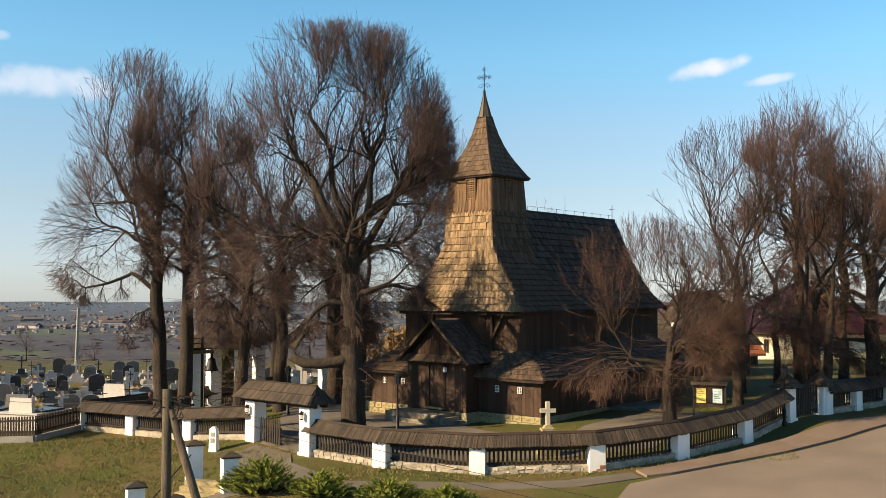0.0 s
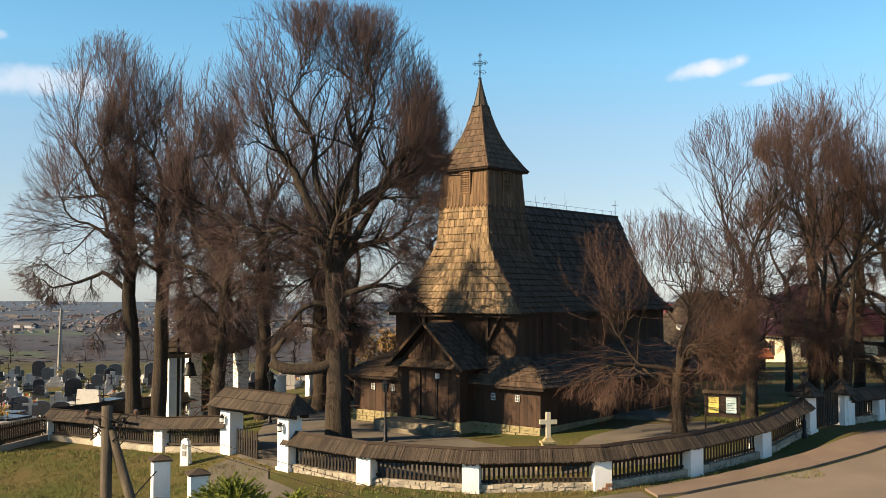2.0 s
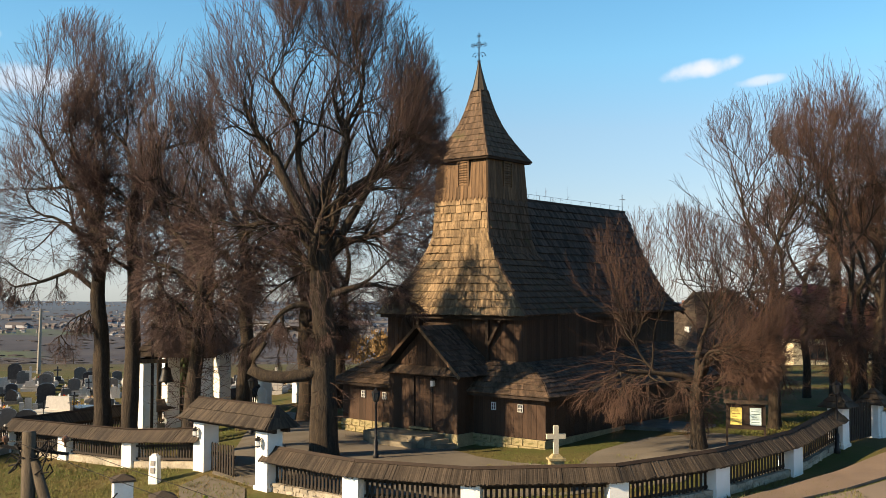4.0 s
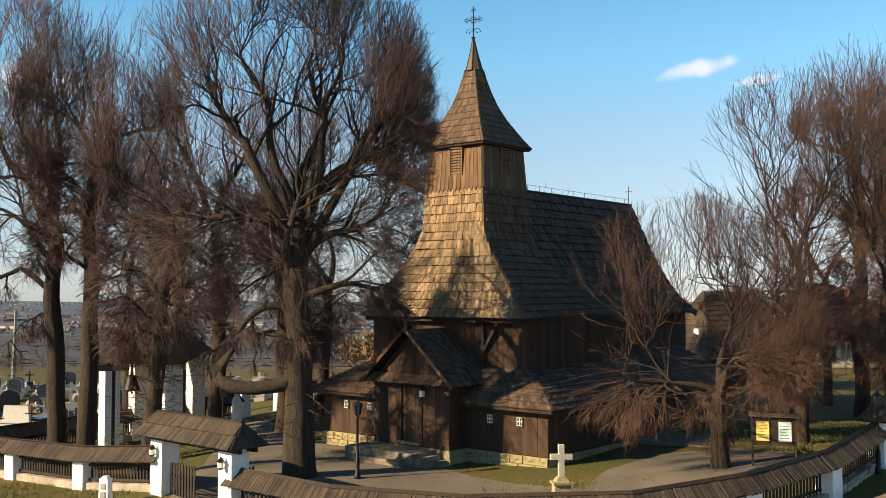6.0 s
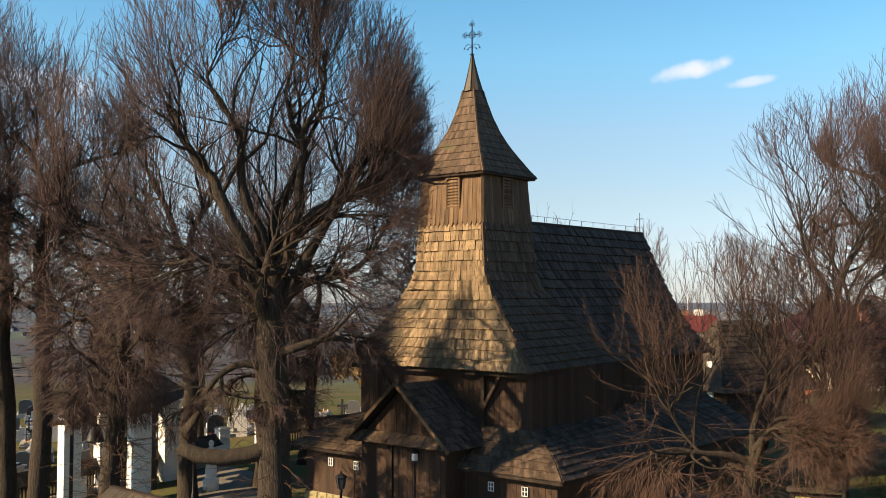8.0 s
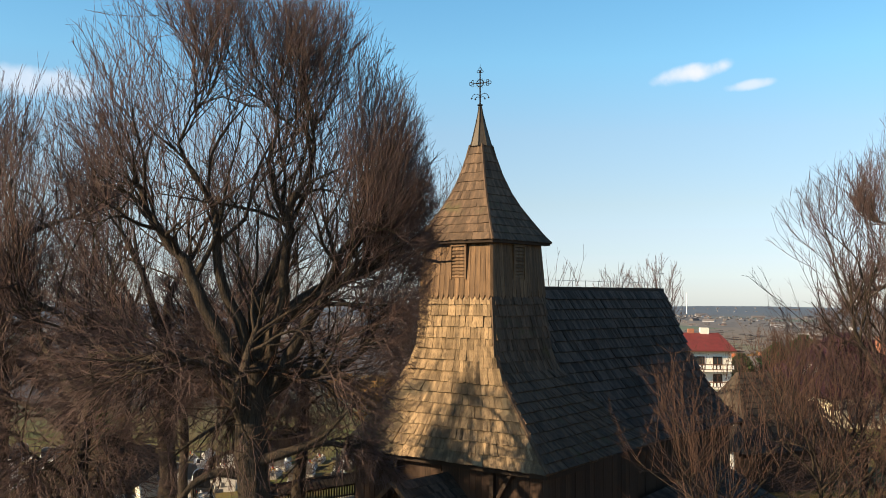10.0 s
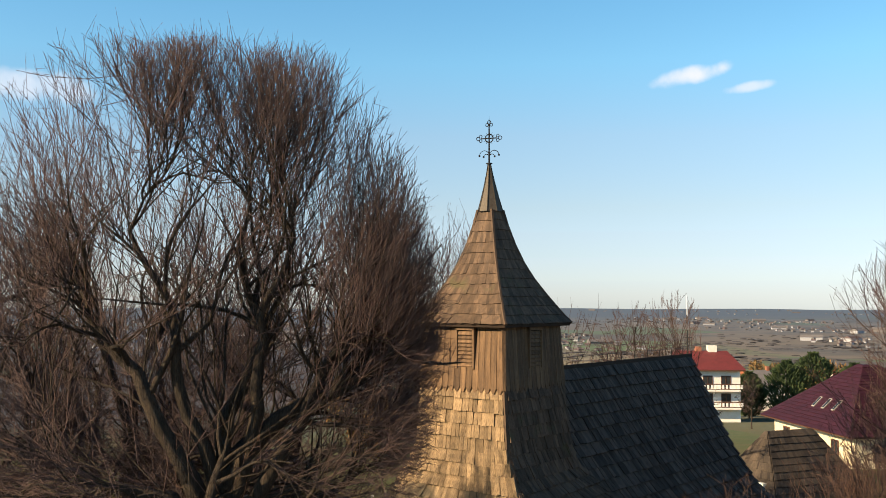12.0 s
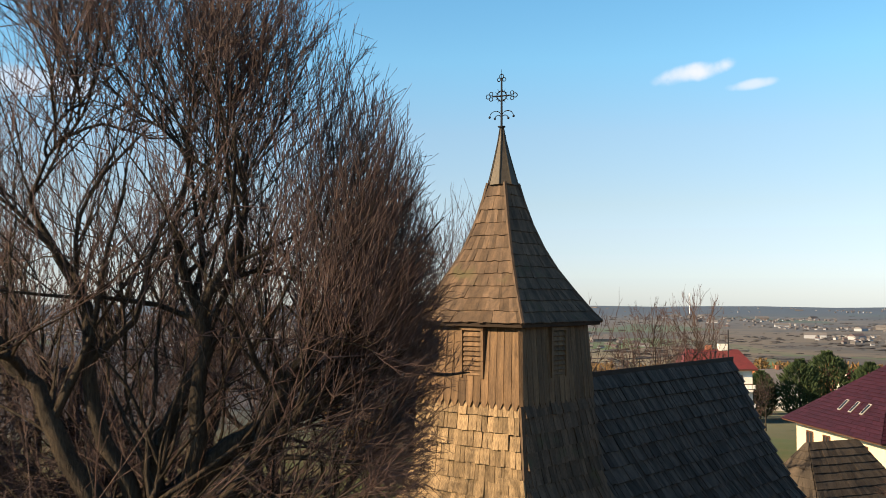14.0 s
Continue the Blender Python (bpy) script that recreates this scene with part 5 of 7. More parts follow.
def side_gate():
    p, q = Vector((15.75, 45.95, height(15.75, 45.95))), Vector((18.2, 48.4, height(18.2, 48.4)))
    g_ = thing("side_gate", "picket side gate between white capped pillars", "gate", Matrix.Translation(p))
    d = q - p
    turn = math.atan2(d.y, d.x)
    for k, h in ((Vector((0, 0, 0)), 1.5), (d, 1.35)):
        gate_pillar(g_, k, h, 0.6, turn)
        cap_ = Build()
        r0, r1 = 0.55, 0.03
        base = [k + Matrix.Rotation(turn, 3, "Z") @ Vector((sx * r0, sy * r0, h)) for sx, sy in ((-1, -1), (1, -1), (1, 1), (-1, 1))]
        top = [k + Vector((sx * r1, sy * r1, h + 0.62)) for sx, sy in ((-1, -1), (1, -1), (1, 1), (-1, 1))]
        cap_.hexa(base, top)
        for i in range(4):
            sm = shingle_mesh(shingle_frames([base[i], top[i]], [base[(i + 1) % 4], top[(i + 1) % 4]], 0.25, 0.12))
            cap_.add(sm.v, sm.f)
        part("pillar_cap", cap_, COPING, g_, "small pyramid shingle cap")
    flat = d.normalized()
    picket_leaf(g_, flat * 0.38, d * 0.5, 1.45, 8)
    picket_leaf(g_, d * 0.5 + flat * 0.03, d - flat * 0.38, 1.45, 8)


side_gate()


# ---- lamps, cross, boards and posts in the yard ----
def lamp_post(x, y, h, label, glass=True):
    t = thing("street_lamp", label, "lamp", Matrix.Translation((x, y, height(x, y))), "churchyard lamps")
    part("pole", Build().lathe([(0.12, -0.1), (0.12, 0.15), (0.08, 0.2), (0.085, 0.7), (0.05, 0.75), (0.04, h - 0.62), (0.07, h - 0.58), (0.03, h - 0.52)], (0, 0, 0), 10), IRON, t, smooth=True)
    head = part("lantern_head", Build().lathe([(0.05, h - 0.52), (0.11, h - 0.49), (0.1, h - 0.48)], (0, 0, 0), 6).lathe([(0.2, h - 0.14), (0.17, h - 0.1), (0.05, h - 0.02), (0.015, h + 0.06)], (0, 0, 0), 6), IRON, t)
    part("pane", Build().lathe([(0.1, h - 0.48), (0.165, h - 0.14)], (0, 0, 0), 6), GLASS_DARK, head)
    for k in range(6):
        an = k * math.pi / 3
        part("bar", Build().tube([(0.1 * math.cos(an), 0.1 * math.sin(an), h - 0.49), (0.17 * math.cos(an), 0.17 * math.sin(an), h - 0.13)], [0.01, 0.01], 4), IRON, head)
    return t


lamp_post(-2.15, 47.4, 2.75, "black iron lamp post on the churchyard path")
lamp_post(15.35, 45.1, 2.7, "black iron lamp post beside the side gate")
lamp_post(-8.6, 55.6, 2.7, "black iron lamp post near the bell shelter")


def stone_cross():
    x, y = 4.45, 42.6
    t = thing("stone_cross", "pale weathered stone cross on a stepped pedestal", "cross", pose(x, y, height(x, y) + 0.16, 0, 0, 8))
    part("pedestal", Build().box(-0.42, 0.42, -0.36, 0.36, -0.4, 0.32).box(-0.34, 0.34, -0.28, 0.28, 0.32, 0.4).box(-0.27, 0.27, -0.22, 0.22, 0.4, 0.92, None, 0.12).box(-0.3, 0.3, -0.25, 0.25, 0.92, 1.0).box(-0.22, 0.22, -0.18, 0.18, 1.0, 1.14, None, 0.45), STONE, t)
    part("cross", Build().box(-0.085, 0.085, -0.07, 0.07, 1.12, 2.12).box(-0.34, 0.34, -0.068, 0.068, 1.66, 1.83), material("cream_stone", (0.66, 0.58, 0.42), 0.85, 0.12, 3, 30, 0.3), t)


stone_cross()
PAPER_Y = material("yellow_poster", (0.75, 0.62, 0.16), 0.6, 0.1, 4, 30, 0)
PAPER_W = material("pale_blue_poster", (0.62, 0.76, 0.76), 0.6, 0.1, 4, 30, 0)
INK = material("faded_ink", (0.16, 0.25, 0.24), 0.7, 0.1, 4, 30, 0)
INK_Y = material("brown_ink", (0.36, 0.22, 0.06), 0.7, 0.1, 4, 30, 0)


def notice_board():
    x, y = 12.35, 46.5
    t = thing("notice_board", "wooden notice board with a yellow and a pale poster", "notice board", pose(x, y, height(x, y) + 0.12, 0, 0, -22) @ Matrix.Diagonal((0.75, 0.8, 0.8, 1)))
    for px in (-0.95, 0.95):
        part("post", Build().box(px - 0.05, px + 0.05, -0.05, 0.05, -0.6, 2.2, None, 0.1), TIMBER, t)
    back_ = part("panel", Build().box(-0.9, 0.9, -0.03, 0.04, 0.75, 1.95), TIMBER, t)
    part("roof", Build().hexa([Vector(p) for p in ((-1.1, -0.22, 2.0), (1.1, -0.22, 2.0), (1.1, 0.18, 2.0), (-1.1, 0.18, 2.0))], [Vector(p) for p in ((-1.1, -0.02, 2.16), (1.1, -0.02, 2.16), (1.1, 0.02, 2.16), (-1.1, 0.02, 2.16))]), COPING, t)
    for x0, mat, ink, lab in ((-0.78, PAPER_Y, INK_Y, "yellow poster behind glass"), (0.2, PAPER_W, INK, "pale blue poster behind glass")):
        s = part("poster", Build().box(x0, x0 + 0.58, -0.045, -0.034, 0.95, 1.8), mat, back_, lab)
        part("frame", Build().box(x0 - 0.05, x0, -0.06, -0.03, 0.9, 1.85).box(x0 + 0.58, x0 + 0.63, -0.06, -0.03, 0.9, 1.85).box(x0 - 0.05, x0 + 0.63, -0.06, -0.03, 1.8, 1.85).box(x0 - 0.05, x0 + 0.63, -0.06, -0.03, 0.9, 0.95), TIMBER, back_)
        bars = Build()
        for i in range(5):
            bars.box(x0 + 0.08, x0 + 0.5 - 0.07 * (i % 3), -0.05, -0.046, 1.08 + i * 0.13, 1.08 + i * 0.13 + 0.035)
        part("print", bars, ink, back_)


notice_board()


def marker_post():
    x, y = -10.3, 45.2
    t = thing("marker_post", "short white concrete marker post with grey plates", "post", pose(x, y, height(x, y), 0, 0, -20))
    part("shaft", Build().box(-0.2, 0.2, -0.15, 0.15, -0.2, 1.0, None, 0.2).box(-0.13, 0.13, -0.1, 0.1, 1.0, 1.08, None, 0.4), PLASTER, t)
    part("plate", Build().box(-0.09, 0.09, -0.155, -0.13, 0.66, 0.84), CONCRETE, t)
    part("plate", Build().box(-0.09, 0.09, -0.165, -0.135, 0.38, 0.58), CONCRETE, t)


marker_post()


# ---- stairs down from the gate ----
def stair_pillar(x, y, top, label):
    t = thing("stair_pillar", label, "pillar", pose(x, y, 0, 0, 0, 25), "stair pillars")
    part("shaft", Build().box(-0.3, 0.3, -0.3, 0.3, top - 2.0, top - 0.1), PLASTER, t)
    part("cap", Build().box(-0.38, 0.38, -0.38, 0.38, top - 0.1, top - 0.04).hexa([Vector((a * 0.38, b * 0.38, top - 0.04)) for a, b in ((-1, -1), (1, -1), (1, 1), (-1, 1))], [Vector((a * 0.04, b * 0.04, top + 0.12)) for a, b in ((-1, -1), (1, -1), (1, 1), (-1, 1))]), COPING, t)


stair_pillar(-9.95, 40.2, 1.0, "white stair pillar with a dark pyramid cap")
stair_pillar(-8.1, 38.2, 0.85, "white stair pillar beside the junipers")
stair_pillar(-11.0, 36.0, 0.15, "lower white stair pillar with a dark cap")
stair_pillar(-9.25, 34.7, -0.05, "lowest white stair pillar with a dark cap")
stairs = thing("stairs", "pale stone stairs climbing to the church gate", "stairs", Matrix.Translation((-9.0, 39.3, 0)))
sd = Vector((-1.05, -3.7, 0)).normalized()
sn = Vector((-sd.y, sd.x, 0))
for i in range(11):
    c = sd * (0.36 * i)
    z = -0.3 - 0.165 * i
    part("step", Build().hexa([c + sn * s + sd * e + Vector((0, 0, z - 1.0)) for s, e in ((-1.0, 0), (1.0, 0), (1.0, 0.4), (-1.0, 0.4))][::-1], [c + sn * s + sd * e + Vector((0, 0, z)) for s, e in ((-1.0, 0), (1.0, 0), (1.0, 0.4), (-1.0, 0.4))][::-1]), STONE, stairs)
part("handrail", Build().tube([sn * -0.95 + Vector((0, 0, 0.62)), sn * -0.95 + sd * 4.2 + Vector((0, 0, -1.2))], [0.025, 0.025], 6), IRON, stairs)


# ---- utility pole in front ----
def utility_pole():
    x, y = -6.85, 24.9
    g0 = height(x, y)
    t = thing("utility_pole", "weathered wooden utility pole with a leaning strut", "pole", Matrix.Translation((x, y, 0)))
    wood = material("grey_pole_wood", (0.12, 0.095, 0.066), 0.85, 0.4, 2, 14, 0.8, (0.065, 0.052, 0.038), (6, 6, 0.5))
    rubber = material("black_cable", (0.018, 0.017, 0.017), 0.9, 0.2, 4, 20, 0)
    part("pole", Build().tube([(0, 0, g0 - 0.3), (0, 0, 4.6)], [0.145, 0.115], 12), wood, t, smooth=True)
    part("strut", Build().tube([(0.08, 0, 4.1), (1.75, 0.2, g0 - 0.3)], [0.1, 0.125], 12), wood, t, smooth=True)
    arm = part("crossarm", Build().bar((-0.45, -0.05, 4.36), (0.65, 0.1, 4.2), 0.05, 0.05), rubber, t)
    for k in (-0.42, 0.62):
        part("insulator", Build().lathe([(0.02, 4.3), (0.02, 4.38), (0.06, 4.4), (0.065, 4.46), (0.03, 4.5)], (k, 0.02, 0.03), 8), material("brown_ceramic", (0.12, 0.07, 0.05), 0.2, 0.1, 4, 30, 0), arm)
    r = random.Random(3)
    for k in range(14):
        pts = [Vector((r.uniform(-0.4, 0.5), r.uniform(-0.15, 0.15), 4.2 + r.uniform(-0.35, 0.2))) for _ in range(3)]
        pts = [pts[0], pts[0].lerp(pts[1], 0.5) + Vector((0, 0, -0.15)), pts[1], pts[1].lerp(pts[2], 0.5) + Vector((0, 0, 0.12)), pts[2]]
        part("cable_loop", Build().tube(pts, [0.014] * 5, 4), rubber, t, "loop of black cable")
    for off, end in ((-0.3, Vector((24, -13.5, 2.6))), (0.35, Vector((24.4, -13.0, 2.9))), (0.75, Vector((-24, 30, 3.0)))):
        p0 = Vector((off, 0.02, 4.45))
        pts = [p0.lerp(end, i / 16) - Vector((0, 0, 4 * 0.9 * (i / 16) * (1 - i / 16))) for i in range(17)]
        part("wire", Build().tube(pts, [0.007] * 17, 4), rubber, t, "sagging black wire")


utility_pole()


# ---- junipers ----
JUNIPER = material("juniper_needles", (0.23, 0.245, 0.035), 0.8, 0.35, 2.0, 10, 0, (0.11, 0.145, 0.025))


def juniper(x, y, rx, ry, h, seed, label, n=260):
    r = random.Random(seed)
    t = thing("juniper_bush", label, "bush", Matrix.Translation((x, y, height(x, y) - 0.05)), "junipers by the path")
    b, stems = Build(), Build()
    for k in range(n):
        an, rad = r.uniform(0, 6.283), math.sqrt(r.random())
        cx0, cy0 = math.cos(an) * rad * rx, math.sin(an) * rad * ry
        hz = h * (1 - 0.65 * rad ** 2) * r.uniform(0.55, 1.0)
        d = Vector((math.cos(an) * (0.4 + rad), math.sin(an) * (0.4 + rad), r.uniform(0.35, 0.9))).normalized()
        tip = Vector((cx0, cy0, hz))
        root = tip - d * r.uniform(0.5, 0.8)
        stems.tube([Vector((cx0 * 0.3, cy0 * 0.3, 0.05)), root], [0.015, 0.008], 3, False)
        for j in range(56):
            u = r.random()
            p = root.lerp(tip, u)
            sd_ = Vector((r.uniform(-1, 1), r.uniform(-1, 1), r.uniform(-0.4, 0.8))).normalized()
            e = (d * 0.8 + sd_ * 0.7).normalized()
            ln = 0.17 * (1.1 - 0.6 * u) * r.uniform(0.6, 1.2)
            w = d.cross(sd_)
            if w.length < 1e-3:
                continue
            w = w.normalized() * 0.0075
            q = p + e * ln
            b.add([p - w, p + w, p + e * ln * 0.6 + w * 1.5, q, p + e * ln * 0.6 - w * 1.5], [(0, 1, 2, 3, 4)])
    part("stems", stems, BARK, t)
    tagged(part("foliage", b, JUNIPER, t, "yellow-green needle sprays"), kind="stuff")


juniper(-6.6, 36.8, 1.7, 1.2, 1.45, 1, "spreading yellow-green juniper beside the stairs")
juniper(-4.4, 36.2, 1.3, 1.0, 1.0, 2, "low yellow-green juniper by the footpath", 180)
juniper(-1.9, 35.5, 1.3, 0.9, 0.95, 3, "low feathery juniper beside the footpath", 180)
juniper(0.2, 35.2, 1.1, 0.8, 0.75, 4, "small juniper at the path edge", 140)


# ---- bell shelter on four pillars ----
def bell_shelter():
    o = Vector((-12.9, 61.2, height(-12.9, 61.2)))
    t = thing("bell_shelter", "white pillared bell shelter under a dark shingled hip roof", "shelter", Matrix.Translation(o))
    corners = ((-1.5, -2.9, 0.36), (0.95, -1.3, 0.4), (-1.45, 1.5, 0.36), (0.8, 4.2, 0.36))
    for x, y, w in corners:
        m = Matrix.Translation((x, y, 0)) @ Matrix.Rotation(radians(40), 4, "Z")
        pillar = part("pillar", Build().box(-w, w, -0.36, 0.36, -0.6, 3.95).box(-w - 0.06, w + 0.06, -0.42, 0.42, -0.6, 0.3), PLASTER, t, "white plastered pillar", at=m)
        part("pillar_cap", Build().box(-w - 0.07, w + 0.07, -0.43, 0.43, 3.95, 4.02), TIMBER, pillar)
    beams = ((0, 1), (1, 3), (3, 2), (2, 0))
    for i, j in beams:
        part("ring_beam", Build().bar((*corners[i][:2], 4.12), (*corners[j][:2], 4.12), 0.26, 0.2), TIMBER, t)
    lo = [Vector(p) for p in ((-2.3, -3.8, 4.1), (1.8, -2.3, 4.1), (1.7, 5.1, 4.1), (-2.4, 2.6, 4.1))]
    hi = [Vector(p) for p in ((-0.3, -0.9, 6.0), (0.15, -0.8, 6.0), (0.1, 1.0, 6.0), (-0.4, 0.9, 6.0))]
    roof = Build().hexa(lo, hi)
    for i in range(4):
        sm = shingle_mesh(shingle_frames([lo[i], hi[i]], [lo[(i + 1) % 4], hi[(i + 1) % 4]], 0.4, 0.16))
        roof.add(sm.v, sm.f)
    tagged(part("roof", roof, COPING, t, "dark shingled roof"), kind="stuff")
    for x, y, s_ in ((-0.9, -1.5, 1.0), (0.3, 0.2, 1.1), (0.5, 1.6, 0.8)):
        bell = part("bell", Build().lathe([(0.42 * s_, 2.7), (0.37 * s_, 2.8), (0.27 * s_, 3.1), (0.22 * s_, 3.4), (0.08 * s_, 3.48), (0.05, 4.1)], (x, y, 0), 14), IRON, t, "dark bronze bell", smooth=True)
        part("clapper", Build().lathe([(0.02, 2.9), (0.02, 2.7), (0.06, 2.62), (0.03, 2.55)], (x, y, 0), 8), IRON, bell)


bell_shelter()


def mission_cross():
    x, y = -13.4, 55.7
    t = thing("wooden_cross", "tall dark wooden cross beside the bell shelter", "cross", pose(x, y, height(x, y), 0, 0, 20))
    part("upright", Build().box(-0.07, 0.07, -0.07, 0.07, -0.3, 5.7), TIMBER, t)
    part("crossbar", Build().box(-0.65, 0.65, -0.1, -0.06, 3.9, 4.1).box(-0.65, 0.65, -0.06, 0.06, 3.92, 4.08), BOARD_GREY, t)
    part("cap", Build().add([(-0.2, -0.2, 5.7), (0.2, -0.2, 5.7), (0.2, 0.2, 5.7), (-0.2, 0.2, 5.7), (0, -0.2, 5.85), (0, 0.2, 5.85)], [(0, 1, 4), (1, 2, 5, 4), (2, 3, 5), (3, 0, 4, 5), (3, 2, 1, 0)]), COPING, t)


mission_cross()
# lone white pillars of the old gate beside the shelter, and a plain figure in white
for x, y, h, lab in ((-10.4, 70.0, 1.7, "white gate post at the cemetery path"), (-8.5, 71.4, 1.7, "white gate post beside the far fence")):
    p_ = thing("gate_post", lab, "post", pose(x, y, height(x, y), 0, 0, 40), "cemetery gate posts")
    part("shaft", Build().box(-0.3, 0.3, -0.3, 0.3, -0.2, h), PLASTER, p_)
    part("cap", Build().box(-0.36, 0.36, -0.36, 0.36, h, h + 0.1, None, 0.3), CONCRETE, p_)
fig = Build().lathe([(0.34, 0), (0.34, 0.5), (0.26, 0.55), (0.24, 0.6), (0.26, 0.9), (0.2, 1.35), (0.25, 1.6), (0.17, 1.85), (0.07, 1.92), (0.12, 2.02), (0.12, 2.12), (0.04, 2.2)], (0, 0, 0), 14).mesh("statue", True)
fig.materials.append(PLASTER)
st = new("statue", fig)
st.matrix_basis = Matrix.Translation((-8.9, 60.2, height(-8.9, 60.2)))
tagged(st, "plain white statue on a round pedestal", "statue")


# ---- cemetery ----
GRANITE_D = material("dark_granite", (0.05, 0.05, 0.055), 0.25, 0.3, 6, 60, 0)
GRANITE_L = material("pale_granite", (0.50, 0.48, 0.45), 0.45, 0.15, 6, 60, 0)
GRANITE_G = material("grey_granite", (0.14, 0.135, 0.13), 0.35, 0.2, 6, 60, 0)
FLOWERS = [material("red_flowers", (0.5, 0.06, 0.05), 0.7, 0.3, 8, 60, 0), material("yellow_flowers", (0.7, 0.42, 0.06), 0.7, 0.3, 8, 60, 0), material("white_flowers", (0.75, 0.72, 0.68), 0.7, 0.2, 8, 60, 0)]
LANTERN_RED = material("red_votive_glass", (0.45, 0.03, 0.02), 0.15, 0.1, 8, 60, 0)


def grave(kind, slab_mat, stone_mat, seed, label):
    """A grave with a slab, a headstone or cross, flowers and votive lanterns; built at the origin."""
    r = random.Random(seed)
    t = thing("grave", label, "grave", None, "graves in the cemetery")
    part("kerb", Build().box(-0.62, 0.62, -1.15, 1.15, -0.4, 0.22), slab_mat, t)
    part("slab", Build().box(-0.55, 0.55, -1.05, 1.0, 0.22, 0.36).box(-0.5, 0.5, -0.98, 0.9, 0.36, 0.4), slab_mat, t, "polished slab")
    if kind == "stone":
        b = Build().box(-0.5, 0.5, 0.88, 1.08, 0.3, 1.0)
        b.add([(x * 0.5, y, z) for y in (0.88, 1.08) for x, z in ((-1, 1.0), (1, 1.0), (0.8, 1.15), (0.3, 1.25), (-0.3, 1.25), (-0.8, 1.15))], [tuple(range(6)), tuple(reversed(range(6, 12)))] + [(i, (i + 1) % 6, (i + 1) % 6 + 6, i + 6)[::-1] for i in range(6)])
        part("headstone", b, stone_mat, t, "rounded headstone")
    elif kind == "cross":
        part("headstone", Build().box(-0.35, 0.35, 0.85, 1.1, 0.3, 0.8, None, 0.15), stone_mat, t)
        part("cross", Build().box(-0.07, 0.07, 0.92, 1.04, 0.8, 2.0).box(-0.36, 0.36, 0.925, 1.035, 1.5, 1.64), stone_mat, t, "tall stone cross")
    elif kind == "iron":
        part("headstone", Build().box(-0.22, 0.22, 0.85, 1.1, 0.3, 0.6, None, 0.2), stone_mat, t)
        part("cross", Build().tube([(0, 0.98, 0.6), (0, 0.98, 1.9)], [0.03, 0.025], 6).tube([(-0.32, 0.98, 1.5), (0.32, 0.98, 1.5)], [0.025, 0.025], 6), IRON, t, "thin black iron cross")
    elif kind == "wide":
        part("headstone", Build().box(-0.25, 0.25, 0.85, 1.05, 0.3, 1.45, None, 0.1), stone_mat, t)
        part("side_stone", Build().box(-0.6, -0.28, 0.88, 1.05, 0.3, 1.05), stone_mat, t)
        part("side_stone", Build().box(0.28, 0.6, 0.88, 1.05, 0.3, 1.15), stone_mat, t)
    fb = Build()
    for k in range(26):
        c = Vector((r.gauss(0, 0.16), r.gauss(0.35, 0.16), 0.46 + abs(r.gauss(0, 0.1))))
        s = r.uniform(0.03, 0.06)
        fb.add([c + Vector(v) * s for v in ((1, 0, 0), (-1, 0, 0), (0, 1, 0), (0, -1, 0), (0, 0, 1), (0, 0, -1))], [(0, 2, 4), (2, 1, 4), (1, 3, 4), (3, 0, 4), (2, 0, 5), (1, 2, 5), (3, 1, 5), (0, 3, 5)])
    tagged(part("bouquet", fb, FLOWERS[seed % 3], t, "bunch of flowers"), kind="stuff")
    for k in range(3):
        x0, y0 = -0.35 + 0.3 * k, -0.5 + r.uniform(-0.2, 0.2)
        part("votive_lantern", Build().lathe([(0.05, 0.4), (0.06, 0.42), (0.055, 0.58), (0.06, 0.6), (0.02, 0.66)], (x0, y0, 0), 7), LANTERN_RED if k % 2 else WHITE_PAINT, t, "glass votive lantern")
    return t


kinds = [grave("stone", GRANITE_G, GRANITE_D, 1, "grey grave with a dark rounded headstone"), grave("cross", GRANITE_L, GRANITE_L, 2, "pale grave with a tall stone cross"),
         grave("wide", GRANITE_D, GRANITE_G, 3, "dark granite grave with a three-part headstone"), grave("stone", GRANITE_L, GRANITE_G, 4, "pale grave with a grey headstone"),
         grave("cross", GRANITE_G, GRANITE_D, 5, "grey grave with a dark stone cross"), grave("wide", GRANITE_L, GRANITE_L, 6, "white grave with a three-part headstone"), grave("iron", CONCRETE, CONCRETE, 7, "old concrete grave with a thin iron cross")]
spots = []
gr_ = random.Random(12)
for row in range(12):
    y = 59.5 + row * 3.2
    x_right = -21.0 + min(10.0, (y - 58) * 0.42)
    x = x_right - 0.5
    while x > -20 - 0.48 * y:
        if gr_.random() < 0.86:
            spots.append((x + gr_.uniform(-0.2, 0.2), y + gr_.uniform(-0.3, 0.3)))
        x -= gr_.uniform(1.45, 2.2)
for row in range(4):
    y = 82 + row * 3.4
    for i in range(8):
        spots.append((-12 + i * 2.3 + gr_.uniform(-0.2, 0.2), y))
for i, (x, y) in enumerate(spots):
    sc = gr_.uniform(0.65, 1.15)
    m = pose(x, y, height(x, y) + 0.05, 0, 0, 180 + gr_.uniform(-5, 5) + (18 if x < -12 else 0)) @ Matrix.Diagonal((sc, 1, sc * gr_.uniform(0.75, 1.15), 1))
    k = gr_.choice((0, 1, 2, 3, 3, 3, 5, 5, 6, 6, 4, 6))
    if i < 7:
        kinds[i].matrix_basis = m
    else:
        copy_thing(kinds[k], m)


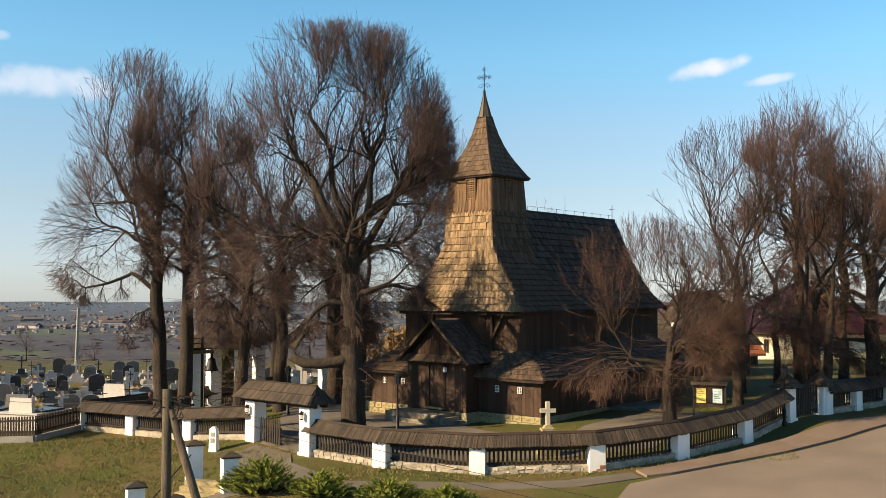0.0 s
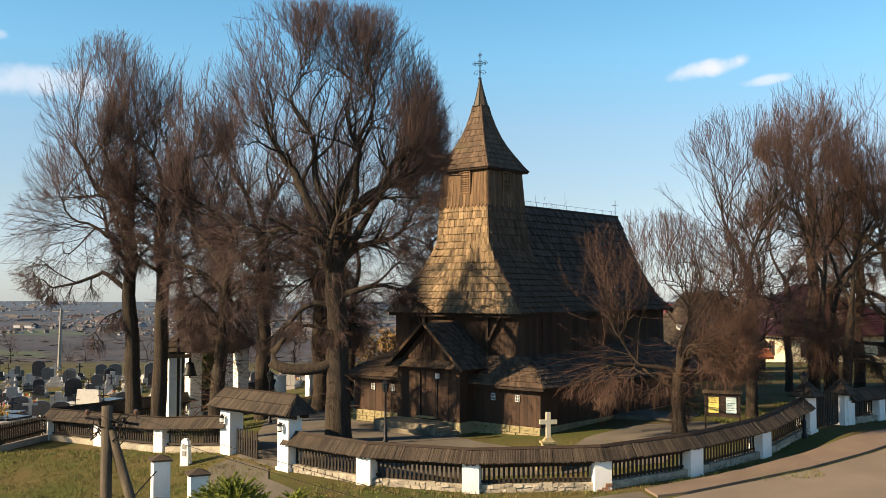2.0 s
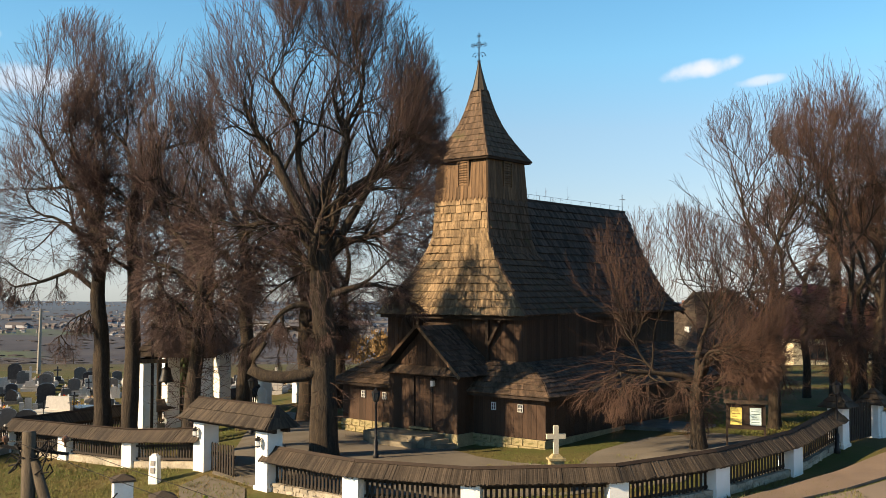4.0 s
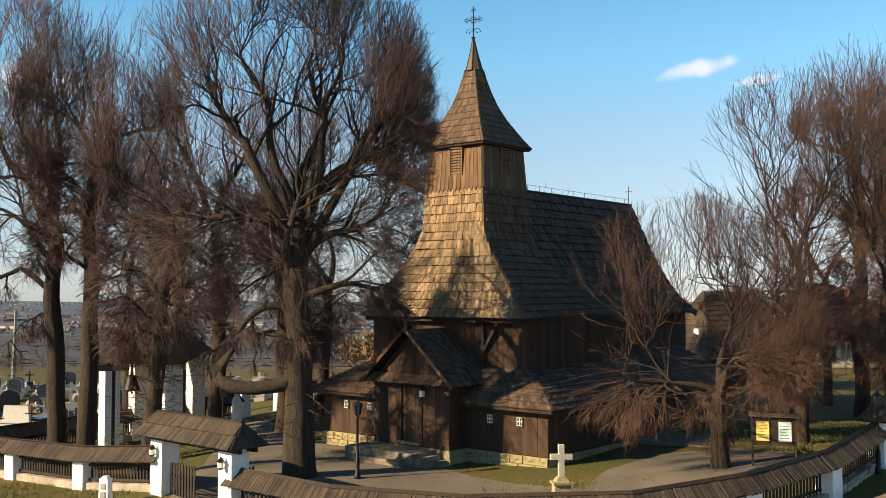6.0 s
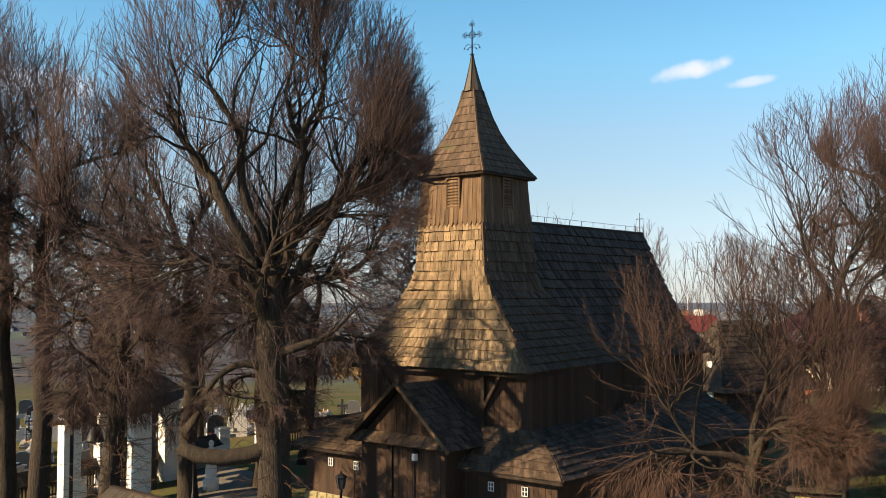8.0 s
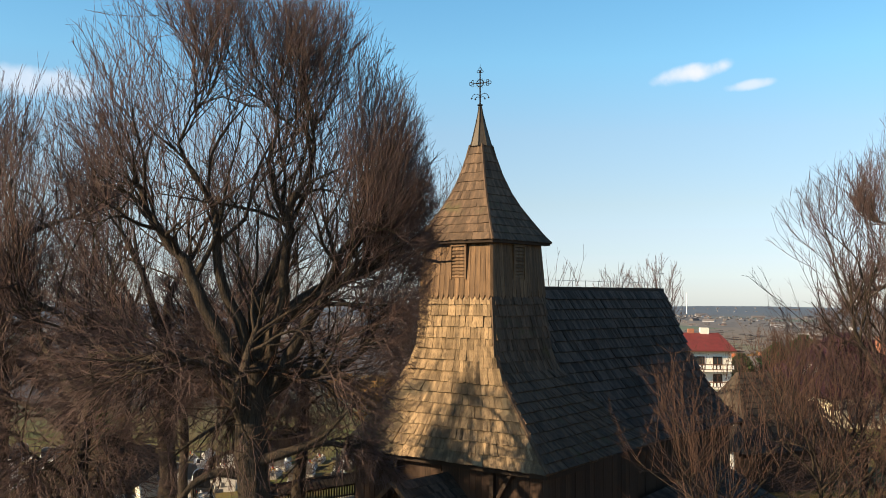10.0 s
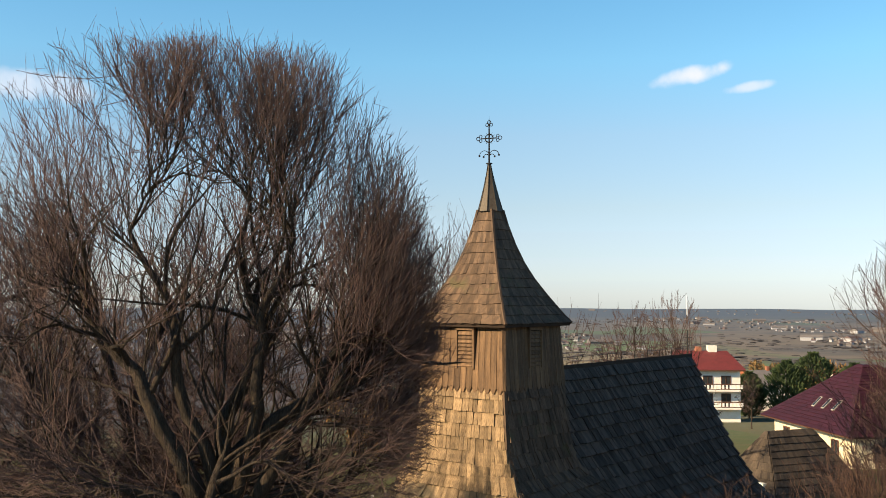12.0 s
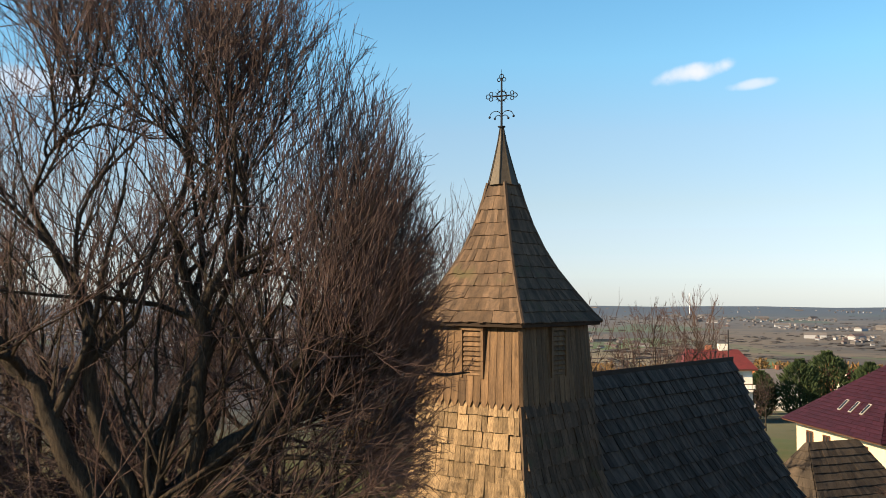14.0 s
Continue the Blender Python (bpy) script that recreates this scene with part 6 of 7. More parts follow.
def family_tomb(x, y, turn, label, mat):
    t = thing("family_tomb", label, "tomb", pose(x, y, height(x, y), 0, 0, turn), "large tombs")
    part("base", Build().box(-1.3, 1.3, -1.2, 1.2, -0.3, 0.9).box(-1.38, 1.38, -1.28, 1.28, 0.9, 0.98), mat, t)
    part("lid", Build().box(-1.2, 1.2, -1.1, 0.7, 0.98, 1.08), GRANITE_D, t, "dark polished lid")
    part("headstone", Build().box(-0.8, 0.8, 0.75, 1.0, 0.98, 1.75, None, 0.1), mat, t)
    fb = Build()
    r = random.Random(int(x * 7))
    for k in range(50):
        c = Vector((r.gauss(0, 0.35), r.gauss(-0.2, 0.25), 1.15 + abs(r.gauss(0, 0.1))))
        s = r.uniform(0.04, 0.08)
        fb.add([c + Vector(v) * s for v in ((1, 0, 0), (-1, 0, 0), (0, 1, 0), (0, -1, 0), (0, 0, 1), (0, 0, -1))], [(0, 2, 4), (2, 1, 4), (1, 3, 4), (3, 0, 4), (2, 0, 5), (1, 2, 5), (3, 1, 5), (0, 3, 5)])
    tagged(part("bouquet", fb, FLOWERS[1], t), kind="stuff")


family_tomb(-22.6, 55.4, 160, "large pale family tomb with orange flowers", GRANITE_L)
family_tomb(-25.8, 56.4, 165, "large grey family tomb by the cemetery fence", GRANITE_G)
family_tomb(-23.9, 57.8, 165, "grey family tomb with a dark lid beside the picket fence", GRANITE_G)
family_tomb(-20.6, 64.5, 165, "large pale stone tomb among the graves", GRANITE_L)

# old picket fence of the cemetery
cf = thing("cemetery_fence", "plain dark picket fence on a concrete kerb", "fence", Matrix.Translation((-20.3, 49.9, 0)))
for p, q in (((0, 0), (0.75, 4.1)), ((-9, 0.6), (0, 0))):
    p3, q3 = (Vector((a, b, height(a - 20.3, b + 49.9))) for a, b in (p, q))
    part("kerb", Build().bar(p3 + Vector((0, 0, 0.05)), q3 + Vector((0, 0, 0.05)), 0.3, 0.5), CONCRETE, cf)
    for zr in (0.5, 1.05):
        part("rail", Build().bar(p3 + Vector((0, 0, zr)), q3 + Vector((0, 0, zr)), 0.05, 0.09), PICKET, cf)
    d = q3 - p3
    n = int(d.length / 0.14)
    for i in range(n):
        part("picket", PICKET_MESH, PICKET, cf, at=frame_matrix((p3 + d * ((i + 0.5) / n) + Vector((0, 0, 0.32)), d.normalized() * 0.09, Vector((d.y, -d.x, 0)).normalized() * 0.03, Vector((0, 0, 0.95)))))


# ---- rough grass ----
def grass(name, label, boxes, count, seed, dry):
    """Tufts of short blades scattered over patches of ground (x0, x1, y0, y1)."""
    r = np.random.default_rng(seed)
    areas = np.array([(b[1] - b[0]) * (b[3] - b[2]) for b in boxes])
    v, f = [], []
    for b, n in zip(boxes, (count * areas / areas.sum()).astype(int)):
        for _ in range(n):
            x, y = r.uniform(b[0], b[1]), r.uniform(b[2], b[3])
            if noise.noise((x * 0.5, y * 0.5, seed)) < -0.15:
                continue
            z = height(x, y)
            for _k in range(4):
                an, h, w = r.uniform(0, 6.28), r.uniform(0.05, 0.16), r.uniform(0.006, 0.014)
                dx, dy = math.cos(an), math.sin(an)
                ox, oy = x + r.normal(0, 0.05), y + r.normal(0, 0.05)
                k = len(v)
                v += [(ox - dy * w, oy + dx * w, z), (ox + dy * w, oy - dx * w, z), (ox + dx * h * 0.6, oy + dy * h * 0.6, z + h)]
                f.append((k, k + 1, k + 2))
    b = Build()
    b.v, b.f = v, f
    return tagged(part(name, b, dry), label, "grass", kind="stuff")


GRASS_DRY = material("dry_grass_blades", (0.25, 0.18, 0.08), 0.9, 0.3, 0.3, 4, 0, (0.17, 0.14, 0.05))
GRASS_GREEN = material("green_grass_blades", (0.12, 0.15, 0.035), 0.9, 0.3, 0.3, 4, 0, (0.17, 0.16, 0.05))
LAWN = [(-24, -9.5, 38, 50.5), (-9.5, -6.6, 39.5, 45), (-5, 7, 38.4, 39.6), (-4.5, -1, 39.2, 41), (7, 14, 39, 42.5)]
grass("dry_grass", "dry straw-coloured grass tufts on the lawn", LAWN, 5000, 2, GRASS_DRY)
grass("green_grass", "short green spring grass in patches", LAWN + [(2, 8, 41.5, 46.5), (13, 22, 49, 58), (-12, -9, 52, 60)], 12000, 6, GRASS_GREEN)


# ---- houses and far land ----
CREAM = material("cream_render", (0.72, 0.62, 0.42), 0.9, 0.08, 1.0, 20, 0.1, (0.64, 0.55, 0.38))
WHITE_R = material("white_render", (0.78, 0.74, 0.66), 0.9, 0.08, 1.0, 20, 0.1)
MAROON = material("maroon_tile", (0.038, 0.009, 0.015), 0.55, 0.2, 2, 20, 0.3, island=0.2)
RED_ROOF = material("red_sheet_roof", (0.15, 0.032, 0.032), 0.6, 0.15, 1, 15, 0.2, (0.12, 0.028, 0.028))
BROWN_WOOD = material("brown_window_wood", (0.11, 0.05, 0.03), 0.6, 0.2, 3, 20, 0.1)
BRICK_RED = material("red_brick", (0.35, 0.15, 0.09), 0.85, 0.2, 3, 30, 0.3)


def window_on(parent, m, w, h, label=""):
    """A framed window; m puts its middle on the wall with -y outward."""
    fr = part("window", Build().box(-w / 2, w / 2, -0.03, 0.05, -h / 2, h / 2), GLASS_DARK, parent, label, at=m)
    b = Build()
    for x0, x1, z0, z1 in ((-w / 2 - 0.06, -w / 2 + 0.04, -h / 2, h / 2), (w / 2 - 0.04, w / 2 + 0.06, -h / 2, h / 2), (-0.04, 0.04, -h / 2, h / 2), (-w / 2 - 0.06, w / 2 + 0.06, h / 2 - 0.05, h / 2 + 0.06), (-w / 2 - 0.1, w / 2 + 0.1, -h / 2 - 0.08, -h / 2 + 0.04)):
        b.box(x0, x1, -0.09, 0.04, z0, z1)
    part("window_frame", b, BROWN_WOOD, fr)


def maroon_house():
    g0 = -0.5
    t = thing("village_house", "cream bungalow with a large maroon tiled hip roof", "house", pose(42.4, 115.5, g0, 0, 0, 6))
    part("wall", Build().box(-7, 8, -7.2, 7.6, -2, 3.3), CREAM, t)
    lo = [Vector((x, y, 3.1)) for x, y in ((-8, -8.2), (9, -8.2), (9, 8.6), (-8, 8.6))]
    hi = [Vector((x, y, 8.5)) for x, y in ((-2.2, -0.4), (-0.9, -0.4), (-0.9, 0.6), (-2.2, 0.6))]
    roof = part("roof", Build().hexa(lo, hi), MAROON, t, "dark red tiled hip roof")
    rows = Build()
    for i in range(4):
        sm = shingle_mesh(shingle_frames([lo[i], hi[i]], [lo[(i + 1) % 4], hi[(i + 1) % 4]], 0.4, 0.6))
        rows.add(sm.v, sm.f)
    tagged(part("tiles", rows, MAROON, roof), kind="stuff")
    part("eave", Build().box(-7.95, 8.95, -8.15, 8.55, 2.98, 3.1), BROWN_WOOD, t)
    part("chimney", Build().box(-0.1, 0.8, -3.4, -2.6, 5.0, 8.1).box(-0.2, 0.9, -3.5, -2.5, 8.1, 8.25), BRICK_RED, t, "brick chimney")
    # roof windows on the two visible slopes
    for face, us in ((0, (0.5,)), (3, (0.42, 0.58, 0.74))):
        l0, r0, l1, r1 = lo[face], lo[(face + 1) % 4], hi[face], hi[(face + 1) % 4]
        for u in us:
            a = l0.lerp(r0, u).lerp(l1.lerp(r1, u), 0.36)
            side = (r0 - l0).normalized()
            up = (l1.lerp(r1, 0.5) - l0.lerp(r0, 0.5)).normalized()
            nrm = side.cross(up).normalized()
            m = Matrix(((side.x, -nrm.x, up.x, a.x), (side.y, -nrm.y, up.y, a.y), (side.z, -nrm.z, up.z, a.z), (0, 0, 0, 1)))
            w = part("roof_window", Build().box(-0.24, 0.24, -0.12, 0.1, -0.62, 0.62), CONCRETE, t, "pale roof window", at=m)
            part("pane", Build().box(-0.15, 0.15, -0.14, -0.125, -0.52, 0.52), GLASS_DARK, w)
    for x in (-4.5, 0.0, 4.0):
        window_on(t, pose(x, -7.2, 1.6), 1.6, 1.4)
    for y in (-4.0, 2.0, 5.0):
        window_on(t, pose(-7, y, 1.6, 0, 0, -90), 1.1, 1.4)


maroon_house()


def white_house():
    g0 = -7.2
    t = thing("village_house", "white three-storey house with a red roof and balconies", "house", pose(45.8, 194, g0, 0, 0, -6))
    part("wall", Build().box(-2.2, 8.0, 0, 11, -2, 9.3), WHITE_R, t)
    part("roof", Build().hexa([Vector(p) for p in ((-3.0, -1.0, 9.2), (8.8, -1.0, 9.2), (8.8, 12, 9.2), (-3.0, 12, 9.2))], [Vector(p) for p in ((-2.0, 5, 12.1), (6.8, 5, 12.1), (6.8, 6, 12.1), (-2.0, 6, 12.1))]), RED_ROOF, t, "red sheet-metal roof")
    part("fascia", Build().box(-2.9, 8.7, -0.95, 11.95, 8.95, 9.2), BROWN_WOOD, t)
    part("chimney", Build().box(3.5, 5.0, 4.6, 6.2, 11.4, 13.0), WHITE_R, t)
    part("chimney", Build().box(1.4, 2.4, 4.8, 6.0, 11.4, 12.8), BRICK_RED, t)
    for fl in (2.9, 5.9):
        bal = part("balcony", Build().box(-1.6, 7.8, -1.5, 0, fl - 0.3, fl), WHITE_R, t, "balcony with white railing")
        for x in np.arange(-1.5, 7.8, 0.62):
            part("baluster", Build().box(x, x + 0.34, -1.5, -1.42, fl + 0.15, fl + 0.8), WHITE_PAINT, bal)
        part("handrail", Build().box(-1.6, 7.8, -1.55, -1.38, fl + 0.85, fl + 1.0).box(-1.6, 7.8, -1.5, -1.42, fl + 0.05, fl + 0.14), BROWN_WOOD, bal)
        for x in (0.2, 2.6, 5.6):
            window_on(t, pose(x, 0, fl + 1.15), 1.5, 2.1)
    for z in (4.4, 7.4):
        window_on(t, pose(8.0, 4.5, z, 0, 0, 90), 1.4, 1.5)


white_house()


def wooden_barn():
    t = thing("wooden_building", "low wooden building with a brown shingled hip roof", "building", pose(19.6, 77.2, 0.25, 0, 0, 22))
    part("wall", Build().box(-2.9, 2.9, -2.6, 2.6, -0.5, 3.0), BOARD, t)
    lo = [Vector((x, y, 2.8)) for x, y in ((-3.6, -3.3), (3.6, -3.3), (3.6, 3.3), (-3.6, 3.3))]
    hi = [Vector((x, y, 6.85)) for x, y in ((-1.5, -0.02), (1.5, -0.02), (1.5, 0.02), (-1.5, 0.02))]
    b = Build().hexa(lo, hi)
    for i in range(4):
        sm = shingle_mesh(shingle_frames([lo[i], hi[i]], [lo[(i + 1) % 4], hi[(i + 1) % 4]], 0.4, 0.2))
        b.add(sm.v, sm.f)
    tagged(part("roof", b, COPING, t, "brown shingled hip roof"), kind="stuff")


wooden_barn()


def cottage(x, y, turn, w, d, h, rise, wall, roof, label, z=None):
    t = thing("cottage", label, "house", pose(x, y, height(x, y) if z is None else z, 0, 0, turn), "village houses")
    part("wall", Build().box(-w / 2, w / 2, -d / 2, d / 2, -3, h).add([(-w / 2, -d / 2, h), (w / 2, -d / 2, h), (w / 2, d / 2, h), (-w / 2, d / 2, h), (-w / 2, 0, h + rise), (w / 2, 0, h + rise)], [(0, 4, 3), (1, 2, 5)]), wall, t)
    e = 0.5
    sl = rise * (d / 2 + e) / (d / 2)
    part("roof", Build().add([(-w / 2 - e, -d / 2 - e, h + rise - sl), (w / 2 + e, -d / 2 - e, h + rise - sl), (w / 2 + e, 0, h + rise + 0.05), (-w / 2 - e, 0, h + rise + 0.05), (w / 2 + e, d / 2 + e, h + rise - sl), (-w / 2 - e, d / 2 + e, h + rise - sl),
                              (-w / 2 - e, -d / 2 - e, h + rise - sl - 0.2), (w / 2 + e, -d / 2 - e, h + rise - sl - 0.2), (w / 2 + e, 0, h + rise - 0.15), (-w / 2 - e, 0, h + rise - 0.15), (w / 2 + e, d / 2 + e, h + rise - sl - 0.2), (-w / 2 - e, d / 2 + e, h + rise - sl - 0.2)],
                             [(0, 1, 2, 3), (3, 2, 4, 5), (0, 6, 7, 1), (1, 7, 8, 2), (2, 8, 10, 4), (4, 10, 11, 5), (5, 11, 9, 3), (3, 9, 6, 0), (6, 9, 8, 7), (9, 11, 10, 8)]), roof, t)
    for i in (-0.28, 0.28):
        window_on(t, pose(i * w, -d / 2, h * 0.5), 1.3, 1.4)
    part("chimney", Build().box(w * 0.15, w * 0.15 + 0.7, -0.3, 0.4, h, h + rise + 0.9), BRICK_RED, t)


GREY_ROOF = material("grey_roof", (0.16, 0.15, 0.15), 0.6, 0.15, 1, 15, 0.1)
ORANGE_ROOF = material("orange_tile_roof", (0.42, 0.14, 0.06), 0.65, 0.15, 1, 15, 0.1)
cottage(86, 222, 10, 10, 9, 5, 4, WHITE_R, RED_ROOF, "white house with a bright red roof")
cottage(62, 236, -15, 11, 9, 5.5, 4, CREAM, ORANGE_ROOF, "cream house with an orange tiled roof")
cottage(108, 250, 25, 11, 9, 5, 4, WHITE_R, RED_ROOF, "white house behind birches with a red roof")
cottage(80, 262, 5, 12, 9, 6, 3.5, WHITE_R, GREY_ROOF, "white house with a grey roof")
cottage(24.8, 86, 15, 3.4, 2.6, 1.5, 1.0, WHITE_R, ORANGE_ROOF, "small white outbuilding with a terracotta roof")
cottage(122, 300, 12, 12, 9, 6, 4, CREAM, ORANGE_ROOF, "cream farmhouse with an orange roof")
shr = thing("wayside_shrine", "tall white double pillar shrine", "shrine", pose(17.8, 75.2, height(17.8, 75.2), 0, 0, 15))
part("shaft", Build().box(-0.55, -0.2, -0.3, 0.3, -0.3, 3.9), PLASTER, shr)
part("shaft", Build().box(0.15, 0.5, -0.3, 0.3, -0.3, 3.9), PLASTER, shr)
part("back", Build().box(-0.2, 0.15, -0.1, 0.25, -0.3, 3.6), CONCRETE, shr)

mast = thing("far_mast", "slim white mast far across the plain", "mast", Matrix.Translation((785, 3000, height(785, 3000))))
part("shaft", Build().lathe([(1.6, -5), (1.3, 30), (0.9, 62)], (0, 0, 0), 8), WHITE_PAINT, mast)
fp = thing("utility_pole", "grey concrete utility pole among the graves", "pole", Matrix.Translation((-40.3, 110, height(-40.3, 110))))
part("shaft", Build().tube([(0, 0, -0.5), (0.15, 0, 6.6)], [0.22, 0.15], 8), CONCRETE, fp)
part("crossarm", Build().bar((-0.8, 0, 6.3), (1.0, 0, 6.3), 0.1, 0.1), CONCRETE, fp)

# conifers
NEEDLE = material("dark_needles", (0.035, 0.06, 0.025), 0.8, 0.3, 2.0, 10, 0, (0.06, 0.085, 0.03))


def conifer(x, y, h, rad, seed, label, name="conifer_tree", z=None, n=1500, leaf=0.5, column=False, dome=False):
    r = random.Random(seed)
    t = thing(name, label, "tree", Matrix.Translation((x, y, (height(x, y) if z is None else z) - 0.1)), "evergreens")
    part("trunk", Build().tube([(0, 0, -0.2), (0, 0, h * 0.95)], [h * 0.016 + 0.05, 0.03], 7), BARK, t)
    b = Build()
    for k in range(n):
        u = r.random() ** 0.8
        z0 = h * (0.06 + 0.94 * u)
        rr = rad * ((1 - u) ** 0.75 if not column else (1 - u ** 3) ** 0.8 * 0.95 if not dome else math.sqrt(max(0.02, 1 - (2 * u - 0.9) ** 2))) * math.sqrt(r.uniform(0.25, 1.0)) * (0.8 + 0.35 * noise.noise((u * 9, math.floor(r.random() * 7), seed)))
        an = r.uniform(0, 6.283)
        c = Vector((math.cos(an) * rr, math.sin(an) * rr, z0))
        d = Vector((math.cos(an), math.sin(an), r.uniform(-0.3, 0.5) if not column else r.uniform(0.8, 1.6))).normalized()
        s = d.cross(Vector((r.uniform(-1, 1), r.uniform(-1, 1), 1))).normalized()
        ln = leaf * r.uniform(0.6, 1.3)
        b.add([c - s * ln * 0.3, c + s * ln * 0.3, c + d * ln + s * ln * 0.12, c + d * ln * 1.25, c + d * ln - s * ln * 0.12], [(0, 1, 2, 3, 4)])
    tagged(part("crown", b, NEEDLE, t, "dark needle sprays"), kind="stuff")


for i, (x, y, h, rad) in enumerate(((66, 205, 10.5, 4.6), (72, 208, 12, 5.6), (78, 204, 10, 4.8), (61, 211, 8.5, 3.6), (84, 212, 9, 4.2), (90, 230, 9, 3))):
    conifer(x, y, h, rad, i + 1, "dark olive-green pine near the houses", leaf=0.5, n=3600, column=(i < 5), dome=(i < 5))
conifer(-14.6, 66.0, 6.6, 1.0, 31, "narrow dark thuja by the bell shelter", "thuja", column=True, leaf=0.35, n=2200)
conifer(-0.8, 72.0, 4.6, 1.3, 32, "olive-green thuja behind the church", "thuja", column=True, leaf=0.35, n=1500)
conifer(27.8, 61.0, 4.0, 1.6, 33, "green spruce at the road side", leaf=0.4, n=1400)

RUST = material("rusty_leaf", (0.2, 0.115, 0.04), 0.85, 0.3, 1.0, 6, 0, (0.13, 0.085, 0.035), island=0.35)


def bush_leaves(seed):
    r = random.Random(seed)
    b = Build()
    for k in range(420):
        d = Vector((r.gauss(0, 1), r.gauss(0, 1), r.gauss(0, 1))).normalized() * r.uniform(0.5, 1.0)
        c = Vector((d.x * 2.4, d.y * 2.4, 2.6 + d.z * 2.5))
        s, u = Vector((r.uniform(-1, 1), r.uniform(-1, 1), 0.2)).normalized(), Vector((r.uniform(-0.5, 0.5), r.uniform(-0.5, 0.5), 1)).normalized()
        w = r.uniform(0.14, 0.28)
        b.add([c - s * w, c + s * w, c + u * w * 2.4], [(0, 1, 2)])
    return b


# more bare trees: behind the church and down the slope
far_tree = bare_tree("bare_tree", "bare tree behind the church", (0.6, 77.0), 61, [(0, 0, 12.0, 3.6, 3.6, 7.0)], 0.3, 8.0, 4.0, limbs=7, subs=5, boughs=4, shoots=2, side=3, tiny=0, twig=1.6, coarse=True)
mid_tree = bare_tree("bare_tree", "bare open-crowned tree beyond the nave", (14.4, 92.0), 62, [(0, 0, 8.6, 3.0, 3.0, 5.2)], 0.2, 5.5, 2.6, limbs=7, subs=5, boughs=4, shoots=2, side=3, tiny=0, twig=1.7, coarse=True, tilt=(0.2, 0.6))
tree_copy(far_tree, 6.9, 76.5, 0.87, 130, "bare slender tree behind the spire")
tree_copy(mid_tree, 17.6, 94.0, 1.05, 70, "bare spreading tree beyond the nave")
tree_copy(mid_tree, 11.4, 95.0, 0.75, 200, "small bare tree beyond the nave")
tree_copy(far_tree, -12.5, 74.0, 0.95, 40, "tall bare tree at the cemetery edge")
tree_copy(far_tree, -16.5, 68.0, 1.0, 250, "tall bare tree among the graves")
tree_copy(far_tree, 22.0, 66.0, 0.85, 160, "bare tree behind the church on the road side")
tree_copy(far_tree, 29.5, 64.0, 0.95, 60, "bare road side tree with dense twigs")
tree_copy(mid_tree, 18.0, 60.0, 0.9, 20, "bare tree beside the chancel")
light_tree = bare_tree("bare_tree", "small bare tree on the slope", (-60.0, 128.0), 63, [(0, 0, 5.4, 2.8, 2.8, 3.8)], 0.16, 3.0, 1.6, limbs=5, subs=4, boughs=3, shoots=1, side=1, tiny=0, twig=2.6, coarse=True)
tr = random.Random(77)
for i in range(36):
    y = tr.uniform(115, 360)
    x = tr.uniform(-0.62, 0.62) * y
    if -14 < x < 62 and y < 235:
        continue
    if abs(x - 72) < 14 and 198 < y < 216:
        continue
    tree_copy(light_tree, x, y, tr.uniform(0.6, 1.25), tr.uniform(0, 360), "small bare tree on the slope below the village")
bush_src = bare_tree("bare_bush", "rusty brown bush on the slope", (70.0, 240.0), 64, [(0, 0, 2.7, 2.6, 2.6, 2.5)], 0.09, 0.9, 0.2, limbs=5, subs=3, boughs=2, shoots=1, side=0, tiny=0, twig=3.0, red=True, coarse=True)
part("dry_leaves", bush_leaves(5), RUST, bush_src, "rusty dry leaves")
for i in range(48):
    y = tr.uniform(215, 620)
    x = tr.uniform(0.14, 0.55) * y
    if 34 < x < 62 and y < 215 or abs(x - 72) < 15 and y < 218:
        continue
    tree_copy(bush_src, x, y, tr.uniform(1.0, 2.3), tr.uniform(0, 360), "rusty brown bush on the slope")
for i in range(26):
    y = tr.uniform(78, 180)
    x = tr.uniform(-0.1, 0.2) * y
    if y < 112:
        continue
    tree_copy(bush_src, x, y, tr.uniform(0.6, 1.0), tr.uniform(0, 360), "rusty brown bush behind the church")
tree_copy(mid_tree, 48.0, 170.0, 0.6, 20, "bare garden tree beside the white house")
tree_copy(mid_tree, 37.0, 104.0, 0.32, 50, "small bare garden tree before the bungalow")

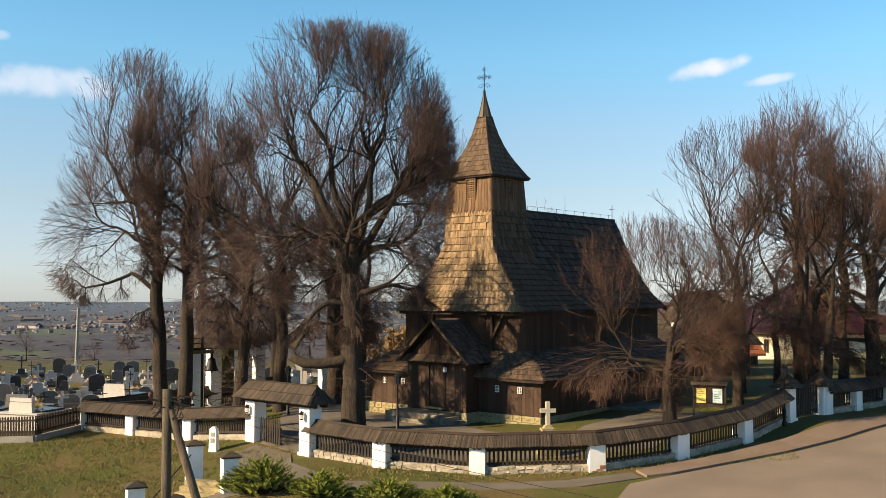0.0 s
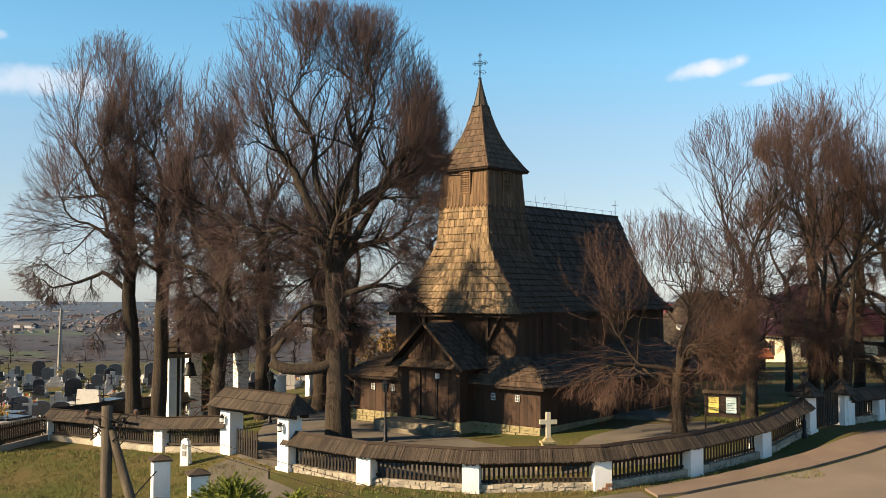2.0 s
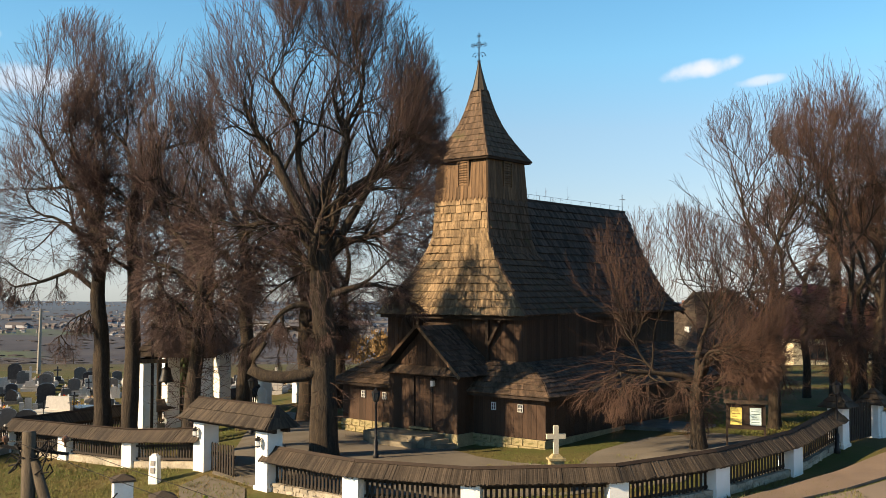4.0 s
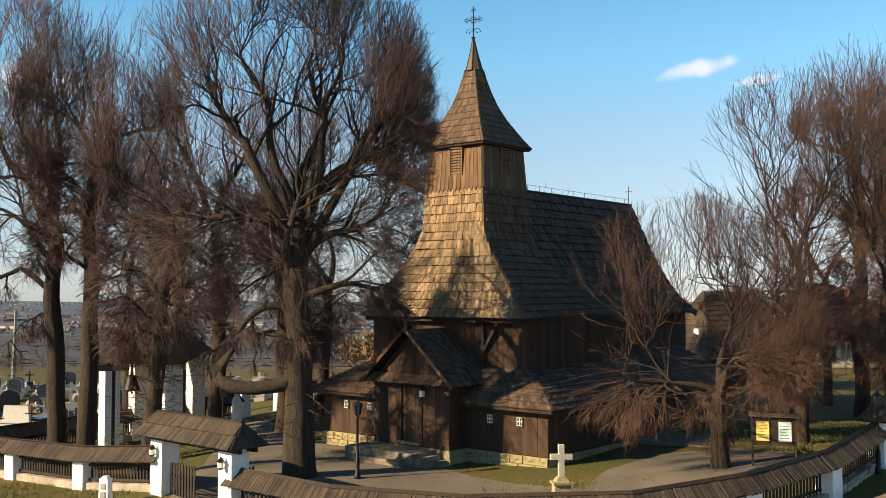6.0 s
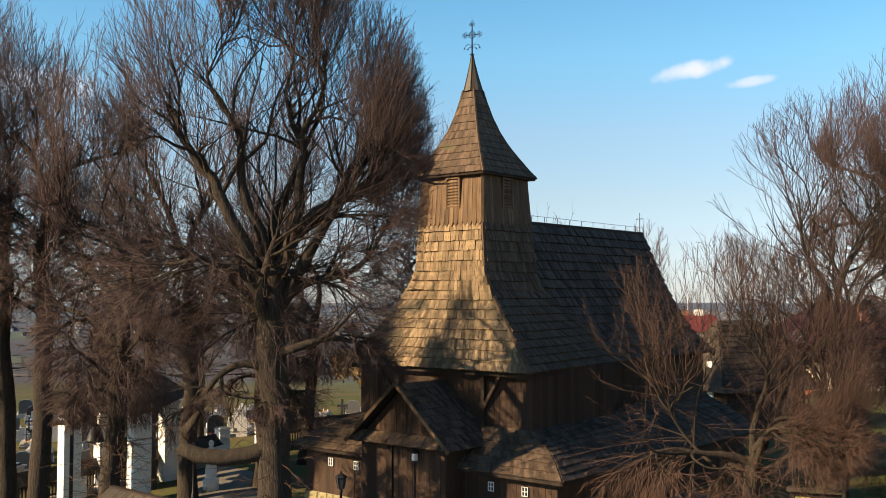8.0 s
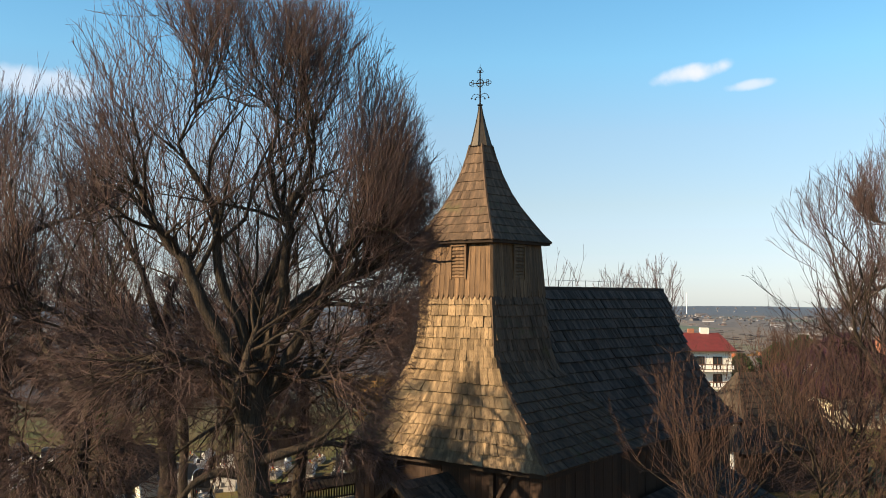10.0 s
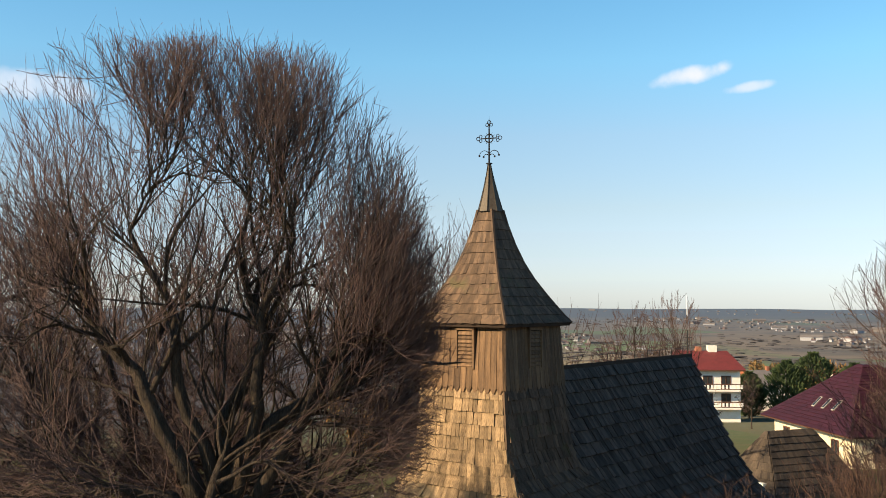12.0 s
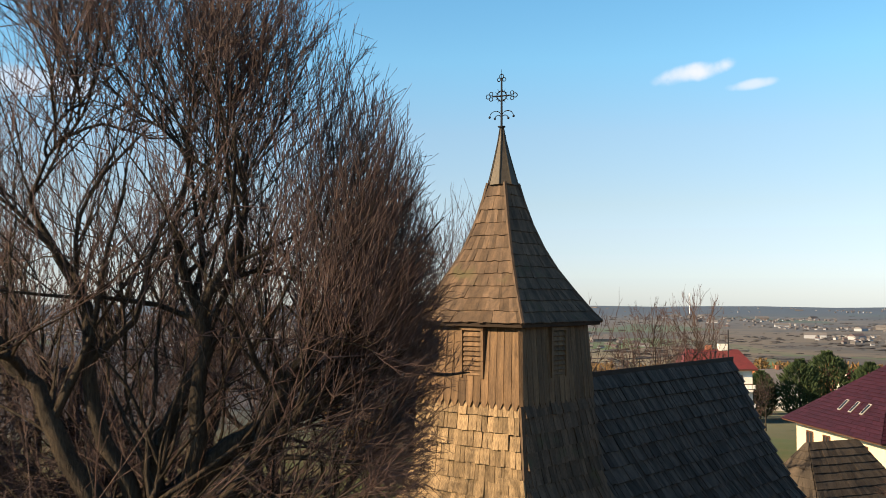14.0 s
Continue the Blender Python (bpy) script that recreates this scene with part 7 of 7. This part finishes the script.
# far town and woods; valley haze is mixed into their dim, bluish colours
TOWN_RED = material("hazed_red_roof", (0.115, 0.085, 0.088), 0.8, 0.15, 1, 15, 0)
TOWN_BROWN = material("hazed_brown_roof", (0.09, 0.083, 0.088), 0.8, 0.15, 1, 15, 0)
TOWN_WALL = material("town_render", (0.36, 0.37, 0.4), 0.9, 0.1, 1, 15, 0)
town = random.Random(5)
walls = {0: Build(), 1: Build()}
roofs = {0: Build(), 1: Build(), 2: Build()}
for i in range(4200):
    y = 1000 * math.exp(town.random() * 1.45)
    x = town.uniform(-0.52, 0.55) * y
    if noise.noise((x * 0.004, y * 0.003, 5)) < (0.12 if x > -60 else -0.2):
        continue
    z = height(x, y)
    w, d, h = town.uniform(3.0, 6), town.uniform(2.5, 4.5), town.uniform(1.3, 2.2)
    if town.random() < 0.05 and y > 1100:
        w, d, h = town.uniform(14, 30), town.uniform(8, 12), town.uniform(2.5, 4)
    m = pose(x, y, z, 0, 0, town.uniform(-40, 40))
    walls[town.random() < 0.68].box(-w / 2, w / 2, -d / 2, d / 2, -2, h, m)
    rise = min(3.0, d * 0.4)
    roofs[town.choice((0, 1, 1, 1, 2))].add([m @ Vector(p) for p in ((-w / 2 - 0.5, -d / 2 - 0.5, h), (w / 2 + 0.5, -d / 2 - 0.5, h), (w / 2 + 0.5, d / 2 + 0.5, h), (-w / 2 - 0.5, d / 2 + 0.5, h), (-w / 2, 0, h + rise), (w / 2, 0, h + rise))],
                                         [(0, 1, 5, 4), (2, 3, 4, 5), (0, 4, 3), (1, 2, 5), (3, 2, 1, 0)])
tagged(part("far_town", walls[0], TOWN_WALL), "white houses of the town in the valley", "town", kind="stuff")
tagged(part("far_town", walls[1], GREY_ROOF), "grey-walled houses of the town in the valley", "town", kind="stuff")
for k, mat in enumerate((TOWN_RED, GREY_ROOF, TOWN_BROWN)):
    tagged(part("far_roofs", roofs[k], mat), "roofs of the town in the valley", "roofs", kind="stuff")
# woods greyed towards blue: the haze is in the base colour
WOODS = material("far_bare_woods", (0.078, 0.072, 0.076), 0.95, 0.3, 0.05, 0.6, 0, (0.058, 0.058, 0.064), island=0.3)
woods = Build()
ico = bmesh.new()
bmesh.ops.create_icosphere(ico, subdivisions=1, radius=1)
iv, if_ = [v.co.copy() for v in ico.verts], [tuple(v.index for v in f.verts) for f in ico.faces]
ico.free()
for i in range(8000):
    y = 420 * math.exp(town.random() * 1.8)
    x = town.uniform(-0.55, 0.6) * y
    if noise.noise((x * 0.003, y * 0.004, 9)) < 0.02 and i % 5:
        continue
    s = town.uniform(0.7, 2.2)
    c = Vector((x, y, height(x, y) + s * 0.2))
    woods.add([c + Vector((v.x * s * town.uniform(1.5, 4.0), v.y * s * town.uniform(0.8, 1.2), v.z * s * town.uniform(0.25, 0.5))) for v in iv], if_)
tagged(part("far_woods", woods, WOODS), "haze-grey bare woods and hedges in the valley", "woods", kind="stuff")
